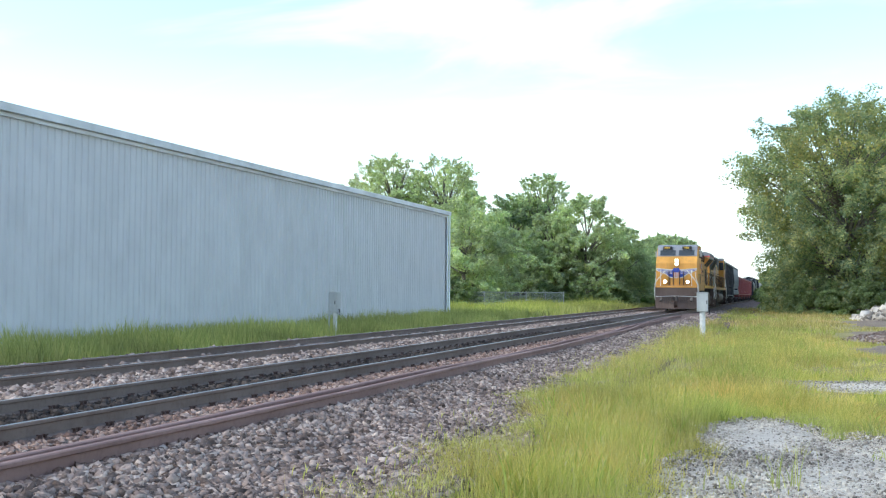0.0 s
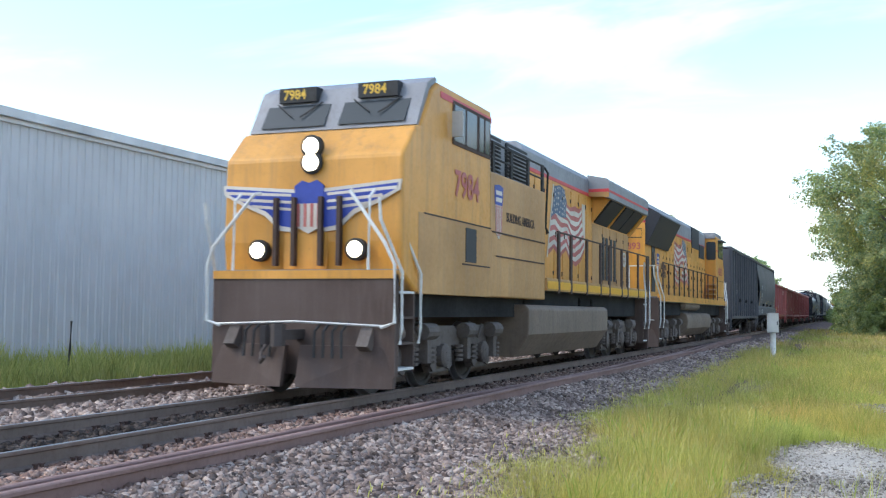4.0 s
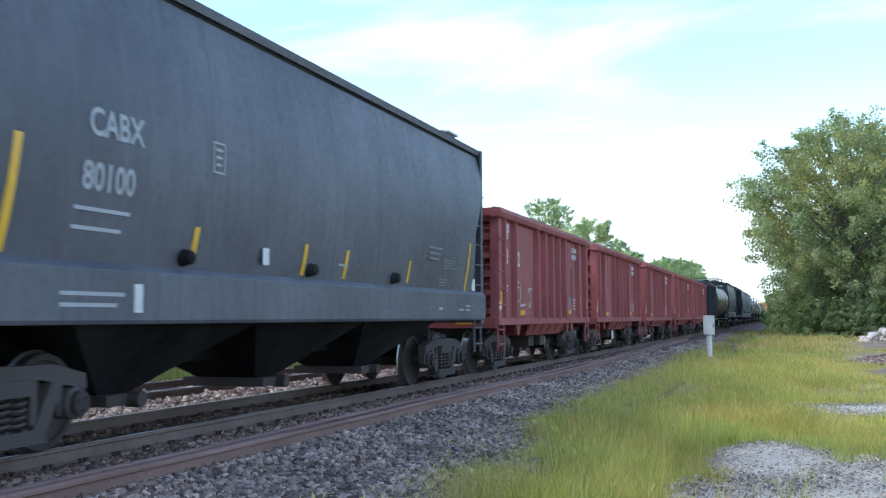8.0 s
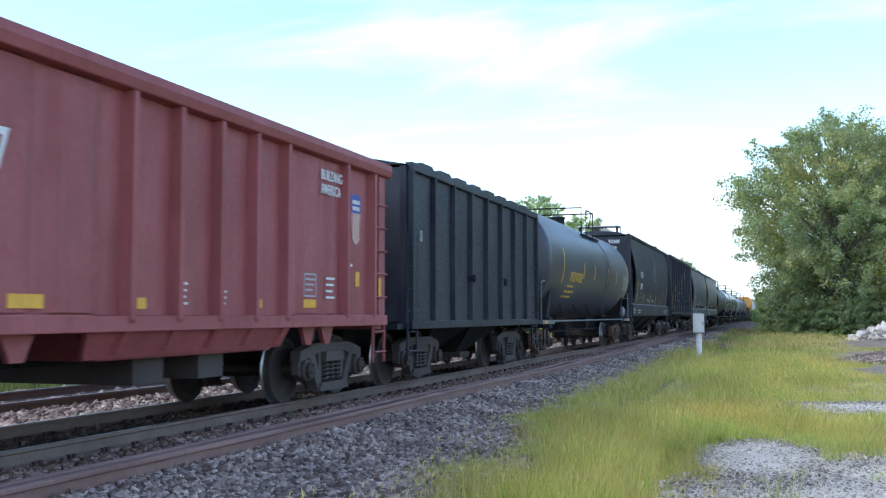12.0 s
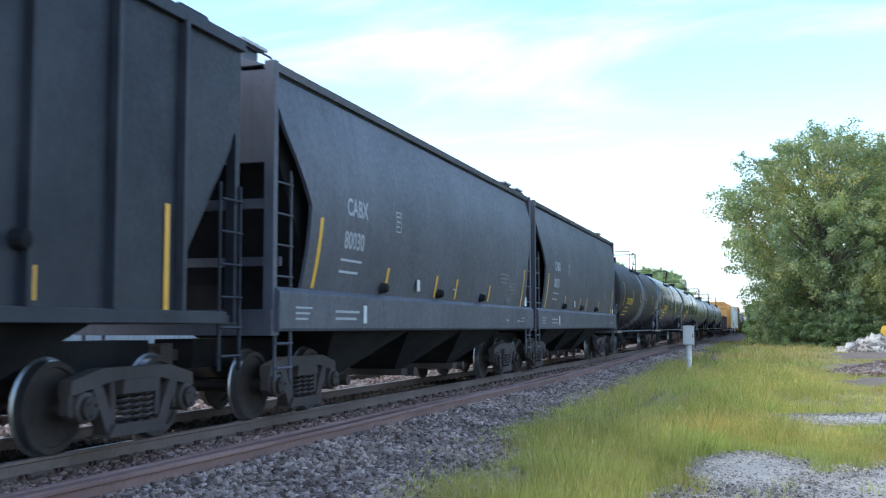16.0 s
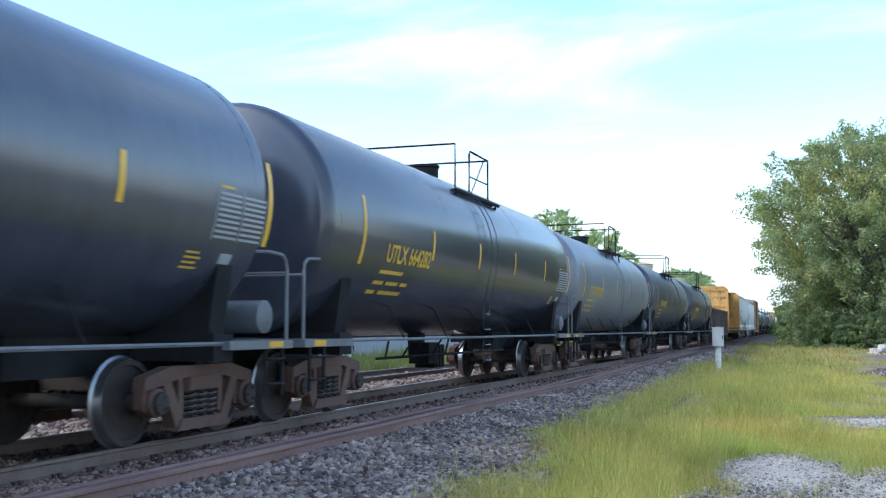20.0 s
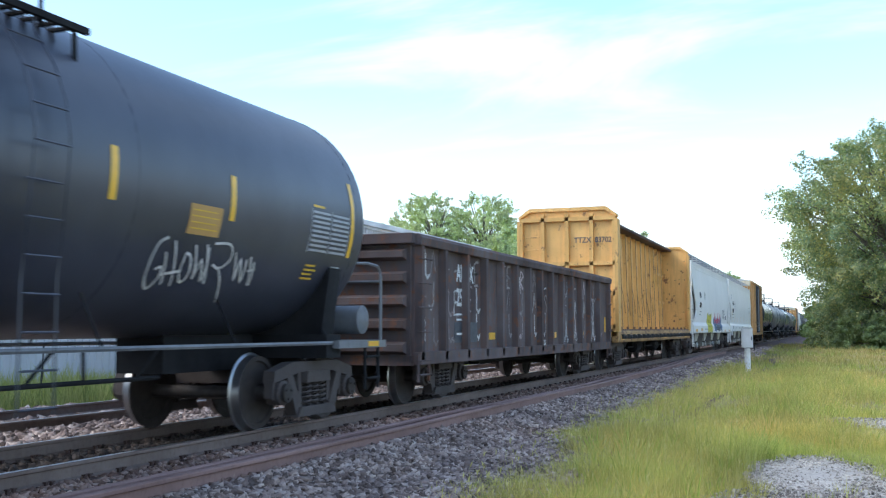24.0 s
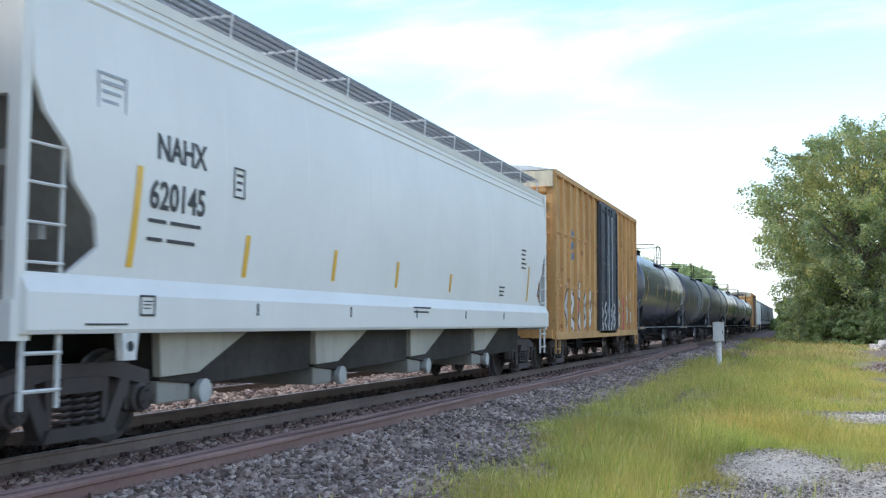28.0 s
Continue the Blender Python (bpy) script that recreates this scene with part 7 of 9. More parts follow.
    reflectors(car, [(-7.0, 1.55, 0.10, 0.55, 1.415), (-3.5, 1.10, 0.40, 0.13, 1.415), (1.17, 1.10, 0.46, 0.13, 1.415), (4.08, 1.13, 0.27, 0.11, 1.415), (6.95, 1.36, 0.16, 0.42, 1.415)])


# ---- centre-beam flat car ----
def centre_beam(y0, y1):
    car, h = new_car("centre_beam_car", "empty faded yellow centre-beam lumber car with rust stains", "flat car", y0, y1, 6.6)
    b = M["beam"]
    half = 8.33
    part("deck", Shape().box(-1.45, 1.45, -half, half, 1.02, 1.16), b, car)
    for sx in (1, -1):
        part("side_sill", Shape().prism([(sx * 1.32, 0.84), (sx * 1.50, 0.84), (sx * 1.52, 0.88), (sx * 1.52, 1.14), (sx * 1.50, 1.19), (sx * 1.32, 1.19)], "y", -half, half), M["beamsill"], car, bevel=0.008)
        for k in range(18):
            y = -half + 0.6 + (2 * half - 1.2) * k / 17
            part("strap_winch", Shape().box(sx * 1.52, sx * 1.60, y - 0.09, y + 0.09, 0.94, 1.08).lathe([(sx * 1.52, 0.05), (sx * 1.66, 0.05)], "x", (0, y, 1.0), 8), M["dark"], car)
    for d in (-1, 1):
        yb = d * (half - 0.13)
        pl = [(-1.50, 1.16), (1.50, 1.16), (1.50, 4.60), (1.15, 4.84), (-1.15, 4.84), (-1.50, 4.60)]
        bh = part("bulkhead", Shape().prism(pl, "y", yb - 0.06, yb + 0.06), b, car)
        fr = Shape()
        yo = d * (half + 0.06)
        for x in (-1.44, -0.75, 0.0, 0.75, 1.44):
            fr.box(x - 0.06, x + 0.06, min(yb, yo), max(yb, yo), 1.16, 4.50 if abs(x) > 1.2 else 4.70)
        for z in (1.3, 2.3, 3.2, 4.55):
            fr.box(-1.48, 1.48, min(yb, yo), max(yb, yo), z - 0.06, z + 0.06)
        part("bulkhead_frame", fr, b, bh)
        part("bulkhead_cap", Shape().prism([(-1.52, 4.58), (-1.16, 4.80), (1.16, 4.80), (1.52, 4.58), (1.52, 4.66), (1.18, 4.91), (-1.18, 4.91), (-1.52, 4.66)], "y", yb - 0.14, yb + 0.14), b, bh)
        for sx in (1, -1):
            part("bulkhead_flange", Shape().box(sx * 1.50 - 0.05, sx * 1.50 + 0.05, yb - 0.20, yb + 0.20, 1.16, 4.52), b, bh)
        for k in range(8):
            z = 1.35 + 0.38 * k
            g = Shape().tube([(-1.35, yo, z), (-1.35, yo + d * 0.06, z), (-0.85, yo + d * 0.06, z), (-0.85, yo, z)], 0.014, 5)
            part("grab_iron", g, b, bh)
    # web in bays: a tall oval opening in most of them
    posts = [-half + 0.28] + [-7.62 + 1.05 * k for k in range(14)] + [7.0, half - 0.28]
    n = len(posts) - 1
    for k in range(n):
        ya, yb = posts[k], posts[k + 1]
        cy, L = (ya + yb) / 2, yb - ya
        for sx in (1, -1):
            def X(z):
                return sx * (0.39 - 0.03 * (z - 1.16) / 3.5)
            outer = [(ya, 1.16), (cy, 1.16), (yb, 1.16), (yb, 2.0), (yb, 2.9), (yb, 3.9), (yb, 4.68), (cy, 4.68), (ya, 4.68), (ya, 3.9), (ya, 2.9), (ya, 2.0)]
            if 0 < k < n - 2:
                m = 24
                ov = [(cy + (0.305 if sx > 0 else 0.485) * math.cos(2 * math.pi * i / m), 2.97 + (0.89 if sx > 0 else 1.25) * math.sin(2 * math.pi * i / m)) for i in range(m)]
                rect = []
                for i in range(m):
                    a = 2 * math.pi * i / m
                    c, s_ = math.cos(a), math.sin(a)
                    q = min((L / 2) / max(abs(c), 1e-6), (1.76 if s_ > 0 else 1.76) / max(abs(s_), 1e-6))
                    rect.append((cy + c * q, 2.92 + s_ * q))
                s = Shape()
                inn = -0.03 * sx
                s.loft([[(X(z), y, z) for y, z in rect], [(X(z), y, z) for y, z in ov], [(X(z) + inn, y, z) for y, z in ov], [(X(z) + inn, y, z) for y, z in rect]], caps=False)
                part("web_panel", s, b, car)
                if sx > 0 and k == n - 3:
                    rim = [(cy + 0.325 * math.cos(2 * math.pi * i / 24), 2.97 + 0.92 * math.sin(2 * math.pi * i / 24)) for i in range(24)]
                    part("oval_plate", Shape().loft([[(X(z) - 0.01, y, z) for y, z in rim], [(X(z) + 0.012, y, z) for y, z in rim]]), M["brightplate"], car, "bright yellow plate over the oval opening")
                elif sx > 0:
                    lo, hi = 2.97 - 0.55 - 0.2 * (k % 2), 2.97 + 0.62
                    part("tie_down_cable", Shape().tube([(X(hi) - 0.10, cy - 0.34, hi + 0.3), (X(lo) + 0.03, cy + 0.34, lo), (X(1.3) + 0.10, cy + 0.62, 1.25)], 0.008, 4), M["beamrust"], car, "dark slack steel cable")
                    part("tie_down_cable", Shape().tube([(X(2.4) - 0.06, cy - 0.40, 2.25), (X(2.7) - 0.12, cy + 0.30, 2.95)], 0.007, 4), M["beamrust"], car, "dark slack steel cable")
            else:
                s = Shape().loft([[(X(1.16), ya, 1.16), (X(1.16), yb, 1.16), (X(1.16) - 0.03 * sx, yb, 1.16), (X(1.16) - 0.03 * sx, ya, 1.16)], [(X(4.68), ya, 4.68), (X(4.68), yb, 4.68), (X(4.68) - 0.03 * sx, yb, 4.68), (X(4.68) - 0.03 * sx, ya, 4.68)]])
                part("web_panel", s, b, car)
                for zr in (2.41, 3.61):
                    part("web_rib", Shape().box(min(X(zr), X(zr) + sx * 0.07), max(X(zr), X(zr) + sx * 0.07), ya, yb, zr - 0.05, zr + 0.05), b, car)
            part("web_post", Shape().loft([[(X(1.16), ya - 0.06, 1.16), (X(1.16) + sx * 0.14, ya - 0.03, 1.16), (X(1.16) + sx * 0.14, ya + 0.03, 1.16), (X(1.16), ya + 0.06, 1.16)], [(X(4.68), ya - 0.06, 4.68), (X(4.68) + sx * 0.10, ya - 0.03, 4.68), (X(4.68) + sx * 0.10, ya + 0.03, 4.68), (X(4.68), ya + 0.06, 4.68)]]), b, car)
            part("post_edge", Shape().loft([[(X(1.2) + sx * 0.136, ya - 0.022, 1.2), (X(1.2) + sx * 0.148, ya - 0.022, 1.2), (X(1.2) + sx * 0.148, ya + 0.022, 1.2), (X(1.2) + sx * 0.136, ya + 0.022, 1.2)], [(X(4.6) + sx * 0.098, ya - 0.022, 4.6), (X(4.6) + sx * 0.110, ya - 0.022, 4.6), (X(4.6) + sx * 0.110, ya + 0.022, 4.6), (X(4.6) + sx * 0.098, ya + 0.022, 4.6)]]), M["beamrust"], car, "rusty worn post edge")
    part("top_chord", Shape().prism([(-0.75, 4.70), (0.75, 4.70), (0.78, 4.76), (0.72, 4.82), (-0.72, 4.82), (-0.78, 4.76)], "y", -half + 0.2, half - 0.2), M["gon"], car)
    part("brake_rigging", Shape().tube([(0.9, -3.6, 0.62), (0.9, 3.6, 0.62)], 0.03).tube([(0.9, -2.6, 0.62), (0.9, -2.6, 0.95)], 0.03).tube([(0.9, 2.2, 0.62), (0.9, 2.2, 0.95)], 0.03).box(-0.5, 0.5, 0.2, 1.0, 0.5, 0.85), M["under"], car)
    part("deck_lip", Shape().box(1.40, 1.50, -half + 0.2, half - 0.2, 1.19, 1.235), M["beamrust"], car, "rust-brown deck edge")
    for k in range(15):
        y = -half + 0.75 + 1.12 * k
        part("stake_bracket", Shape().prism([(y - 0.07, 1.19), (y + 0.07, 1.19), (y + 0.05, 1.30), (y - 0.04, 1.31)], "x", 1.43, 1.49), M["beamrust"], car)
    for d in (-1, 1):
        part("brake_cylinder", Shape().lathe([(d * 2.0 - 0.5, 0.05), (d * 2.0 - 0.45, 0.20), (d * 2.0 + 0.35, 0.20), (d * 2.0 + 0.40, 0.05)], "y", (0.85, 0, 0.62), 14), M["under"], car)
        part("brake_rod", Shape().tube([(1.05, d * 0.6, 0.80), (1.05, d * 3.2, 0.80), (1.05, d * 3.3, 0.95)], 0.022, 5), M["under"], car)
        part("brake_hanger", Shape().tube([(1.05, d * 1.2, 0.45), (1.05, d * 1.2, 0.95)], 0.03, 5), M["under"], car)
    rr = random.Random(12)
    for k in range(14):
        a, z = rr.uniform(0.55, 1.35), rr.uniform(1.5, 4.4)
        w, hh = rr.uniform(0.012, 0.05), rr.uniform(0.012, 0.07)
        part("rust_fleck", Shape().prism([(a - w, z), (a - w * 0.3, z + hh), (a + w, z + hh * 0.7), (a + w * 0.6, z - hh * 0.5), (a - w * 0.5, z - hh * 0.4)], "y", half - 0.197, half - 0.191), M["beamrust"], car)
    underbelly(car, half, 0.82)
    writing("end_lettering", "TTZX  83702", 0.16, M["doordark"], car, (0.25, -half - 0.13, 3.82), FACE_Y, 0.9)
    writing("car_lettering", "TRAILER TRAIN", 0.15, M["white"], car, (1.525, 4.0, 0.93), FACE_X, 0.9)
    small_print(car, [(-6.5 + 1.05 * k, 0.92, 0.35, 0.16, 1.523, 2) for k in range(6)], M["greytext"])
    reflectors(car, [(-7.6, 0.98, 0.5, 0.14, 1.523), (0.9, 0.98, 0.5, 0.14, 1.523), (6.9, 0.98, 0.5, 0.14, 1.523)])
    small_print(car, [(5.6, 3.6, 0.45, 0.3, 0.42, 4), (3.6, 1.6, 0.5, 0.4, 0.47, 5)], M["gon"])


# ---- boxcar ----
def boxcar(y0, y1, label, door=True, sprayed=True):
    car, h = new_car("boxcar", label, "boxcar", y0, y1, 5.2)
    half, top, bot = 6.95, 5.14, 0.92
    p = M["boxpaint"]
    part("body_core", Shape().box(-1.40, 1.40, -half + 0.05, half - 0.05, bot, top), p, car)
    for sx in (1, -1):
        for k in range(17):
            y = -half + 0.06 + (2 * half - 0.12) * k / 16
            if door and -0.9 < y < 2.25:
                continue
            part("side_post", Shape().prism([(sx * 1.40, y - 0.07), (sx * 1.49, y - 0.045), (sx * 1.49, y + 0.045), (sx * 1.40, y + 0.07)], "z", bot, top - 0.05), p, car)
        for z in (2.2, 3.6):
            part("side_rail", Shape().box(sx * 1.40, sx * 1.44, -half, -0.9, z - 0.03, z + 0.03) if sx > 0 else Shape().box(-1.44, -1.40, -half, -0.9, z - 0.03, z + 0.03), p, car)
        part("top_chord", Shape().box(sx * 1.44 - 0.06, sx * 1.44 + 0.06, -half, half, top - 0.10, top + 0.04), p, car, bevel=0.01)
        part("side_sill", Shape().box(sx * 1.44 - 0.06, sx * 1.44 + 0.06, -half, half, bot - 0.14, bot + 0.06), p, car, bevel=0.01)
        for d in (-1, 1):
            yy = sorted((d * (half - 0.02), d * (half - 0.45)))
            ladder("side_ladder", car, p, sx * 1.47, yy[0], yy[1], bot + 0.1, bot + 1.6, 4)
            ladder("step_stirrup", car, p, sx * 1.47, yy[0], yy[1], 0.42, bot, 2, 0.018)
    if door:
        dr = part("plug_door", Shape().box(1.42, 1.50, -0.86, 2.22, bot - 0.02, top - 0.08), M["doordark"], car, "dark blue plug door")
        fr = Shape()
        for y in (-0.80, 0.15, 0.75, 1.2, 2.15):
            fr.box(1.50, 1.55, y - 0.04, y + 0.04, bot + 0.1, top - 0.2)
        for z in (1.3, 2.2, 3.1, 4.0, 4.8):
            fr.box(1.50, 1.53, -0.8, 2.15, z - 0.03, z + 0.03)
        part("door_frame", fr, M["doordark"], dr)
        part("door_rods", Shape().tube([(1.56, 0.4, 1.1), (1.56, 0.4, 4.7)], 0.025).tube([(1.56, 1.0, 1.1), (1.56, 1.0, 4.7)], 0.025), M["greytext"], dr)
        bars(dr, 0.22, 2.9, 0.45, 0.5, 1.535, 4, M["greytext"])
    for d in (-1, 1):
        part("end_sheet", Shape().box(-1.42, 1.42, min(d * half, d * (half - 0.06)), max(d * half, d * (half - 0.06)), bot, top), p, car)
        for k in range(9):
            z = bot + 0.25 + 0.42 * k
            part("end_rib", Shape().prism([(d * half, z), (d * (half + 0.09), z + 0.07), (d * (half + 0.09), z + 0.22), (d * half, z + 0.29)], "x", -1.25, 1.25), p, car)
        part("end_top_band", Shape().box(-1.42, 1.42, min(d * (half + 0.10), d * half), max(d * (half + 0.10), d * half), top - 0.42, top), M["boxcream"], car, "cream band")
        part("end_sill", Shape().box(-1.4, 1.4, d * half - 0.1, d * half + 0.18, bot - 0.1, bot + 0.12), p, car)
        s = Shape()
        for k in range(10):
            z = bot + 0.2 + 0.4 * k
            s.tube([(0.9, d * (half + 0.02), z), (0.9, d * (half + 0.14), z), (1.32, d * (half + 0.14), z), (1.32, d * (half + 0.02), z)], 0.014, 5)
        part("end_ladder", s, p, car)
    part("roof", Shape().prism([(-1.48, top + 0.03), (-0.7, top + 0.16), (0, top + 0.20), (0.7, top + 0.16), (1.48, top + 0.03)], "y", -half - 0.04, half + 0.04), M["galv"], car)
    part("underframe_rigging", Shape().box(-0.9, 0.9, -1.6, -0.8, 0.45, 0.85).tube([(0.8, -3.4, 0.6), (0.8, 3.4, 0.6)], 0.03), M["under"], car)
    underbelly(car, half)
    part("stencil_bar", Shape().box(-1.3, -0.3, -half - 0.106, -half - 0.100, top - 0.32, top - 0.18), M["doordark"], car)
    part("stencil_bar", Shape().box(-0.15, 0.55, -half - 0.106, -half - 0.100, top - 0.32, top - 0.18), M["doordark"], car)
    if sprayed:
        rr = random.Random(77)
        for k in range(13):
            y = -5.6 + 0.62 * k if k < 7 else 2.45 + 0.70 * (k - 7)
            hh = rr.uniform(0.9, 1.35)
            pts = [(y + 0.30 + 0.24 * math.sin(a * 1.4 + k), 1.02 + hh * i / 11 + 0.06 * math.sin(3 * a)) for i, a in enumerate(0.6 * i for i in range(12))]
            ribbon("sprayed_shadow", car, pts, 0.17, 1.405 + 0.0002 * k, M["gon"])
            ribbon("sprayed_letter", car, pts, 0.115, 1.409 + 0.0002 * k, M["spray_r" if k in (2, 9) else "white" if k % 2 else "spray_w"])
        for k in range(5):
            pts = [(-0.65 + 0.55 * k + 0.16 * math.sin(a * 1.9 + k), 1.0 + 0.13 * a) for a in [0.6 * i for i in range(12)]]
            ribbon("sprayed_letter", car, pts, 0.06, 1.536, M["spray_w"])
        for z in (3.55, 3.25, 2.95):
            part("dark_smudge", Shape().prism([(-4.7, z), (-4.35, z + 0.05), (-4.3, z + 0.2), (-4.62, z + 0.24)], "x", 1.402, 1.406), M["spray_b"], car)
    return car
# ---- locomotives ----
def loco_frame_mesh():
    s = Shape()
    x0, x1 = 0.98, 1.16
    s.prism([(-2.76, 0.72), (-2.59, 0.98), (-1.25, 0.98), (-1.0, 0.86), (-0.75, 0.86), (-0.5, 0.98), (0.5, 0.98), (0.75, 0.86), (1.0, 0.86), (1.25, 0.98), (2.59, 0.98), (2.76, 0.72), (2.64, 0.66), (1.3, 0.66), (1.1, 0.60), (0.65, 0.60), (0.45, 0.66), (-0.45, 0.66), (-0.65, 0.60), (-1.1, 0.60), (-1.3, 0.66), (-2.64, 0.66)], "x", x0, x1)
    for c in (-1.88, 0, 1.88):
        for d in (-1, 1):
            s.prism([(c + d * 0.24, 0.70), (c + d * 0.42, 0.70), (c + d * 0.46, 0.34), (c + d * 0.36, 0.26), (c + d * 0.24, 0.30)], "x", x0 + 0.01, x1 - 0.01)
        s.prism([(c - 0.46, 0.36), (c + 0.46, 0.36), (c + 0.40, 0.24), (c - 0.40, 0.24)], "x", x0 + 0.03, x1 - 0.05)
        s.lathe([(1.0, 0.19), (1.22, 0.19), (1.25, 0.14), (1.27, 0.05)], "x", (0, c, LOCO_R), 16)
        for d in (-1, 1):
            for k in range(4):
                s.lathe([(0.40 + 0.075 * k, 0.075), (0.44 + 0.075 * k, 0.075)], "z", (1.22, c + d * 0.58, 0), 10)
    for c in (-2.2, -0.87, 0.87, 2.2):
        s.lathe([(c - 0.22, 0.13), (c + 0.22, 0.13)], "y", (1.26, 0, 0.90), 12)
        s.box(1.1, 1.3, c - 0.08, c + 0.08, 0.42, 0.80)
    for c in (-1.3, 1.3):
        s.tube([(1.24, c - 0.3, 1.05), (1.30, c, 0.78), (1.24, c + 0.35, 1.0)], 0.02, 5)
    me = s.mesh("truck_frame")
    me.materials.append(M["locotruck"])
    return me


ME_LOCO_FRAME = loco_frame_mesh()


def loco_truck(car, y):
    t = part("truck", Shape().box(-0.95, 0.95, -1.2, -0.6, 0.55, 0.95).box(-0.95, 0.95, 0.6, 1.2, 0.55, 0.95).box(-0.6, 0.6, -2.4, 2.4, 0.45, 0.8), M["under"], car, at=pose(0, y, 0))
    for m in (Matrix(), MIRROR):
        part("truck_frame", ME_LOCO_FRAME, None, t, at=m)
    for d in (-1.88, 0, 1.88):
        w = part("wheelset", ME_LOCO_WHEEL, None, t, at=pose(0, d, LOCO_R))
        WHEELS.append((w, d, LOCO_R))


def flag(car, top, bottom, x, canton_left, canton, edge, worn=0):
    """A waving striped flag painted on the hood between two wavy edges, each a line of (y, z) points."""
    rr = random.Random(int(top[0][1] * 100))

    def on(line, u):
        k = u * (len(line) - 1)
        i = min(int(k), len(line) - 2)
        f = k - i
        f = f * f * (3 - 2 * f) * 0.5 + f * 0.5
        return line[i][0] + (line[i + 1][0] - line[i][0]) * f, line[i][1] + (line[i + 1][1] - line[i][1]) * f

    def at(u, v, lift=0.0):
        a, b = on(top, u), on(bottom, u)
        ripple = 0.05 * math.sin(u * 14 + v * 3) * math.sin(math.pi * v)
        return (x + lift, a[0] + (b[0] - a[0]) * v + 0.04 * math.sin(v * 7 + u * 9), a[1] + (b[1] - a[1]) * v + ripple)
    f = None
    for k in range(13):
        e0, e1 = (0.0, 1 - 0.03 * rr.random()) if canton_left else (0.03 * rr.random(), 1.0)
        r = [[at(e0 + (e1 - e0) * i / 30, (k + j) / 13) for j in (0, 1)] for i in range(31)]
        s = Shape().loft([[a for a, b in r], [b for a, b in r]], closed=False, caps=False)
        ob = part("flag_stripe" if f else "flag_decal", s, M["decalred" if k % 2 == 0 else "decalwhite"], f or car, "" if f else "waving striped flag painted on the hood")
        f = f or ob

    def inner(i, j, lift):
        q = i
        u = canton * q if canton_left else 1 - canton * q
        return at(u, edge[0] * j + (edge[1] - edge[0]) * j * q, lift)
    s = Shape().loft([[inner(i / 10, j / 6, 0.003) for i in range(11)] for j in range(7)], closed=False, caps=False)
    part("flag_canton", s, M["decalblue"], f)
    for j in range(5):
        for i in range(6):
            p = inner((i + 0.55 + 0.3 * (j % 2)) / 6.6, (j + 0.6) / 5.3, 0.006)
            q = []
            for k in range(10):
                a, rad = math.pi / 2 + math.pi * k / 5, 0.048 if k % 2 == 0 else 0.020
                q.append((p[0], p[1] + rad * math.cos(a), p[2] + rad * math.sin(a)))
            part("flag_star", Shape().add(q, [tuple(range(10))]), M["decalwhite"], f)
    # paint peeled away to the yellow below
    for k in range(worn):
        u, v = 0.10 + 0.6 * rr.random(), 0.5 + 0.45 * rr.random()
        p = at(u, v, 0.009)
        ry, rz = 0.05 + 0.10 * rr.random(), 0.06 + 0.16 * rr.random()
        q = [(p[0], p[1] + ry * math.cos(a) * (1 + 0.35 * math.sin(3 * a + k)), p[2] + rz * math.sin(a) * (1 + 0.3 * math.sin(5 * a))) for a in [2 * math.pi * i / 16 for i in range(16)]]
        part("peeled_patch", Shape().add(q, [tuple(range(16))]), M["yellow"], f)
    return f


def hood_doors(car, mat, x, ys, z0, z1, latch=True):
    for a, b in zip(ys[:-1], ys[1:]):
        d = part("hood_door", Shape().box(x, x + 0.016, a + 0.025, b - 0.025, z0, z1), mat, car, bevel=0.005)
        for z in (z0 + 0.25, z1 - 0.25):
            part("door_hinge", Shape().box(x + 0.016, x + 0.035, b - 0.10, b - 0.06, z - 0.05, z + 0.05), M["brownpost"], d)
        if latch:
            part("door_latch", Shape().box(x + 0.016, x + 0.04, a + 0.07, a + 0.12, (z0 + z1) / 2 - 0.06, (z0 + z1) / 2 + 0.06), M["brownpost"], d)


def deck_rail(car, mat, x, ys, z0, ztop, name="handrail", w=0.06):
    hr = part(name, Shape().tube([(x, ys[0], ztop), (x, ys[-1], ztop)], 0.02, 6), mat, car)
    for y in ys:
        part("stanchion", Shape().box(x - 0.02, x + 0.02, y - w, y + w, z0, ztop + 0.02), mat, hr)


def steps(car, yc, d, mat, z_top=1.75):
    """Corner steps at one end: side plates, treads and white-edged grab rails."""
    for sx in (1, -1):
        st = part("end_steps", Shape().box(sx * 1.20 - 0.25, sx * 1.20 + 0.25, yc - 0.30, yc - 0.26, 0.35, z_top).box(sx * 1.20 - 0.25, sx * 1.20 + 0.25, yc + 0.26, yc + 0.30, 0.35, z_top), mat, car)
        for k in range(4):
            z = 0.38 + 0.36 * k
            part("step_tread", Shape().box(sx * 1.22 - 0.24, sx * 1.22 + 0.24, yc - 0.26, yc + 0.26, z, z + 0.035), M["whiteiron"] if k % 3 == 0 else mat, st)
        for yy in (yc - 0.33, yc + 0.33):
            part("step_grab_rail", Shape().tube([(sx * 1.50, yy, 0.75), (sx * 1.53, yy, 0.95), (sx * 1.53, yy, 1.75), (sx * 1.40, yy + d * 0.45, 2.45), (sx * 1.40, yy + d * 0.5, 2.75)], 0.024, 6), M["whiteiron"], st, "white grab rail")


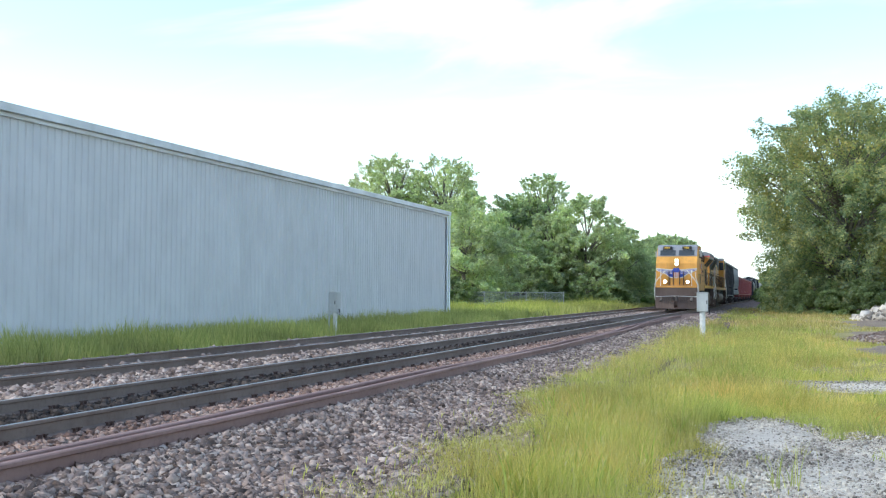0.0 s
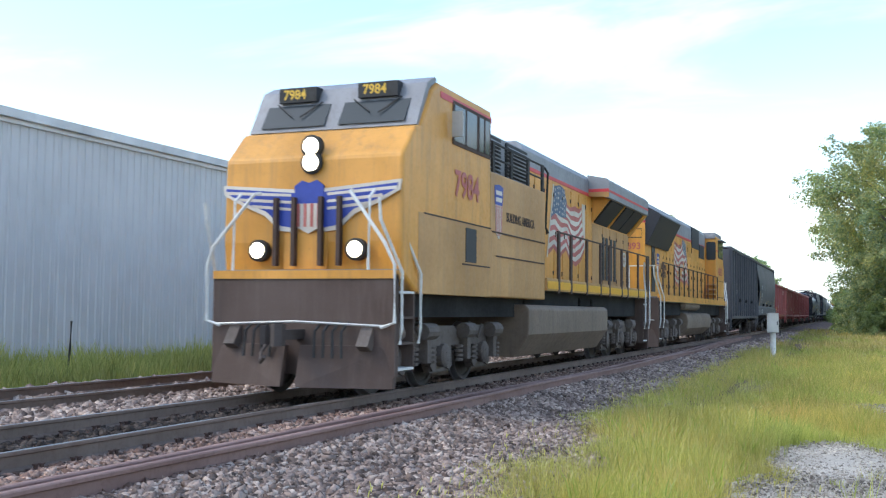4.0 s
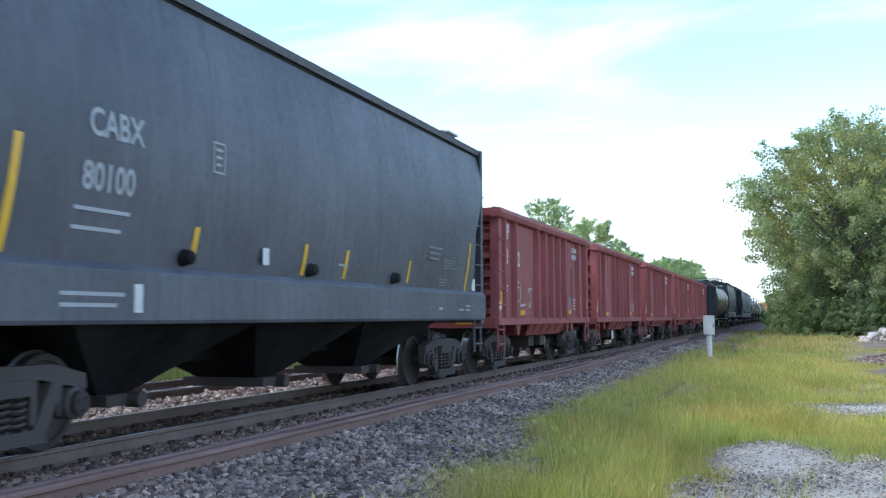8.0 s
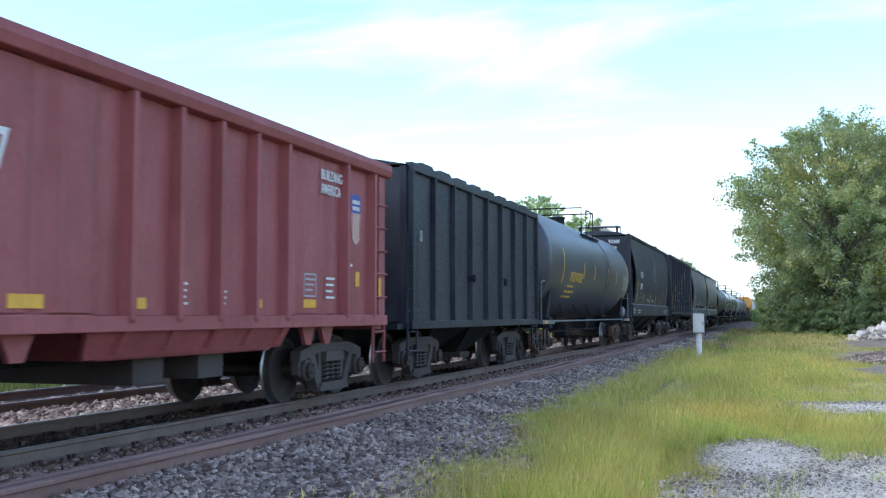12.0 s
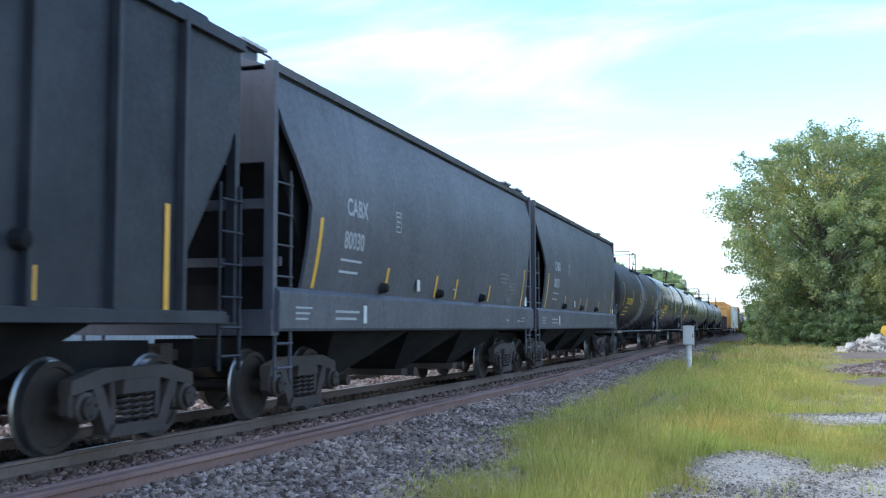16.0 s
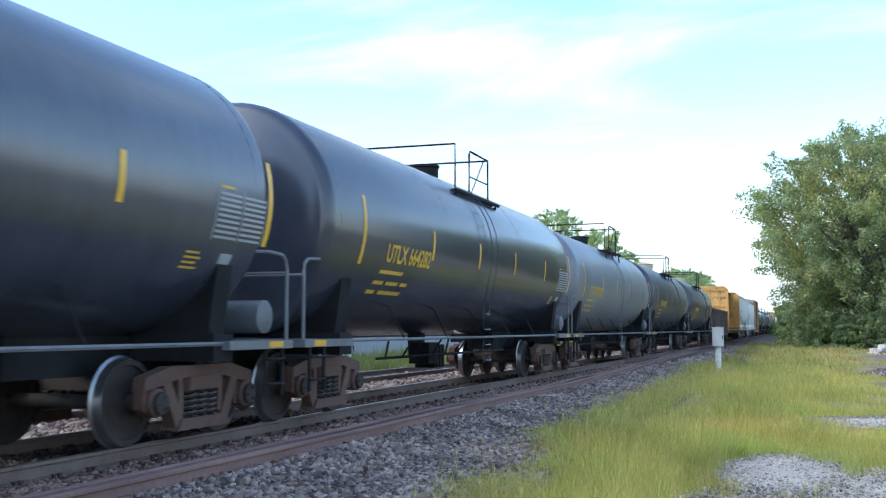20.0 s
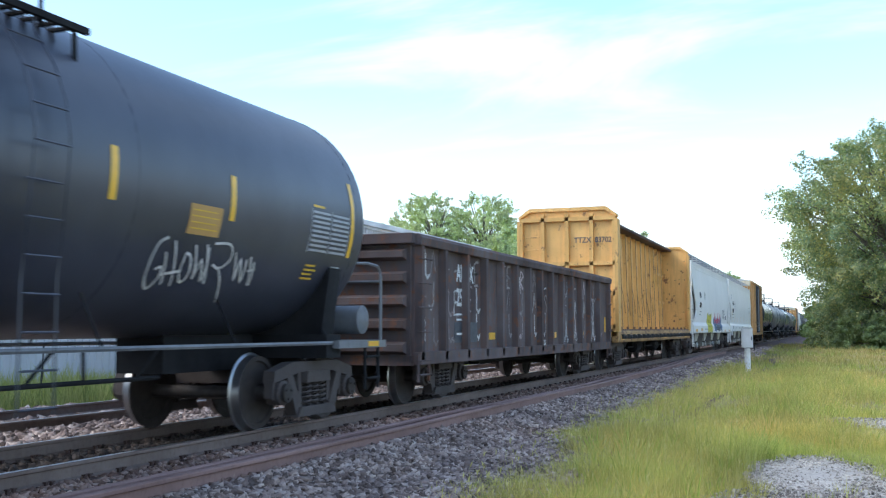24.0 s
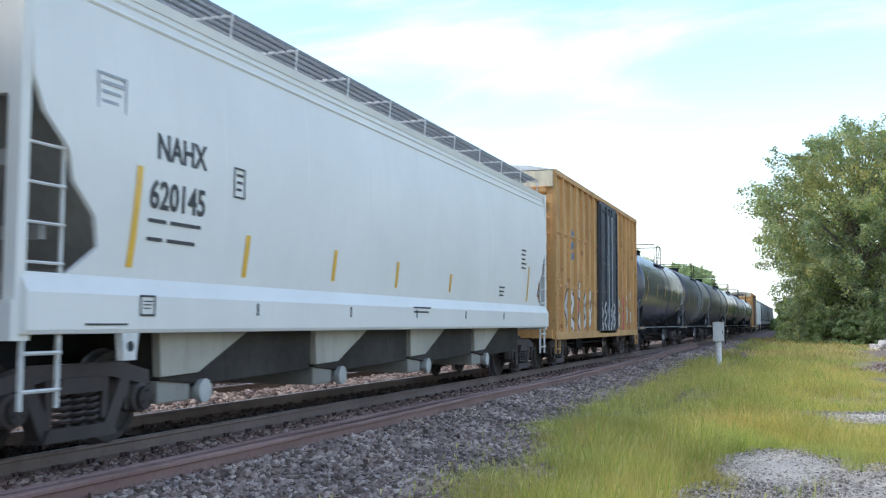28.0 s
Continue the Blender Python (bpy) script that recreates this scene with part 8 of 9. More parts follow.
def plow(car, d, half, mat):
    part("pilot_plate", Shape().prism([(d * (half - 0.12), 0.30), (d * half, 0.30), (d * half, 1.72), (d * (half - 0.12), 1.72)], "x", -1.48, 1.48), mat, car, "dirty brown pilot plate")
    s = Shape()
    for sx in (1, -1):
        a, b = d * (half + 0.02), d * (half + 0.35)
        s.add([(0.12 * sx, b, 0.14), (1.46 * sx, a, 0.14), (1.46 * sx, a - d * 0.06, 0.72), (0.12 * sx, b - d * 0.14, 0.72), (0.12 * sx, b - d * 0.1, 0.14), (1.46 * sx, a - d * 0.1, 0.14), (1.46 * sx, a - d * 0.16, 0.72), (0.12 * sx, b - d * 0.24, 0.72)],
              [(0, 1, 2, 3), (4, 7, 6, 5), (0, 4, 5, 1), (3, 2, 6, 7), (0, 3, 7, 4), (1, 5, 6, 2)])
    part("snow_plow", s, mat, car)
    for k in range(4):
        x = 0.35 + 0.14 * k
        for sx in (1, -1):
            part("brake_hose", Shape().tube([(sx * x, d * half, 1.05), (sx * x, d * (half + 0.22), 0.92), (sx * x * 1.02, d * (half + 0.24), 0.55)], 0.022, 5), M["dark"], car)
    part("cut_lever", Shape().tube([(-1.35, d * (half + 0.05), 1.0), (0, d * (half + 0.16), 1.05), (1.35, d * (half + 0.05), 1.0)], 0.018, 5), M["galv"], car)


def locomotive_lead():
    car, h = new_car("locomotive", "yellow and grey diesel locomotive leading the train, headlights on", "locomotive", -146.5, -126.3)
    Y, D = M["yellow"], M["yellowdull"]
    for y in (-6.74, 6.74):
        loco_truck(car, y)
    part("underframe", Shape().box(-1.2, 1.2, -9.2, 9.2, 1.12, 1.66), M["under"], car)
    for sx in (1, -1):
        part("deck_edge", Shape().box(sx * 1.46 - 0.05, sx * 1.46 + 0.05, -1.88, 9.2, 1.66, 1.92), D, car, bevel=0.01)
        part("deck_stripe", Shape().box(sx * 1.515, sx * 1.515 + sx * 0.004, -1.85, 9.15, 1.70, 1.86) if sx > 0 else Shape().box(-1.519, -1.515, -1.85, 9.15, 1.70, 1.86), M["amber"], car)
    part("deck", Shape().box(-1.42, 1.42, -9.1, 9.2, 1.66, 1.80), M["locogrey"], car)
    # fuel tank
    part("fuel_tank", Shape().prism([(-1.50, 1.28), (-1.42, 1.36), (1.42, 1.36), (1.50, 1.28), (1.50, 0.78), (1.20, 0.34), (-1.20, 0.34), (-1.50, 0.78)], "y", -3.1, 3.68), M["taupe"], car, "dusty taupe fuel tank", bevel=0.03)
    for y in (-2.5, 1.9, 3.1):
        part("tank_fitting", Shape().lathe([(1.40, 0.05), (1.52, 0.06), (1.60, 0.02)], "z", (1.2, y, -0.04), 10), M["under"], car)
    # cab and nose
    cab = [(-9.02, 1.74), (-9.08, 2.2), (-9.05, 3.45), (-8.62, 3.90), (-8.42, 3.96), (-8.02, 4.56), (-7.75, 4.72), (-5.30, 4.72), (-5.30, 1.47), (-8.55, 1.47)]
    part("cab", Shape().prism(cab, "x", -1.47, 1.47), Y, car, "yellow wide-nose cab", bevel=0.05)
    part("cab_roof", Shape().prism([(-8.06, 4.56), (-7.76, 4.75), (-5.28, 4.75), (-5.28, 4.60), (-7.7, 4.60)], "x", -1.40, 1.40), M["locogrey"], car, bevel=0.03)
    part("brow", Shape().prism([(-8.50, 3.95), (-8.40, 3.95), (-7.98, 4.60), (-7.72, 4.76), (-7.80, 4.80), (-8.10, 4.66)], "x", -1.42, 1.42), M["locogrey"], car, "grey windshield surround")
    nrm = Vector((0, -0.64, 0.40)).normalized()
    for x0, x1 in ((-1.22, -0.12), (0.12, 1.22)):
        g = Shape()
        a, b = Vector((0, -8.487, 4.02)), Vector((0, -8.247, 4.40))
        o = nrm * 0.012
        g.add([(x0, a.y + o.y, a.z), (x1, a.y + o.y, a.z), (x1, b.y + o.y, b.z), (x0, b.y + o.y, b.z), (x0, a.y + 0.03, a.z), (x1, a.y + 0.03, a.z), (x1, b.y + 0.03, b.z), (x0, b.y + 0.03, b.z)], [(0, 1, 2, 3), (4, 7, 6, 5), (0, 4, 5, 1), (3, 2, 6, 7), (0, 3, 7, 4), (1, 5, 6, 2)])
        w = part("windshield", g, M["glass"], car, "dark windshield pane")
        part("wiper", Shape().tube([(x0 + 0.15, -8.25, 4.44), (x0 + 0.5, -8.43, 4.20)], 0.012, 4).tube([(x1 - 0.15, -8.25, 4.44), (x1 - 0.45, -8.44, 4.18)], 0.012, 4), M["dark"], w)
    for x in (-1.02, 0.36):
        nb = part("number_board", Shape().box(x, x + 0.66, -8.30, -8.02, 4.45, 4.68), M["dark"], car, "black number board")
        writing("board_number", "7984", 0.15, M["ytext"], nb, (x + 0.08, -8.304, 4.50), FACE_Y, 0.95)
    for k, z in enumerate((3.36, 3.60)):
        hl = part("headlight_housing", Shape().lathe([(-9.02, 0.17), (-9.12, 0.17), (-9.13, 0.14)], "y", (0.02, 0, z), 18), M["dark"], car)
        part("headlight_lens", Shape().lathe([(-9.10, 0.135), (-9.14, 0.125), (-9.15, 0.02)], "y", (0.02, 0, z), 18), M["lamp"], hl, "lit headlight")
    for x in (-0.80, 0.80):
        dl = part("ditch_light_housing", Shape().lathe([(-9.06, 0.16), (-9.20, 0.16), (-9.21, 0.13)], "y", (x, 0, 2.08), 18), M["dark"], car)
        part("ditch_light_lens", Shape().lathe([(-9.18, 0.125), (-9.22, 0.115), (-9.23, 0.02)], "y", (x, 0, 2.08), 18), M["lamp"], dl, "lit ditch light")
    # nose badge with wings
    yb = -9.115
    for sx in (1, -1):
        w = part("nose_wing", Shape().prism([(sx * 0.22, 2.92), (sx * 1.42, 3.02), (sx * 1.40, 2.94), (sx * 1.10, 2.80), (sx * 0.72, 2.66), (sx * 0.46, 2.44), (sx * 0.22, 2.40)], "y", yb, yb + 0.03), M["badgeblue"], car, "blue painted wing")
        part("wing_rim", Shape().prism([(sx * 0.20, 2.97), (sx * 1.47, 3.07), (sx * 1.45, 2.92), (sx * 1.12, 2.75), (sx * 0.75, 2.60), (sx * 0.48, 2.37), (sx * 0.20, 2.34)], "y", yb + 0.004, yb + 0.034), M["decalwhite"], w)
        for k in range(3):
            z = 2.93 - 0.105 * k
            part("wing_feather", Shape().prism([(sx * 0.30, z - 0.02), (sx * (1.40 - 0.22 * k), z + 0.045), (sx * (1.40 - 0.22 * k), z + 0.0), (sx * 0.30, z - 0.06)], "y", yb - 0.004, yb), M["decalwhite"], w)
    bd = part("nose_badge", Shape().prism([(-0.24, 3.02), (-0.12, 3.10), (0, 3.06), (0.12, 3.10), (0.24, 3.02), (0.24, 2.76), (-0.24, 2.76)], "y", yb - 0.01, yb + 0.03), M["badgeblue"], car, "blue painted badge")
    part("badge_field", Shape().prism([(-0.24, 2.76), (0.24, 2.76), (0.20, 2.42), (0, 2.32), (-0.20, 2.42)], "y", yb - 0.01, yb + 0.03), M["decalwhite"], bd)
    for k in range(4):
        part("badge_stripe", Shape().box(-0.19 + 0.11 * k, -0.14 + 0.11 * k, yb - 0.014, yb - 0.010, 2.42, 2.76), M["decalred"], bd)
    part("nose_door", Shape().box(-0.42, 0.30, -9.095, -9.07, 1.80, 2.34), Y, car, bevel=0.01)
    for x in (-0.52, 0.52, -0.22, 0.22):
        part("nose_grab_bar", Shape().box(x - 0.03, x + 0.03, -9.20, -9.10, 1.85, 2.85), M["brownpost"], car)
    for sx in (1, -1):
        part("front_handrail", Shape().tube([(sx * 0.75, -9.22, 2.92), (sx * 0.78, -9.34, 2.90), (sx * 1.38, -9.45, 2.15), (sx * 1.52, -9.42, 1.85), (sx * 1.52, -9.40, 1.05), (sx * 1.30, -9.38, 0.98)], 0.026, 6), M["whiteiron"], car, "white front handrail")
        part("front_handrail", Shape().tube([(sx * 1.10, -9.20, 2.92), (sx * 1.10, -9.36, 2.80), (sx * 1.10, -9.38, 1.78)], 0.022, 6), M["whiteiron"], car)
    part("front_sill", Shape().box(-1.48, 1.48, -9.32, -9.0, 1.66, 1.78), Y, car)
    plow(car, -1, 9.30, M["pilot"])
    steps(car, -8.85, -1, M["pilot"], 1.66)
    # cab sides
    for sx in (1, -1):
        for a, b in ((-7.12, -6.10), (-5.96, -5.45)):
            fr = part("cab_window_frame", Shape().box(min(sx * 1.46, sx * 1.485), max(sx * 1.46, sx * 1.485), a - 0.06, b + 0.06, 3.86, 4.56), M["brownpost"], car)
            part("cab_window_glass", Shape().box(min(sx * 1.486, sx * 1.492), max(sx * 1.486, sx * 1.492), a, b, 3.92, 4.50), M["glass"], fr)
            part("window_post", Shape().box(min(sx * 1.49, sx * 1.50), max(sx * 1.49, sx * 1.50), (a + b) / 2 - 0.02, (a + b) / 2 + 0.02, 3.92, 4.50), M["brownpost"], fr)
        part("mirror", Shape().box(min(sx * 1.52, sx * 1.70), max(sx * 1.52, sx * 1.70), -7.32, -7.28, 3.95, 4.35), M["galv"], car)
        part("side_stripe", Shape().box(min(sx * 1.474, sx * 1.479), max(sx * 1.474, sx * 1.479), -7.7, -5.32, 4.50, 4.60), M["red"], car)
    # equipment compartment behind the cab
    part("equipment_body", Shape().box(-1.46, 1.46, -5.30, -1.86, 1.47, 3.68), D, car, "dusty yellow equipment compartment", bevel=0.03)
    part("lower_panel", Shape().box(1.46, 1.475, -8.5, -5.30, 1.47, 2.66), D, car)
    for z, a, b in ((2.66, -8.3, -5.32), (2.62, -5.2, -1.95), (1.98, -6.7, -5.35), (2.20, -5.0, -2.0)):
        part("panel_seam", Shape().box(1.462, 1.482, a, b, z - 0.012, z + 0.012), M["brownpost"], car)
    part("louvre_door", Shape().box(1.462, 1.485, -6.55, -6.05, 2.02, 2.58), M["grille"], car, "dark louvre")
    part("blower_box", Shape().box(-1.05, 1.05, -5.15, -1.80, 3.68, 4.55), M["locogrey"], car, "grey blower housing with dark louvres", bevel=0.02)
    for a in (-5.0, -3.3):
        lv = part("louvre_panel", Shape().box(1.05, 1.09, a, a + 1.35, 3.78, 4.50), M["dark"], car)
        for k in range(9):
            z = 3.82 + 0.075 * k
            part("louvre_slat", Shape().prism([(1.09, z), (1.14, z - 0.03), (1.14, z - 0.015), (1.09, z + 0.02)], "y", a + 0.05, a + 1.30), M["locogrey"], lv)
    deck_rail(car, M["dark"], 1.40, [-5.0, -3.95, -2.9, -1.9], 3.62, 4.22, "roof_guard_rail", 0.06)
    part("roof_guard_mid_rail", Shape().tube([(1.40, -5.1, 3.95), (1.40, -1.85, 3.95)], 0.02, 5), M["dark"], car)
    part("vent_pipe", Shape().tube([(1.42, -1.82, 4.2), (1.46, -1.7, 4.1), (1.30, -1.3, 3.0), (1.30, -1.1, 2.9)], 0.025, 5), M["dark"], car)
    writing("cab_number", "7984", 0.42, M["decalred"], car, (1.482, -7.08, 3.06), FACE_X, 0.98)
    shield(car, -4.86, 2.98, 0.48, 0.95, 1.466)
    writing("slogan", "BUILDING AMERICA", 0.17, M["brownpost"], car, (1.466, -4.42, 2.86), FACE_X, 0.82)
    # engine hood
    part("engine_hood", Shape().prism([(-0.95, 1.74), (0.95, 1.74), (0.95, 4.24), (-0.95, 4.24)], "y", -1.86, 8.90), Y, car, "yellow engine hood")
    part("hood_roof", Shape().prism([(-0.955, 4.28), (0.955, 4.28), (0.955, 4.62), (0.82, 4.78), (-0.82, 4.78), (-0.955, 4.62)], "y", -1.86, 8.92), M["locogrey"], car, "grey hood roof")
    for sx in (1, -1):
        part("red_stripe", Shape().box(min(sx * 0.95, sx * 0.962), max(sx * 0.95, sx * 0.962), -1.86, 8.90, 4.22, 4.30), M["red"], car)
    hood_doors(car, Y, 0.95, [-1.8, -1.0, -0.2, 0.55, 1.3, 2.05, 2.8, 3.55, 4.2], 1.86, 4.15)
    hood_doors(car, D, 0.95, [4.2, 5.4, 6.3, 7.2, 8.1, 8.85], 1.86, 3.55, False)
    for y in (5.34, 5.74, 6.29, 6.74):
        part("air_intake_slot", Shape().box(0.968, 0.985, y, y + 0.23, 2.10, 3.27), M["grille"], car, "dark intake slot")
    part("roof_vents", Shape().box(-0.6, 0.6, -0.9, 0.6, 4.68, 4.80).box(-0.4, 0.4, 1.0, 1.6, 4.68, 4.86), M["locogrey"], car, bevel=0.02)
    # radiator wings
    for sx in (1, -1):
        wing = part("radiator_wing", Shape().prism([(sx * 0.92, 4.78), (sx * 1.42, 4.68), (sx * 1.50, 4.60), (sx * 1.50, 4.18), (sx * 1.44, 4.16), (sx * 0.92, 4.40)], "y", 3.85, 9.18), M["locogrey"], car, "overhanging grey radiator wing", bevel=0.01)
        part("wing_stripe", Shape().box(min(sx * 1.50, sx * 1.506), max(sx * 1.50, sx * 1.506), 3.86, 9.16, 4.32, 4.38), M["red"], wing)
        part("wing_end_stripe", Shape().box(min(sx * 0.96, sx * 1.495), max(sx * 0.96, sx * 1.495), 3.838, 3.846, 4.33, 4.41), M["red"], wing)
        part("wing_end_panel", Shape().prism([(sx * 0.96, 4.22), (sx * 1.44, 4.185), (sx * 1.495, 4.21), (sx * 1.495, 4.326), (sx * 0.96, 4.326)], "y", 3.838, 3.846), D, wing)
        for a, b in ((4.45, 5.95), (6.32, 7.34), (7.42, 8.62)):
            part("radiator_screen", Shape().prism([(sx * 0.96, 3.58), (sx * 1.44, 4.14), (sx * 1.40, 4.18), (sx * 0.92, 3.66)], "y", a, b), M["grille"], wing, "dark radiator screen")
        for y in (4.2, 6.14, 8.8):
            part("wing_bracket", Shape().prism([(sx * 0.95, 4.40), (sx * 1.46, 4.18), (sx * 0.95, 3.55)], "y", y - 0.03, y + 0.03), Y, wing)
    part("radiator_end", Shape().prism([(-0.95, 3.55), (0.95, 3.55), (1.46, 4.16), (1.46, 4.50), (0.92, 4.68), (-0.92, 4.68), (-1.46, 4.50), (-1.46, 4.16)], "y", 8.86, 9.16), Y, car)
    for sx in (1, -1):
        deck_rail(car, M["brownpost"], sx * 1.50, [-0.98, 0.04, 1.48, 2.88, 3.87, 5.35, 6.11, 7.58, 8.92, 9.14], 1.62, 2.92, w=0.075)
    fl = flag(car, [(0.50, 4.10), (0.95, 4.18), (1.38, 4.12), (1.66, 3.80), (1.95, 3.74), (2.38, 3.82), (2.75, 3.78), (3.06, 3.88)],
              [(-0.02, 2.49), (0.44, 2.68), (0.99, 2.46), (1.59, 2.69), (2.0, 2.43), (2.44, 2.34), (2.9, 2.47), (3.34, 2.76)], 0.975, True, 0.40, (0.50, 0.34))
    part("flag_pole", Shape().prism([(0.42, 4.14), (0.50, 4.14), (0.0, 2.44), (-0.08, 2.44)], "x", 0.972, 0.977), M["decalwhite"], fl)
    part("faded_patch", Shape().prism([(3.10, 3.95), (3.42, 3.95), (3.40, 2.85), (3.28, 2.75), (3.22, 3.1)], "x", 0.968, 0.971), M["decalwhite"], fl, "pale faded paint beside the flag")
    steps(car, 8.9, 1, M["pilot"])
    ring = Shape()
    ring.tube([(1.04, 7.85 + 0.20 * math.cos(a), 2.77 + 0.20 * math.sin(a)) for a in [2 * math.pi * i / 20 for i in range(21)]], 0.018, 5)
    for a in (0.5, 2.6, 4.7):
        ring.tube([(1.04, 7.85, 2.77), (1.04, 7.85 + 0.2 * math.cos(a), 2.77 + 0.2 * math.sin(a))], 0.013, 4)
    ring.tube([(0.96, 7.85, 2.77), (1.04, 7.85, 2.77)], 0.03, 6)
    part("hand_brake_wheel", ring, M["whiteiron"], car, "pale hand brake wheel")
    plow(car, 1, 9.30, M["pilot"])
    return car


def locomotive_second():
    car, h = new_car("locomotive", "yellow and grey diesel locomotive running backward behind the leader", "locomotive", -126.2, -106.0)
    Y, D = M["yellow"], M["yellowdull"]
    for y in (-6.15, 6.5):
        loco_truck(car, y)
    part("underframe", Shape().box(-1.2, 1.2, -9.1, 9.1, 1.15, 1.60), M["under"], car)
    part("deck", Shape().box(-1.44, 1.44, -9.15, 9.1, 1.60, 1.76), M["locogrey"], car)
    for sx in (1, -1):
        part("deck_edge", Shape().box(sx * 1.46 - 0.05, sx * 1.46 + 0.05, -9.15, 9.1, 1.62, 1.84), Y, car)
    part("fuel_tank", Shape().prism([(-1.44, 1.18), (-1.30, 1.25), (1.30, 1.25), (1.44, 1.18), (1.49, 0.95), (1.44, 0.66), (1.10, 0.36), (-1.10, 0.36), (-1.44, 0.66), (-1.49, 0.95)], "y", -3.1, 3.50), M["taupe"], car, "dusty taupe fuel tank", smooth=True, bevel=0.03)
    part("air_reservoir", Shape().lathe([(-3.12, 0.05), (-3.05, 0.17), (0.74, 0.17), (0.82, 0.05)], "y", (1.22, 0, 1.52), 18), M["taupe"], car, "taupe air reservoir", smooth=True)
    part("hood", Shape().prism([(-0.95, 1.76), (0.95, 1.76), (0.95, 4.20), (-0.95, 4.20)], "y", -8.74, 5.45), Y, car, "yellow engine hood")
    part("hood_roof", Shape().prism([(-0.955, 4.26), (0.955, 4.26), (0.955, 4.76), (0.84, 4.93), (-0.84, 4.93), (-0.955, 4.76)], "y", -8.76, 5.6), M["locogrey"], car, "grey hood roof")
    for sx in (1, -1):
        part("red_stripe", Shape().box(min(sx * 0.95, sx * 0.962), max(sx * 0.95, sx * 0.962), -8.74, 5.45, 4.19, 4.28), M["red"], car)
        part("radiator_flare", Shape().prism([(sx * 0.90, 3.50), (sx * 1.02, 3.46), (sx * 1.48, 4.42), (sx * 1.40, 4.50), (sx * 0.90, 4.78)], "y", -8.72, -4.70), M["grille"], car, "dark flared radiator screen", bevel=0.01)
        part("dynamic_brake_screen", Shape().box(min(sx * 0.93, sx * 0.985), max(sx * 0.93, sx * 0.985), 1.40, 3.46, 3.99, 4.84), M["grille"], car, "dark screen")
        part("air_filter_screen", Shape().box(min(sx * 0.93, sx * 0.985), max(sx * 0.93, sx * 0.985), 3.62, 5.05, 3.66, 4.24), M["grille"], car, "dark screen")
    part("red_stripe", Shape().box(-0.95, 0.95, -8.752, -8.742, 4.19, 4.28), M["red"], car)
    part("roof_fans", Shape().lathe([(4.9, 0.5), (5.0, 0.5), (5.03, 0.3)], "z", (0, -7.6, 0), 20).lathe([(4.9, 0.5), (5.0, 0.5), (5.03, 0.3)], "z", (0, -6.2, 0), 20).lathe([(4.9, 0.45), (5.0, 0.45), (5.03, 0.3)], "z", (0, 2.4, 0), 20).box(-0.4, 0.4, -0.6, 0.8, 4.92, 5.05), M["locogrey"], car)
    hood_doors(car, Y, 0.95, [-7.0, -6.2, -5.4, -4.7, -4.0, -3.3, -2.6, -1.9, -1.2, -0.5, 0.3, 1.2, 2.1, 3.0, 3.8, 4.6, 5.4], 1.95, 3.45)
    hood_doors(car, Y, 0.95, [-4.6, -3.6, -2.6, -1.6, -0.6, 0.4, 1.4], 3.55, 4.14, False)
    part("open_door_recess", Shape().box(0.955, 0.975, -7.65, -7.05, 1.95, 3.52), M["grille"], car, "dark open doorway")
    part("recess_gear", Shape().lathe([(0.98, 0.14), (1.02, 0.14)], "x", (0, -7.35, 3.15), 14).lathe([(0.98, 0.12), (1.02, 0.12)], "x", (0, -7.35, 2.55), 14), M["taupe"], car)
    # hood end with lamps, grab irons and number
    lamp = part("rear_headlight", Shape().box(-0.30, 0.30, -8.90, -8.74, 3.98, 4.22), M["dark"], car, "dark twin lamp housing")
    for x in (-0.15, 0.15):
        part("lamp_lens", Shape().lathe([(-8.90, 0.10), (-8.925, 0.09), (-8.93, 0.02)], "y", (x, 0, 4.10), 16), M["lens"], lamp)
    s = Shape()
    for z0, z1, a, b in ((3.70, 3.98, 0.1, 0.85), (3.70, 3.98, -0.85, -0.1), (4.30, 4.55, 0.45, 0.65), (4.30, 4.55, -0.65, -0.45)):
        s.tube([(a, -8.80, z0), (b, -8.80, z0), (b, -8.80, z1), (a, -8.80, z1), (a, -8.80, z0)], 0.016, 5)
    part("end_grab_iron", s, M["dark"], car)
    writing("end_number", "4893", 0.22, M["decalred"], car, (0.20, -8.752, 3.32), FACE_Y, 1.0)
    # cab at the far end
    cab = [(5.78, 1.76), (8.62, 1.76), (8.58, 3.36), (8.36, 3.62), (8.18, 4.50), (7.95, 4.74), (5.78, 4.74)]
    part("cab", Shape().prism(cab, "x", -1.44, 1.44), Y, car, "yellow wide-nose cab", bevel=0.05)
    part("cab_roof", Shape().prism([(5.70, 4.66), (8.18, 4.66), (7.96, 4.92), (5.70, 4.92)], "x", -1.38, 1.38), M["locogrey"], car)
    part("cab_vestibule", Shape().box(-0.93, 0.93, 5.40, 5.82, 1.9, 4.70), Y, car)
    for sx in (1, -1):
        fr = part("cab_window_frame", Shape().box(min(sx * 1.43, sx * 1.455), max(sx * 1.43, sx * 1.455), 6.35, 8.10, 3.78, 4.64), M["dark"], car)
        for a, b in ((6.42, 7.0), (7.05, 7.55), (7.6, 8.04)):
            part("cab_window_glass", Shape().box(min(sx * 1.456, sx * 1.463), max(sx * 1.456, sx * 1.463), a, b, 3.84, 4.58), M["glass"], fr)
        part("sunshade", Shape().box(min(sx * 1.44, sx * 1.62), max(sx * 1.44, sx * 1.62), 6.3, 8.1, 4.58, 4.63), M["locogrey"], car)
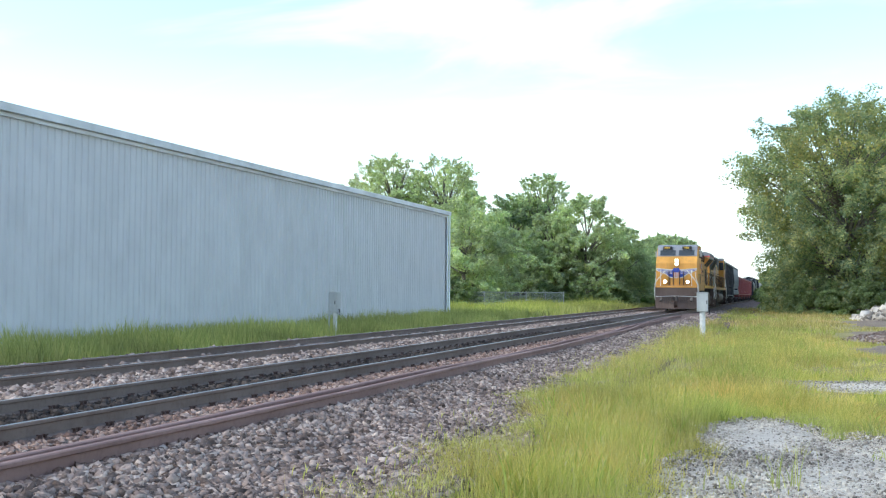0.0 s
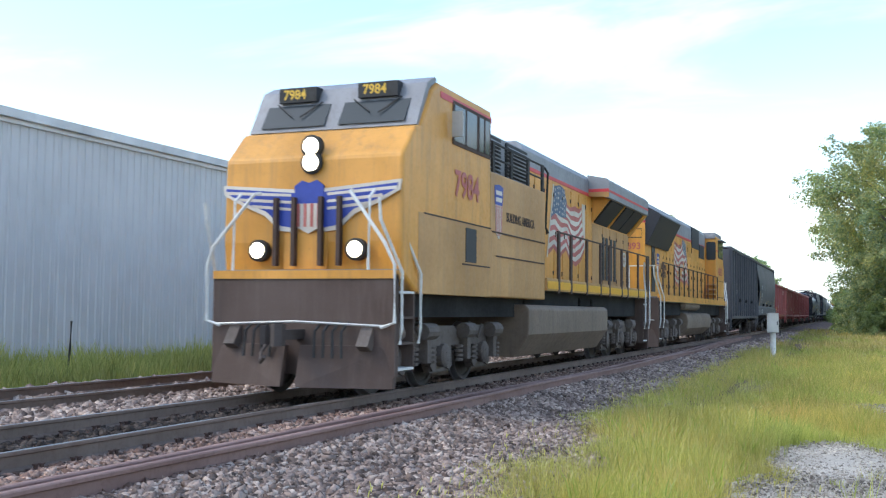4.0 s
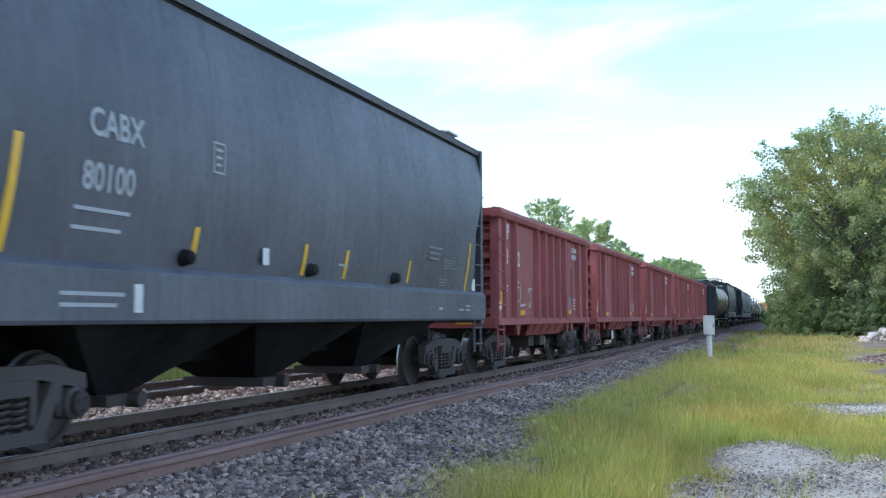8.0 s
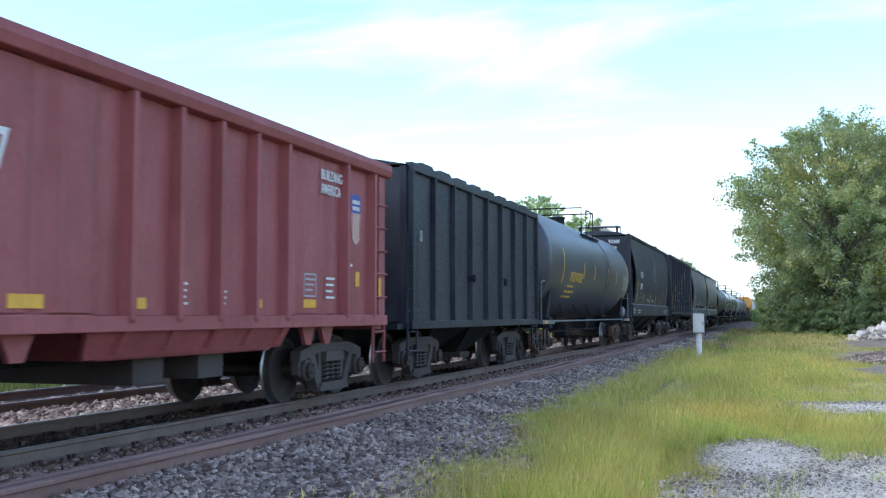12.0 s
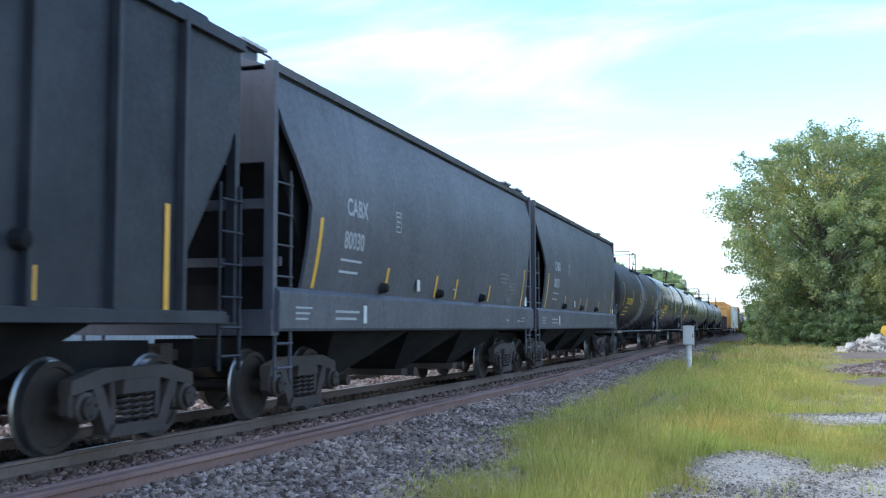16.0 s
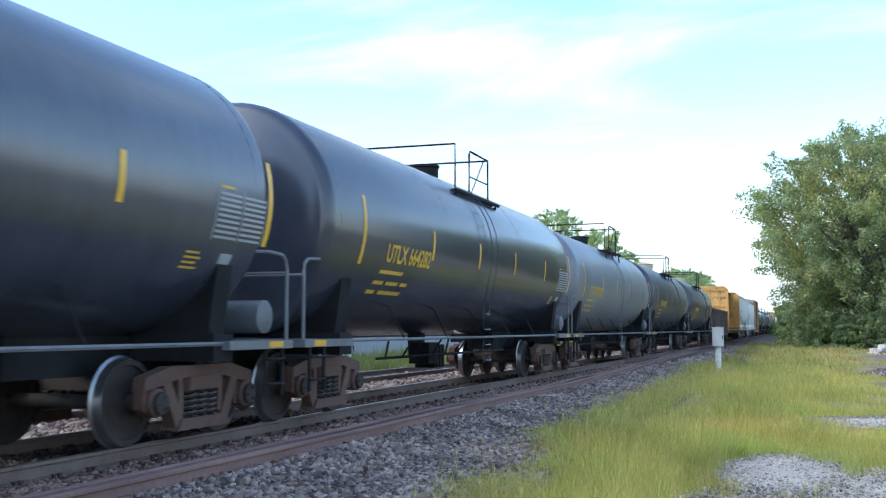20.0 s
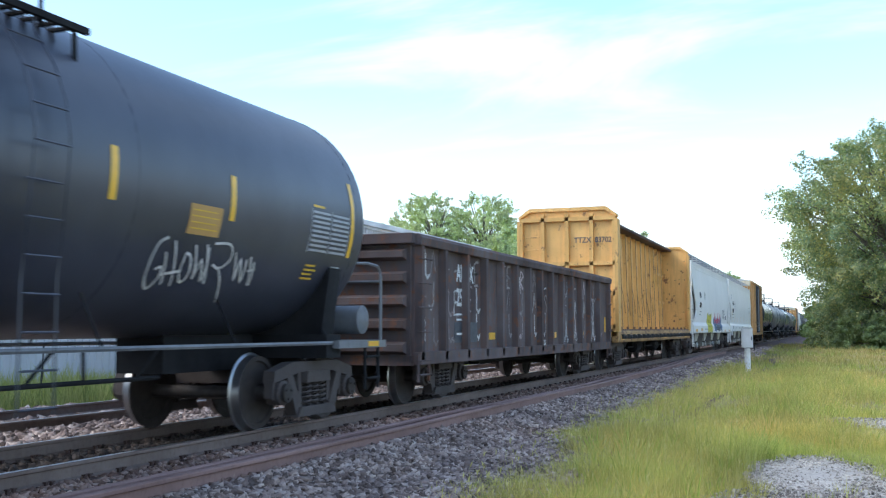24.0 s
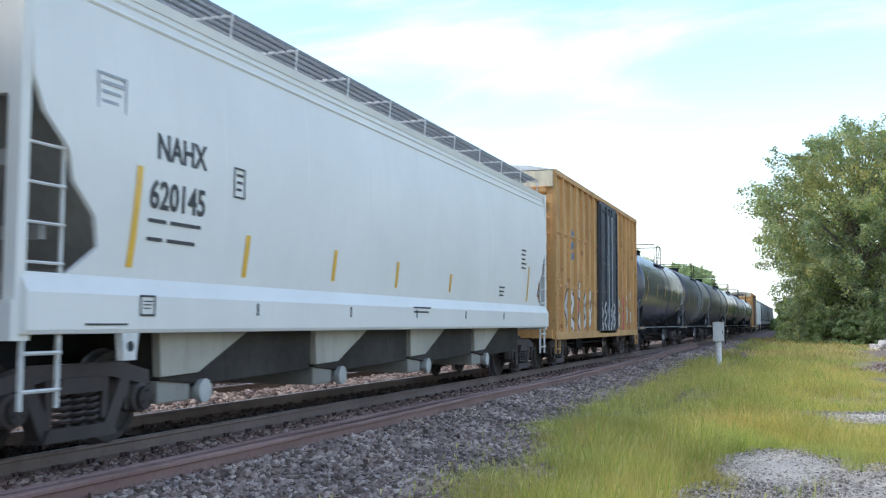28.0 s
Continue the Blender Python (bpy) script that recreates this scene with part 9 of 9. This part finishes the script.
        rw = part("rear_window_frame", Shape().prism([(sx * 0.99, 3.74), (sx * 1.04, 3.68), (sx * 1.36, 3.68), (sx * 1.41, 3.74), (sx * 1.41, 4.44), (sx * 1.36, 4.50), (sx * 1.04, 4.50), (sx * 0.99, 4.44)], "y", 5.762, 5.785), M["dark"], car)
        part("rear_window", Shape().prism([(sx * 1.02, 3.76), (sx * 1.06, 3.72), (sx * 1.34, 3.72), (sx * 1.38, 3.76), (sx * 1.38, 4.42), (sx * 1.34, 4.46), (sx * 1.06, 4.46), (sx * 1.02, 4.42)], "y", 5.752, 5.761), M["glass"], rw, "dark cab door window")
        part("red_stripe", Shape().box(min(sx * 1.442, sx * 1.447), max(sx * 1.442, sx * 1.447), 5.79, 6.3, 4.06, 4.14), M["red"], car)
        st = part("cab_steps", Shape().box(sx * 1.2 - 0.22, sx * 1.2 + 0.22, 5.72, 5.76, 1.8, 2.62), Y, car)
        for k in range(4):
            part("step_tread", Shape().box(sx * 1.2 - 0.22, sx * 1.2 + 0.22, 4.36 + 0.30 * k, 5.72, 1.86 + 0.22 * k, 1.90 + 0.22 * k), D, st)
    writing("cab_number", "4893", 0.36, M["decalred"], car, (1.446, 6.42, 3.00), FACE_X, 1.25)
    part("panel_seam", Shape().box(1.442, 1.452, 5.85, 8.5, 2.72, 2.74), M["brownpost"], car)
    part("cab_bolt_row", Shape().box(1.442, 1.450, 6.1, 8.3, 1.96, 1.99), M["brownpost"], car)
    for sx in (1, -1):
        deck_rail(car, M["brownpost"], sx * 1.49, [-8.5, -7.4, -6.25, -5.13, -4.02, -2.9, -1.77, -0.66, 0.43, 1.54, 2.48, 4.2, 5.66], 1.66, 2.88, w=0.04)
    flag(car, [(-3.08, 3.96), (-2.47, 3.90), (-1.92, 3.87), (-1.41, 3.86), (-1.05, 4.16), (-0.55, 4.08), (-0.23, 3.97)],
         [(-3.12, 2.60), (-2.86, 2.38), (-2.42, 2.25), (-1.96, 2.24), (-1.55, 2.50), (-1.0, 2.42), (-0.58, 2.30), (-0.06, 2.50), (0.46, 2.24)], 0.975, False, 0.38, (0.42, 0.20), 10)
    shield(car, -6.50, 2.78, 0.50, 0.98, 0.972)
    writing("slogan", "BUILDING\nAMERICA", 0.20, M["brownpost"], car, (0.972, -5.95, 2.78), FACE_X, 0.9)
    for d in (-1, 1):
        steps(car, d * 8.85, d, M["pilot"])
        plow(car, d, 9.25, M["pilot"])
    part("end_handrail", Shape().tube([(-1.35, -9.1, 2.75), (1.35, -9.1, 2.75)], 0.022, 6).tube([(0.5, -9.1, 1.75), (0.5, -9.1, 2.75)], 0.022, 6).tube([(-0.5, -9.1, 1.75), (-0.5, -9.1, 2.75)], 0.022, 6), M["whiteiron"], car)
    return car
# ---- the train, front to back (couplings along the line at t = 14 s) ----
W, G, K = M["white"], M["greytext"], M["black"]
locomotive_lead()
locomotive_second()

car = ribbed_hopper(-105.8, -90.1, 7.15, 4.52, 1.10, M["hopdark"], "dark grey ribbed covered hopper with white lettering", 14, False,
                    text=[("CABX", -4.82, 2.28, 0.235, W), ("5708", -4.82, 1.78, 0.235, W), ("30", -3.70, 1.78, 0.235, W)], end_text=[("CABX", -0.1, 3.95, 0.16, W), ("570830", -0.35, 3.72, 0.16, W)])
small_print(car, [(-4.8, 1.35, 0.5, 0.22, 1.478, 2), (-2.55, 1.45, 0.22, 0.2, 1.478, 3), (5.2, 1.4, 0.4, 0.2, 1.478, 2)], G)
reflectors(car, [(-6.62, 1.75, 0.09, 1.3, 1.478), (-3.55, 1.40, 0.08, 0.5, 1.478), (4.35, 1.45, 0.08, 0.55, 1.478), (6.62, 1.75, 0.09, 1.0, 1.478)])
part("placard", Shape().box(1.478, 1.483, 6.25, 6.42, 1.32, 1.52), W, car)
frame_panel(car, 5.35, 1.35, 0.42, 0.45, 1.478, G)

STRIPES = [(-6.23, 2.24, 0.97), (-3.47, 2.0, 0.36), (-0.88, 1.97, 0.40), (0.43, 1.97, 0.40), (2.95, 1.97, 0.36), (6.12, 2.15, 1.0)]


def grey_hopper(y0, y1, mat, label, number):
    c, b = curved_hopper(y0, y1, 7.36, 4.58, 1.17, 1.72, mat, label, 3,
                         text=[("CABX", -5.32, 2.86, 0.255, G), (number, -5.38, 2.37, 0.255, G)], end_text=[("CABX", 0.30, 4.05, 0.17, W), (number, 0.28, 3.80, 0.17, W)], stripes=STRIPES)
    small_print(c, [(-5.45, 2.15, 0.8, 0.1, b(2.2) + 0.006, 1), (-5.45, 1.98, 0.7, 0.1, b(2.0) + 0.006, 1), (0.2, 1.92, 0.4, 0.25, b(1.95) + 0.006, 3)], G)
    small_print(c, [(3.8, 2.20, 0.72, 0.29, b(2.45) + 0.006, 3), (4.6, 2.09, 0.74, 0.19, b(2.25) + 0.006, 4), (4.5, 1.78, 0.46, 0.15, b(1.9) + 0.006, 3)], M["faint"])
    small_print(c, [(-6.9, 1.30, 0.5, 0.22, 1.522, 3), (-5.6, 1.30, 0.9, 0.2, 1.522, 2), (4.40, 1.33, 0.22, 0.12, 1.522, 1), (5.55, 1.33, 0.30, 0.09, 1.522, 1), (5.98, 1.33, 0.30, 0.16, 1.522, 2)], G)
    for y in (-3.65, -0.7, 2.3):
        part("gate_bracket", Shape().lathe([(1.44, 0.10), (1.58, 0.07), (1.60, 0.02)], "x", (0, y, 1.85), 10), M["under"], c)
    part("placard", Shape().box(1.525, 1.53, -2.05, -1.90, 1.85, 2.05), W, c)
    part("placard", Shape().box(1.525, 1.53, -4.55, -4.42, 1.28, 1.55), W, c)
    part("end_plate", Shape().box(1.46, 1.475, 6.55, 6.75, 1.75, 1.98), W, c, "white placard")
    frame_panel(c, -3.25, 2.78, 0.24, 0.34, b(2.9) + 0.004, G)
    return c


grey_hopper(-90.1, -74.75, M["hopmid"], "grey curved-side covered hopper with stained flanks", "80100")


def teal_tag(car):
    """Faint teal outlines of tall letters over the ribs, and white chalky strokes low on the panels."""
    for pts in ([(-0.52, 3.05), (-0.50, 2.60), (-0.46, 2.10), (-0.42, 1.86), (-0.10, 1.84), (0.26, 1.89), (0.30, 2.15)],
                [(-0.40, 2.95), (-0.30, 2.62), (-0.34, 2.28), (-0.55, 2.40), (-0.60, 2.80)],
                [(0.20, 3.0), (0.24, 2.50), (0.30, 2.10), (0.50, 1.96), (0.81, 2.07), (0.88, 2.47), (0.84, 2.95)],
                [(0.34, 2.72), (0.55, 2.45), (0.72, 2.60), (0.66, 2.86), (0.44, 2.92)],
                [(0.28, 2.40), (0.60, 2.28), (0.92, 2.30)]):
        ribbon("spray_stroke", car, smooth_line(pts), 0.028, 1.436, M["spray_t"])
    for pts in ([(-3.52, 1.92), (-3.51, 1.69), (-3.57, 1.45), (-3.64, 1.31), (-3.74, 1.27)],
                [(-2.42, 1.80), (-2.30, 1.91), (-2.04, 1.89)], [(-2.24, 1.91), (-2.14, 1.67), (-2.22, 1.46), (-2.36, 1.58)]):
        ribbon("spray_stroke", car, smooth_line(pts), 0.022, 1.4765, M["spray_w"])
    ribbon("spray_stroke", car, [(-3.12, 1.97), (-3.11, 1.75), (-3.17, 1.50)], 0.022, 1.4765, M["spray_w"])
    ribbon("spray_stroke", car, [(-3.19, 1.49), (-2.69, 1.52)], 0.026, 1.4775, M["spray_w"])
    part("sprayed_patch", Shape().prism([(1.22, 1.75), (1.50, 1.70), (1.62, 1.90), (1.60, 2.30), (1.40, 2.42), (1.20, 2.30)], "x", 1.431, 1.435), M["spray_n"], car, "dark blue sprayed smudge")


def dark_patch(car):
    part("repair_patch", Shape().box(1.432, 1.437, 2.15, 2.75, 1.55, 1.95), M["doordark"], car, "dark green repair patch")
    part("mud_flap", Shape().box(1.28, 1.30, -1.0, -0.7, 0.45, 0.75), W, car)


def smoke_patch(car):
    part("grimy_patch", Shape().box(1.432, 1.435, 1.95, 3.45, 1.6, 2.6), M["tankgrey"], car)


edges = [-74.75, -63.0, -51.2, -39.45, -27.6, -16.0]
numbers = ["9352", "9422", "9435", "9499", "9487"]
lab = ["oxide-red open hopper sprayed with teal and white graffiti", "oxide-red open hopper with a dark repair patch", "oxide-red open hopper with white lettering", "oxide-red open hopper with clean white lettering", "oxide-red open hopper at the tail of the red cars"]
marks = [(teal_tag, smoke_patch), (dark_patch,), (smoke_patch,), (), ()]
for k in range(5):
    open_hopper(edges[k], edges[k + 1], lab[k], numbers[k], marks[k])

ribbed_hopper(-16.0, -5.4, 4.75, 3.75, 1.10, M["hopblack"], "short black ribbed hopper", 9, False, bays=2,
              text=[("8", -4.2, 2.5, 0.2, G)])
OLD = dict(text_y=-4.65, dy=0.0, ladder_y=1.02, marks=(-5.7, -2.54, -0.6, 2.2, 4.15, 7.05))
tank_car(-5.4, 11.35, M["tankblack"], "black tank car with yellow lettering", "UTLX", "670322", dome="dark", truckmat="rusttruck", **OLD)

car, b = curved_hopper(11.35, 27.55, 7.30, 4.60, 1.17, 1.70, M["hopblack"], "black curved-side covered hopper with an oval emblem", 3,
                       text=[("TCHX", -4.98, 2.88, 0.25, W), ("5059", -5.0, 2.36, 0.26, W)], end_text=[("TCHX", 0.50, 4.26, 0.15, W), ("5059", 0.50, 3.98, 0.15, W)],
                       stripes=[(-5.9, 2.22, 0.97), (-3.55, 1.97, 0.38), (-1.1, 1.97, 0.38), (1.15, 1.95, 0.36), (3.6, 1.95, 0.34), (5.95, 2.2, 1.0)])
small_print(car, [(-5.0, 2.12, 0.9, 0.10, b(2.2) + 0.006, 1), (-5.0, 1.95, 0.9, 0.10, b(2.0) + 0.006, 1), (-0.35, 2.84, 1.3, 0.13, b(2.9) + 0.008, 1), (3.8, 2.20, 0.72, 0.29, b(2.45) + 0.006, 3), (4.6, 2.09, 0.74, 0.19, b(2.25) + 0.006, 4), (4.5, 1.74, 0.46, 0.19, b(1.9) + 0.006, 4)], M["faint"])
small_print(car, [(-7.1, 1.28, 0.6, 0.24, 1.522, 3), (-5.6, 1.28, 0.9, 0.2, 1.522, 2), (4.40, 1.33, 0.22, 0.12, 1.522, 1), (5.55, 1.33, 0.30, 0.09, 1.522, 1), (5.98, 1.33, 0.30, 0.16, 1.522, 2), (6.42, 1.30, 0.12, 0.20, 1.522, 3)], W)
part("placard", Shape().box(1.522, 1.527, 5.22, 5.40, 1.26, 1.47), W, car)
for y in (-2.0, -0.2):
    part("placard", Shape().box(b(1.9) + 0.004, b(1.9) + 0.009, y, y + 0.28, 1.85, 2.0), W, car)


def oval(car, y, z, ry, rz, x, mat, name="oval_emblem"):
    rings = [[(x, y + ry * q * math.cos(2 * math.pi * i / 32), z + rz * q * math.sin(2 * math.pi * i / 32)) for i in range(32)] for q in (1.0, 0.86)]
    e = part(name, Shape().loft(rings, caps=False), mat, car, "painted oval emblem outline")
    part("emblem_mark", Shape().prism([(y - ry * 0.4, z - rz * 0.5), (y, z + rz * 0.55), (y + ry * 0.4, z - rz * 0.35), (y + ry * 0.05, z - rz * 0.1)], "x", x, x + 0.004), mat, e)


oval(car, 0.29, 3.45, 0.30, 0.42, b(3.2) + 0.012, G)

car = ribbed_hopper(27.55, 43.25, 7.25, 4.56, 1.38, M["hopblack"], "black ribbed covered hopper with a red oval emblem", 11, True,
                    text=[("TCHX", -4.64, 2.60, 0.31, W), ("2071", -4.58, 2.10, 0.31, W)], end_text=[("TCHX", 0.62, 4.27, 0.18, W), ("2071", 0.62, 4.04, 0.18, W)])
small_print(car, [(-4.95, 1.62, 0.85, 0.26, 1.478, 2), (-5.8, 1.6, 0.4, 0.2, 1.478, 2), (-2.3, 1.5, 0.35, 0.3, 1.478, 3), (-0.6, 1.5, 0.4, 0.25, 1.478, 3), (2.8, 1.5, 0.35, 0.35, 1.478, 3), (-1.75, 2.52, 1.7, 0.14, 1.478, 1)], W)
oval(car, -0.85, 3.25, 0.34, 0.43, 1.556, M["red"], "red_emblem")
part("patch_panel", Shape().box(1.478, 1.484, 1.62, 2.66, 3.48, 4.10), M["tankband"], car, "pale blue-grey patch")
part("placard", Shape().box(1.478, 1.484, -2.8, -2.25, 1.95, 2.12), W, car)
reflectors(car, [(-6.15, 1.98, 0.10, 1.0, 1.478), (-2.55, 1.8, 0.07, 0.25, 1.478), (3.7, 1.6, 0.07, 0.3, 1.478), (5.72, 1.9, 0.09, 1.2, 1.478)])
frame_panel(car, -2.6, 2.25, 0.24, 0.34, 1.478, W)

grey_hopper(43.25, 58.75, M["hopgrey"], "dark grey curved-side covered hopper with yellow stripes", "80030")
grey_hopper(58.75, 73.95, M["hopgrey"], "dark grey curved-side covered hopper, number repainted", "80033")

tank_car(73.95, 90.35, M["tankmatte"], "black tank car with a grey painted band", "UTLX", "673158", band=(-0.2, 1.4), truckmat="truck")


def placard(car, y0, y1, z0, z1):
    tank_patch("placard", car, y0, y1, z0, z1, M["placard"], "faded amber placard")
    a, b = y0 + SHELL_Y + 0.04, y1 + SHELL_Y - 0.05
    for k in range(4):
        z = z0 + (z1 - z0) * (0.18 + 0.2 * k)
        decal("stencil_bar", car, [(a, z), (b - 0.05 * (k % 2), z), (b - 0.05 * (k % 2), z + 0.014), (a, z + 0.014)], on_tank, M["ytext"], 0.009)


def yellow_card(car, half):
    placard(car, 2.35, 2.85, 2.16, 2.42)


tank_car(90.35, 107.0, M["tankgrey"], "dark grey tank car with a yellow placard", "UTLX", "664317", extra=yellow_card, truckmat="rusttruck")
tank_car(107.0, 123.35, M["tankgloss"], "glossy black tank car with yellow lettering", "UTLX", "664282", truckmat="rusttruck")


def mural(car, half):
    for k in range(4):
        y = 0.9 + 0.2 * k
        pts = [(y + 0.07 * math.sin(1.2 * i + k), 1.85 + 0.07 * i) for i in range(7)]
        decal("spray_stroke", car, stroke(pts, 0.018), on_tank, M["spray_t"], 0.007, 0.04)


TANK_R, TANK_Z, SHELL_Y = 1.535, 2.66, -0.08
tank_car(123.35, 139.4, M["tankpale"], "weathered blue-grey tank car with yellow lettering", "UTLX", "670623", extra=mural, truckmat="rusttruck")


def tag(car, half):
    """A thin white cursive scrawl below the placard."""
    for pts in ([(3.08, 2.11), (2.96, 2.05), (2.94, 1.89), (3.0, 1.72), (3.13, 1.62), (3.2, 1.73), (3.15, 1.83), (3.07, 1.8)],
                [(3.12, 1.97), (3.31, 1.67)], [(3.2, 2.09), (3.47, 1.66)], [(3.21, 1.76), (3.5, 1.81)],
                [(3.45, 1.99), (3.47, 1.82), (3.59, 1.70), (3.65, 1.78), (3.56, 1.94), (3.45, 1.99)],
                [(3.56, 2.07), (3.70, 1.86), (3.76, 1.74), (3.75, 1.94), (3.93, 1.72), (3.88, 1.90), (3.8, 2.06)], [(3.75, 2.09), (4.02, 1.70)],
                [(3.88, 2.11), (4.17, 2.12), (4.27, 1.98), (4.14, 1.87), (3.98, 1.90)], [(4.10, 1.88), (4.26, 1.76), (4.50, 1.52)],
                [(4.32, 2.05), (4.53, 1.76), (4.46, 1.99), (4.68, 1.74), (4.59, 1.99)], [(4.65, 2.02), (4.86, 1.72)], [(4.76, 1.97), (4.9, 1.72)], [(4.7, 1.87), (4.84, 1.9)]):
        ribbon("spray_stroke", car, smooth_line(pts), 0.014, 0.008, M["spray_w"], on_tank)
    placard(car, 3.40, 3.97, 2.17, 2.47)


tank_car(139.4, 155.2, M["tankblack"], "black tank car with a cream valve dome", "UTLX", "647982", dome="cream", extra=yellow_card, **OLD)
tank_car(155.2, 171.85, M["tankblack"], "black tank car with a cream valve dome and white graffiti", "UTLX", "647998", dome="cream", extra=tag, **OLD)
TANK_R, TANK_Z, SHELL_Y = 1.62, 2.72, -0.17
gondola(172.2, 188.45)
centre_beam(188.1, 206.0)

NOTCH_F = [(0.0, 0.75), (0.10, 1.15), (0.20, 1.38), (0.30, 1.15), (0.42, 0.75), (0.60, 0.36), (0.80, 0.20), (1.0, 0.12)]
car, b = curved_hopper(206.0, 225.85, 9.05, 4.35, 1.05, 1.55, M["hopwhite"], "white covered hopper with yellow and red graffiti", 4, white=True, notch=NOTCH_F, bay_from=-6.1,
                       text=[("FHRX", -6.45, 2.78, 0.25, K), ("628819", -6.45, 2.30, 0.25, K)], end_text=[("FHRX", 0.3, 3.9, 0.15, K), ("628819", 0.2, 3.7, 0.15, K)])
small_print(car, [(-6.4, 2.05, 0.7, 0.09, b(2.1) + 0.006, 1), (-6.4, 1.90, 0.6, 0.09, b(1.9) + 0.006, 1), (4.75, 1.82, 1.3, 0.56, b(2.2) + 0.006, 8), (-4.6, 1.20, 1.1, 0.09, 1.525, 1)], K)
frame_panel(car, -4.35, 2.75, 0.24, 0.34, b(2.9) + 0.004, K)
part("placard", Shape().box(b(1.9) + 0.004, b(1.9) + 0.009, 6.6, 6.9, 1.80, 2.03), K, car)


def white_skin(z, b=b, sill=1.55):
    return b(z) if z > sill + 0.02 else 1.522 if z < sill - 0.15 else 1.522 - 0.09 * (z - sill + 0.15) / 0.17


bubble_letters(car, -3.15, 1.06, 2.05, 0.98, white_skin, 4, 2)
wild_letters(car, 0.35, 1.12, 3.15, 0.95, white_skin, 6, 4)
reflectors(car, [(-8.0, 1.18, 0.7, 0.12, 1.525), (-5.9, 1.22, 0.55, 0.12, 1.525), (5.9, 1.15, 0.5, 0.1, 1.525), (8.5, 1.15, 0.7, 0.1, 1.525)])

NOTCH_W = [(0.0, 0.55), (0.05, 0.82), (0.10, 0.95), (0.16, 0.94), (0.26, 0.78), (0.30, 0.56), (0.335, 0.54), (0.39, 0.52), (0.46, 0.28), (0.54, 0.06), (0.70, 0.05), (1.0, 0.05)]
car, b = curved_hopper(225.30, 244.55, 9.12, 4.33, 1.10, 1.60, M["hopwhite"], "clean white covered hopper with yellow stripes", 4, white=True, notch=NOTCH_W, bay_from=-6.82,
                       text=[("NAHX", -7.37, 2.80, 0.255, K), ("620145", -7.47, 2.31, 0.275, K)], end_text=[("NAHX", 0.3, 3.9, 0.15, K), ("620145", 0.2, 3.7, 0.15, K)],
                       stripes=[(-7.67, 2.2, 0.97), (-5.57, 1.95, 0.48), (-3.22, 1.97, 0.42), (-0.92, 1.95, 0.40), (1.68, 1.92, 0.32), (7.23, 2.1, 0.8)])
small_print(car, [(-7.47, 2.14, 0.3, 0.10, b(2.2) + 0.006, 1), (-7.10, 2.14, 0.55, 0.10, b(2.2) + 0.006, 1), (-7.47, 1.96, 0.25, 0.10, b(2.0) + 0.006, 1), (-7.14, 1.96, 0.5, 0.10, b(2.0) + 0.006, 1), (6.58, 2.4, 0.4, 0.5, b(2.6) + 0.006, 5), (-0.32, 1.35, 0.8, 0.14, 1.525, 2), (4.88, 1.75, 0.4, 0.25, b(1.9) + 0.006, 3), (-8.4, 1.16, 0.6, 0.05, 1.525, 1)], K)
frame_panel(car, -8.27, 3.10, 0.42, 0.36, b(3.3) + 0.004, G)
frame_panel(car, -5.92, 2.58, 0.24, 0.34, b(2.8) + 0.004, K)
frame_panel(car, -7.62, 1.26, 0.24, 0.2, 1.525, K)
part("jacking_lug", Shape().prism([(-7.85, 1.12), (-7.59, 1.12), (-7.63, 0.85), (-7.81, 0.85)], "x", 1.42, 1.50), M["whiteiron"], car)
part("lug_hole", Shape().lathe([(1.50, 0.05), (1.506, 0.05)], "x", (0, -7.72, 0.98), 12), M["dark"], car)
for k in range(5):
    part("sill_mark", Shape().box(1.524, 1.528, -5.4 + 2.6 * k, -5.36 + 2.6 * k, 1.28, 1.42), K, car)

boxcar(244.55, 259.4, "faded orange boxcar with a dark blue door and graffiti")
tank_car(259.4, 275.6, M["tankgrey"], "grey tank car behind the boxcar", "", "")
tank_car(275.6, 292.0, M["tankblack"], "black tank car with a worn pale patch", "", "", band=(-1.0, 2.6))
tank_car(292.0, 308.4, M["tankblack"], "black tank car far down the train", "", "")
tank_car(308.4, 324.8, M["tankgrey"], "grey tank car far down the train", "", "")
tank_car(324.8, 341.2, M["tankblack"], "black tank car far down the train", "", "")
tank_car(341.2, 357.6, M["tankgrey"], "grey tank car near the far boxcar", "", "")
boxcar(357.6, 372.4, "orange boxcar far down the train", True, False)
curved_hopper(372.4, 391.2, 8.6, 4.33, 1.10, 1.60, M["hopwhite"], "white covered hopper far down the train", 4, white=True, notch=NOTCH_W, bay_from=-6.6)
for k in range(5):
    grey_hopper(391.2 + 15.4 * k, 391.2 + 15.4 * (k + 1), M["hopgrey"], "dark grey covered hopper at the end of the view", "80041")


# ---- what moves ----
def motions():
    times = [i * 0.5 for i in range(57)]
    for car, c in CARS:
        walk(car, [(t, pose(TRACK_X, c - travel(t), 0)) for t in times])
    for w, d, r in WHEELS:
        rows = [(k / FPS, pose(0, d, r, math.degrees((travel(k / FPS) - travel(0)) / r) % 360.0)) for k in range(28 * FPS + 1)]
        walk(w, rows)


motions()
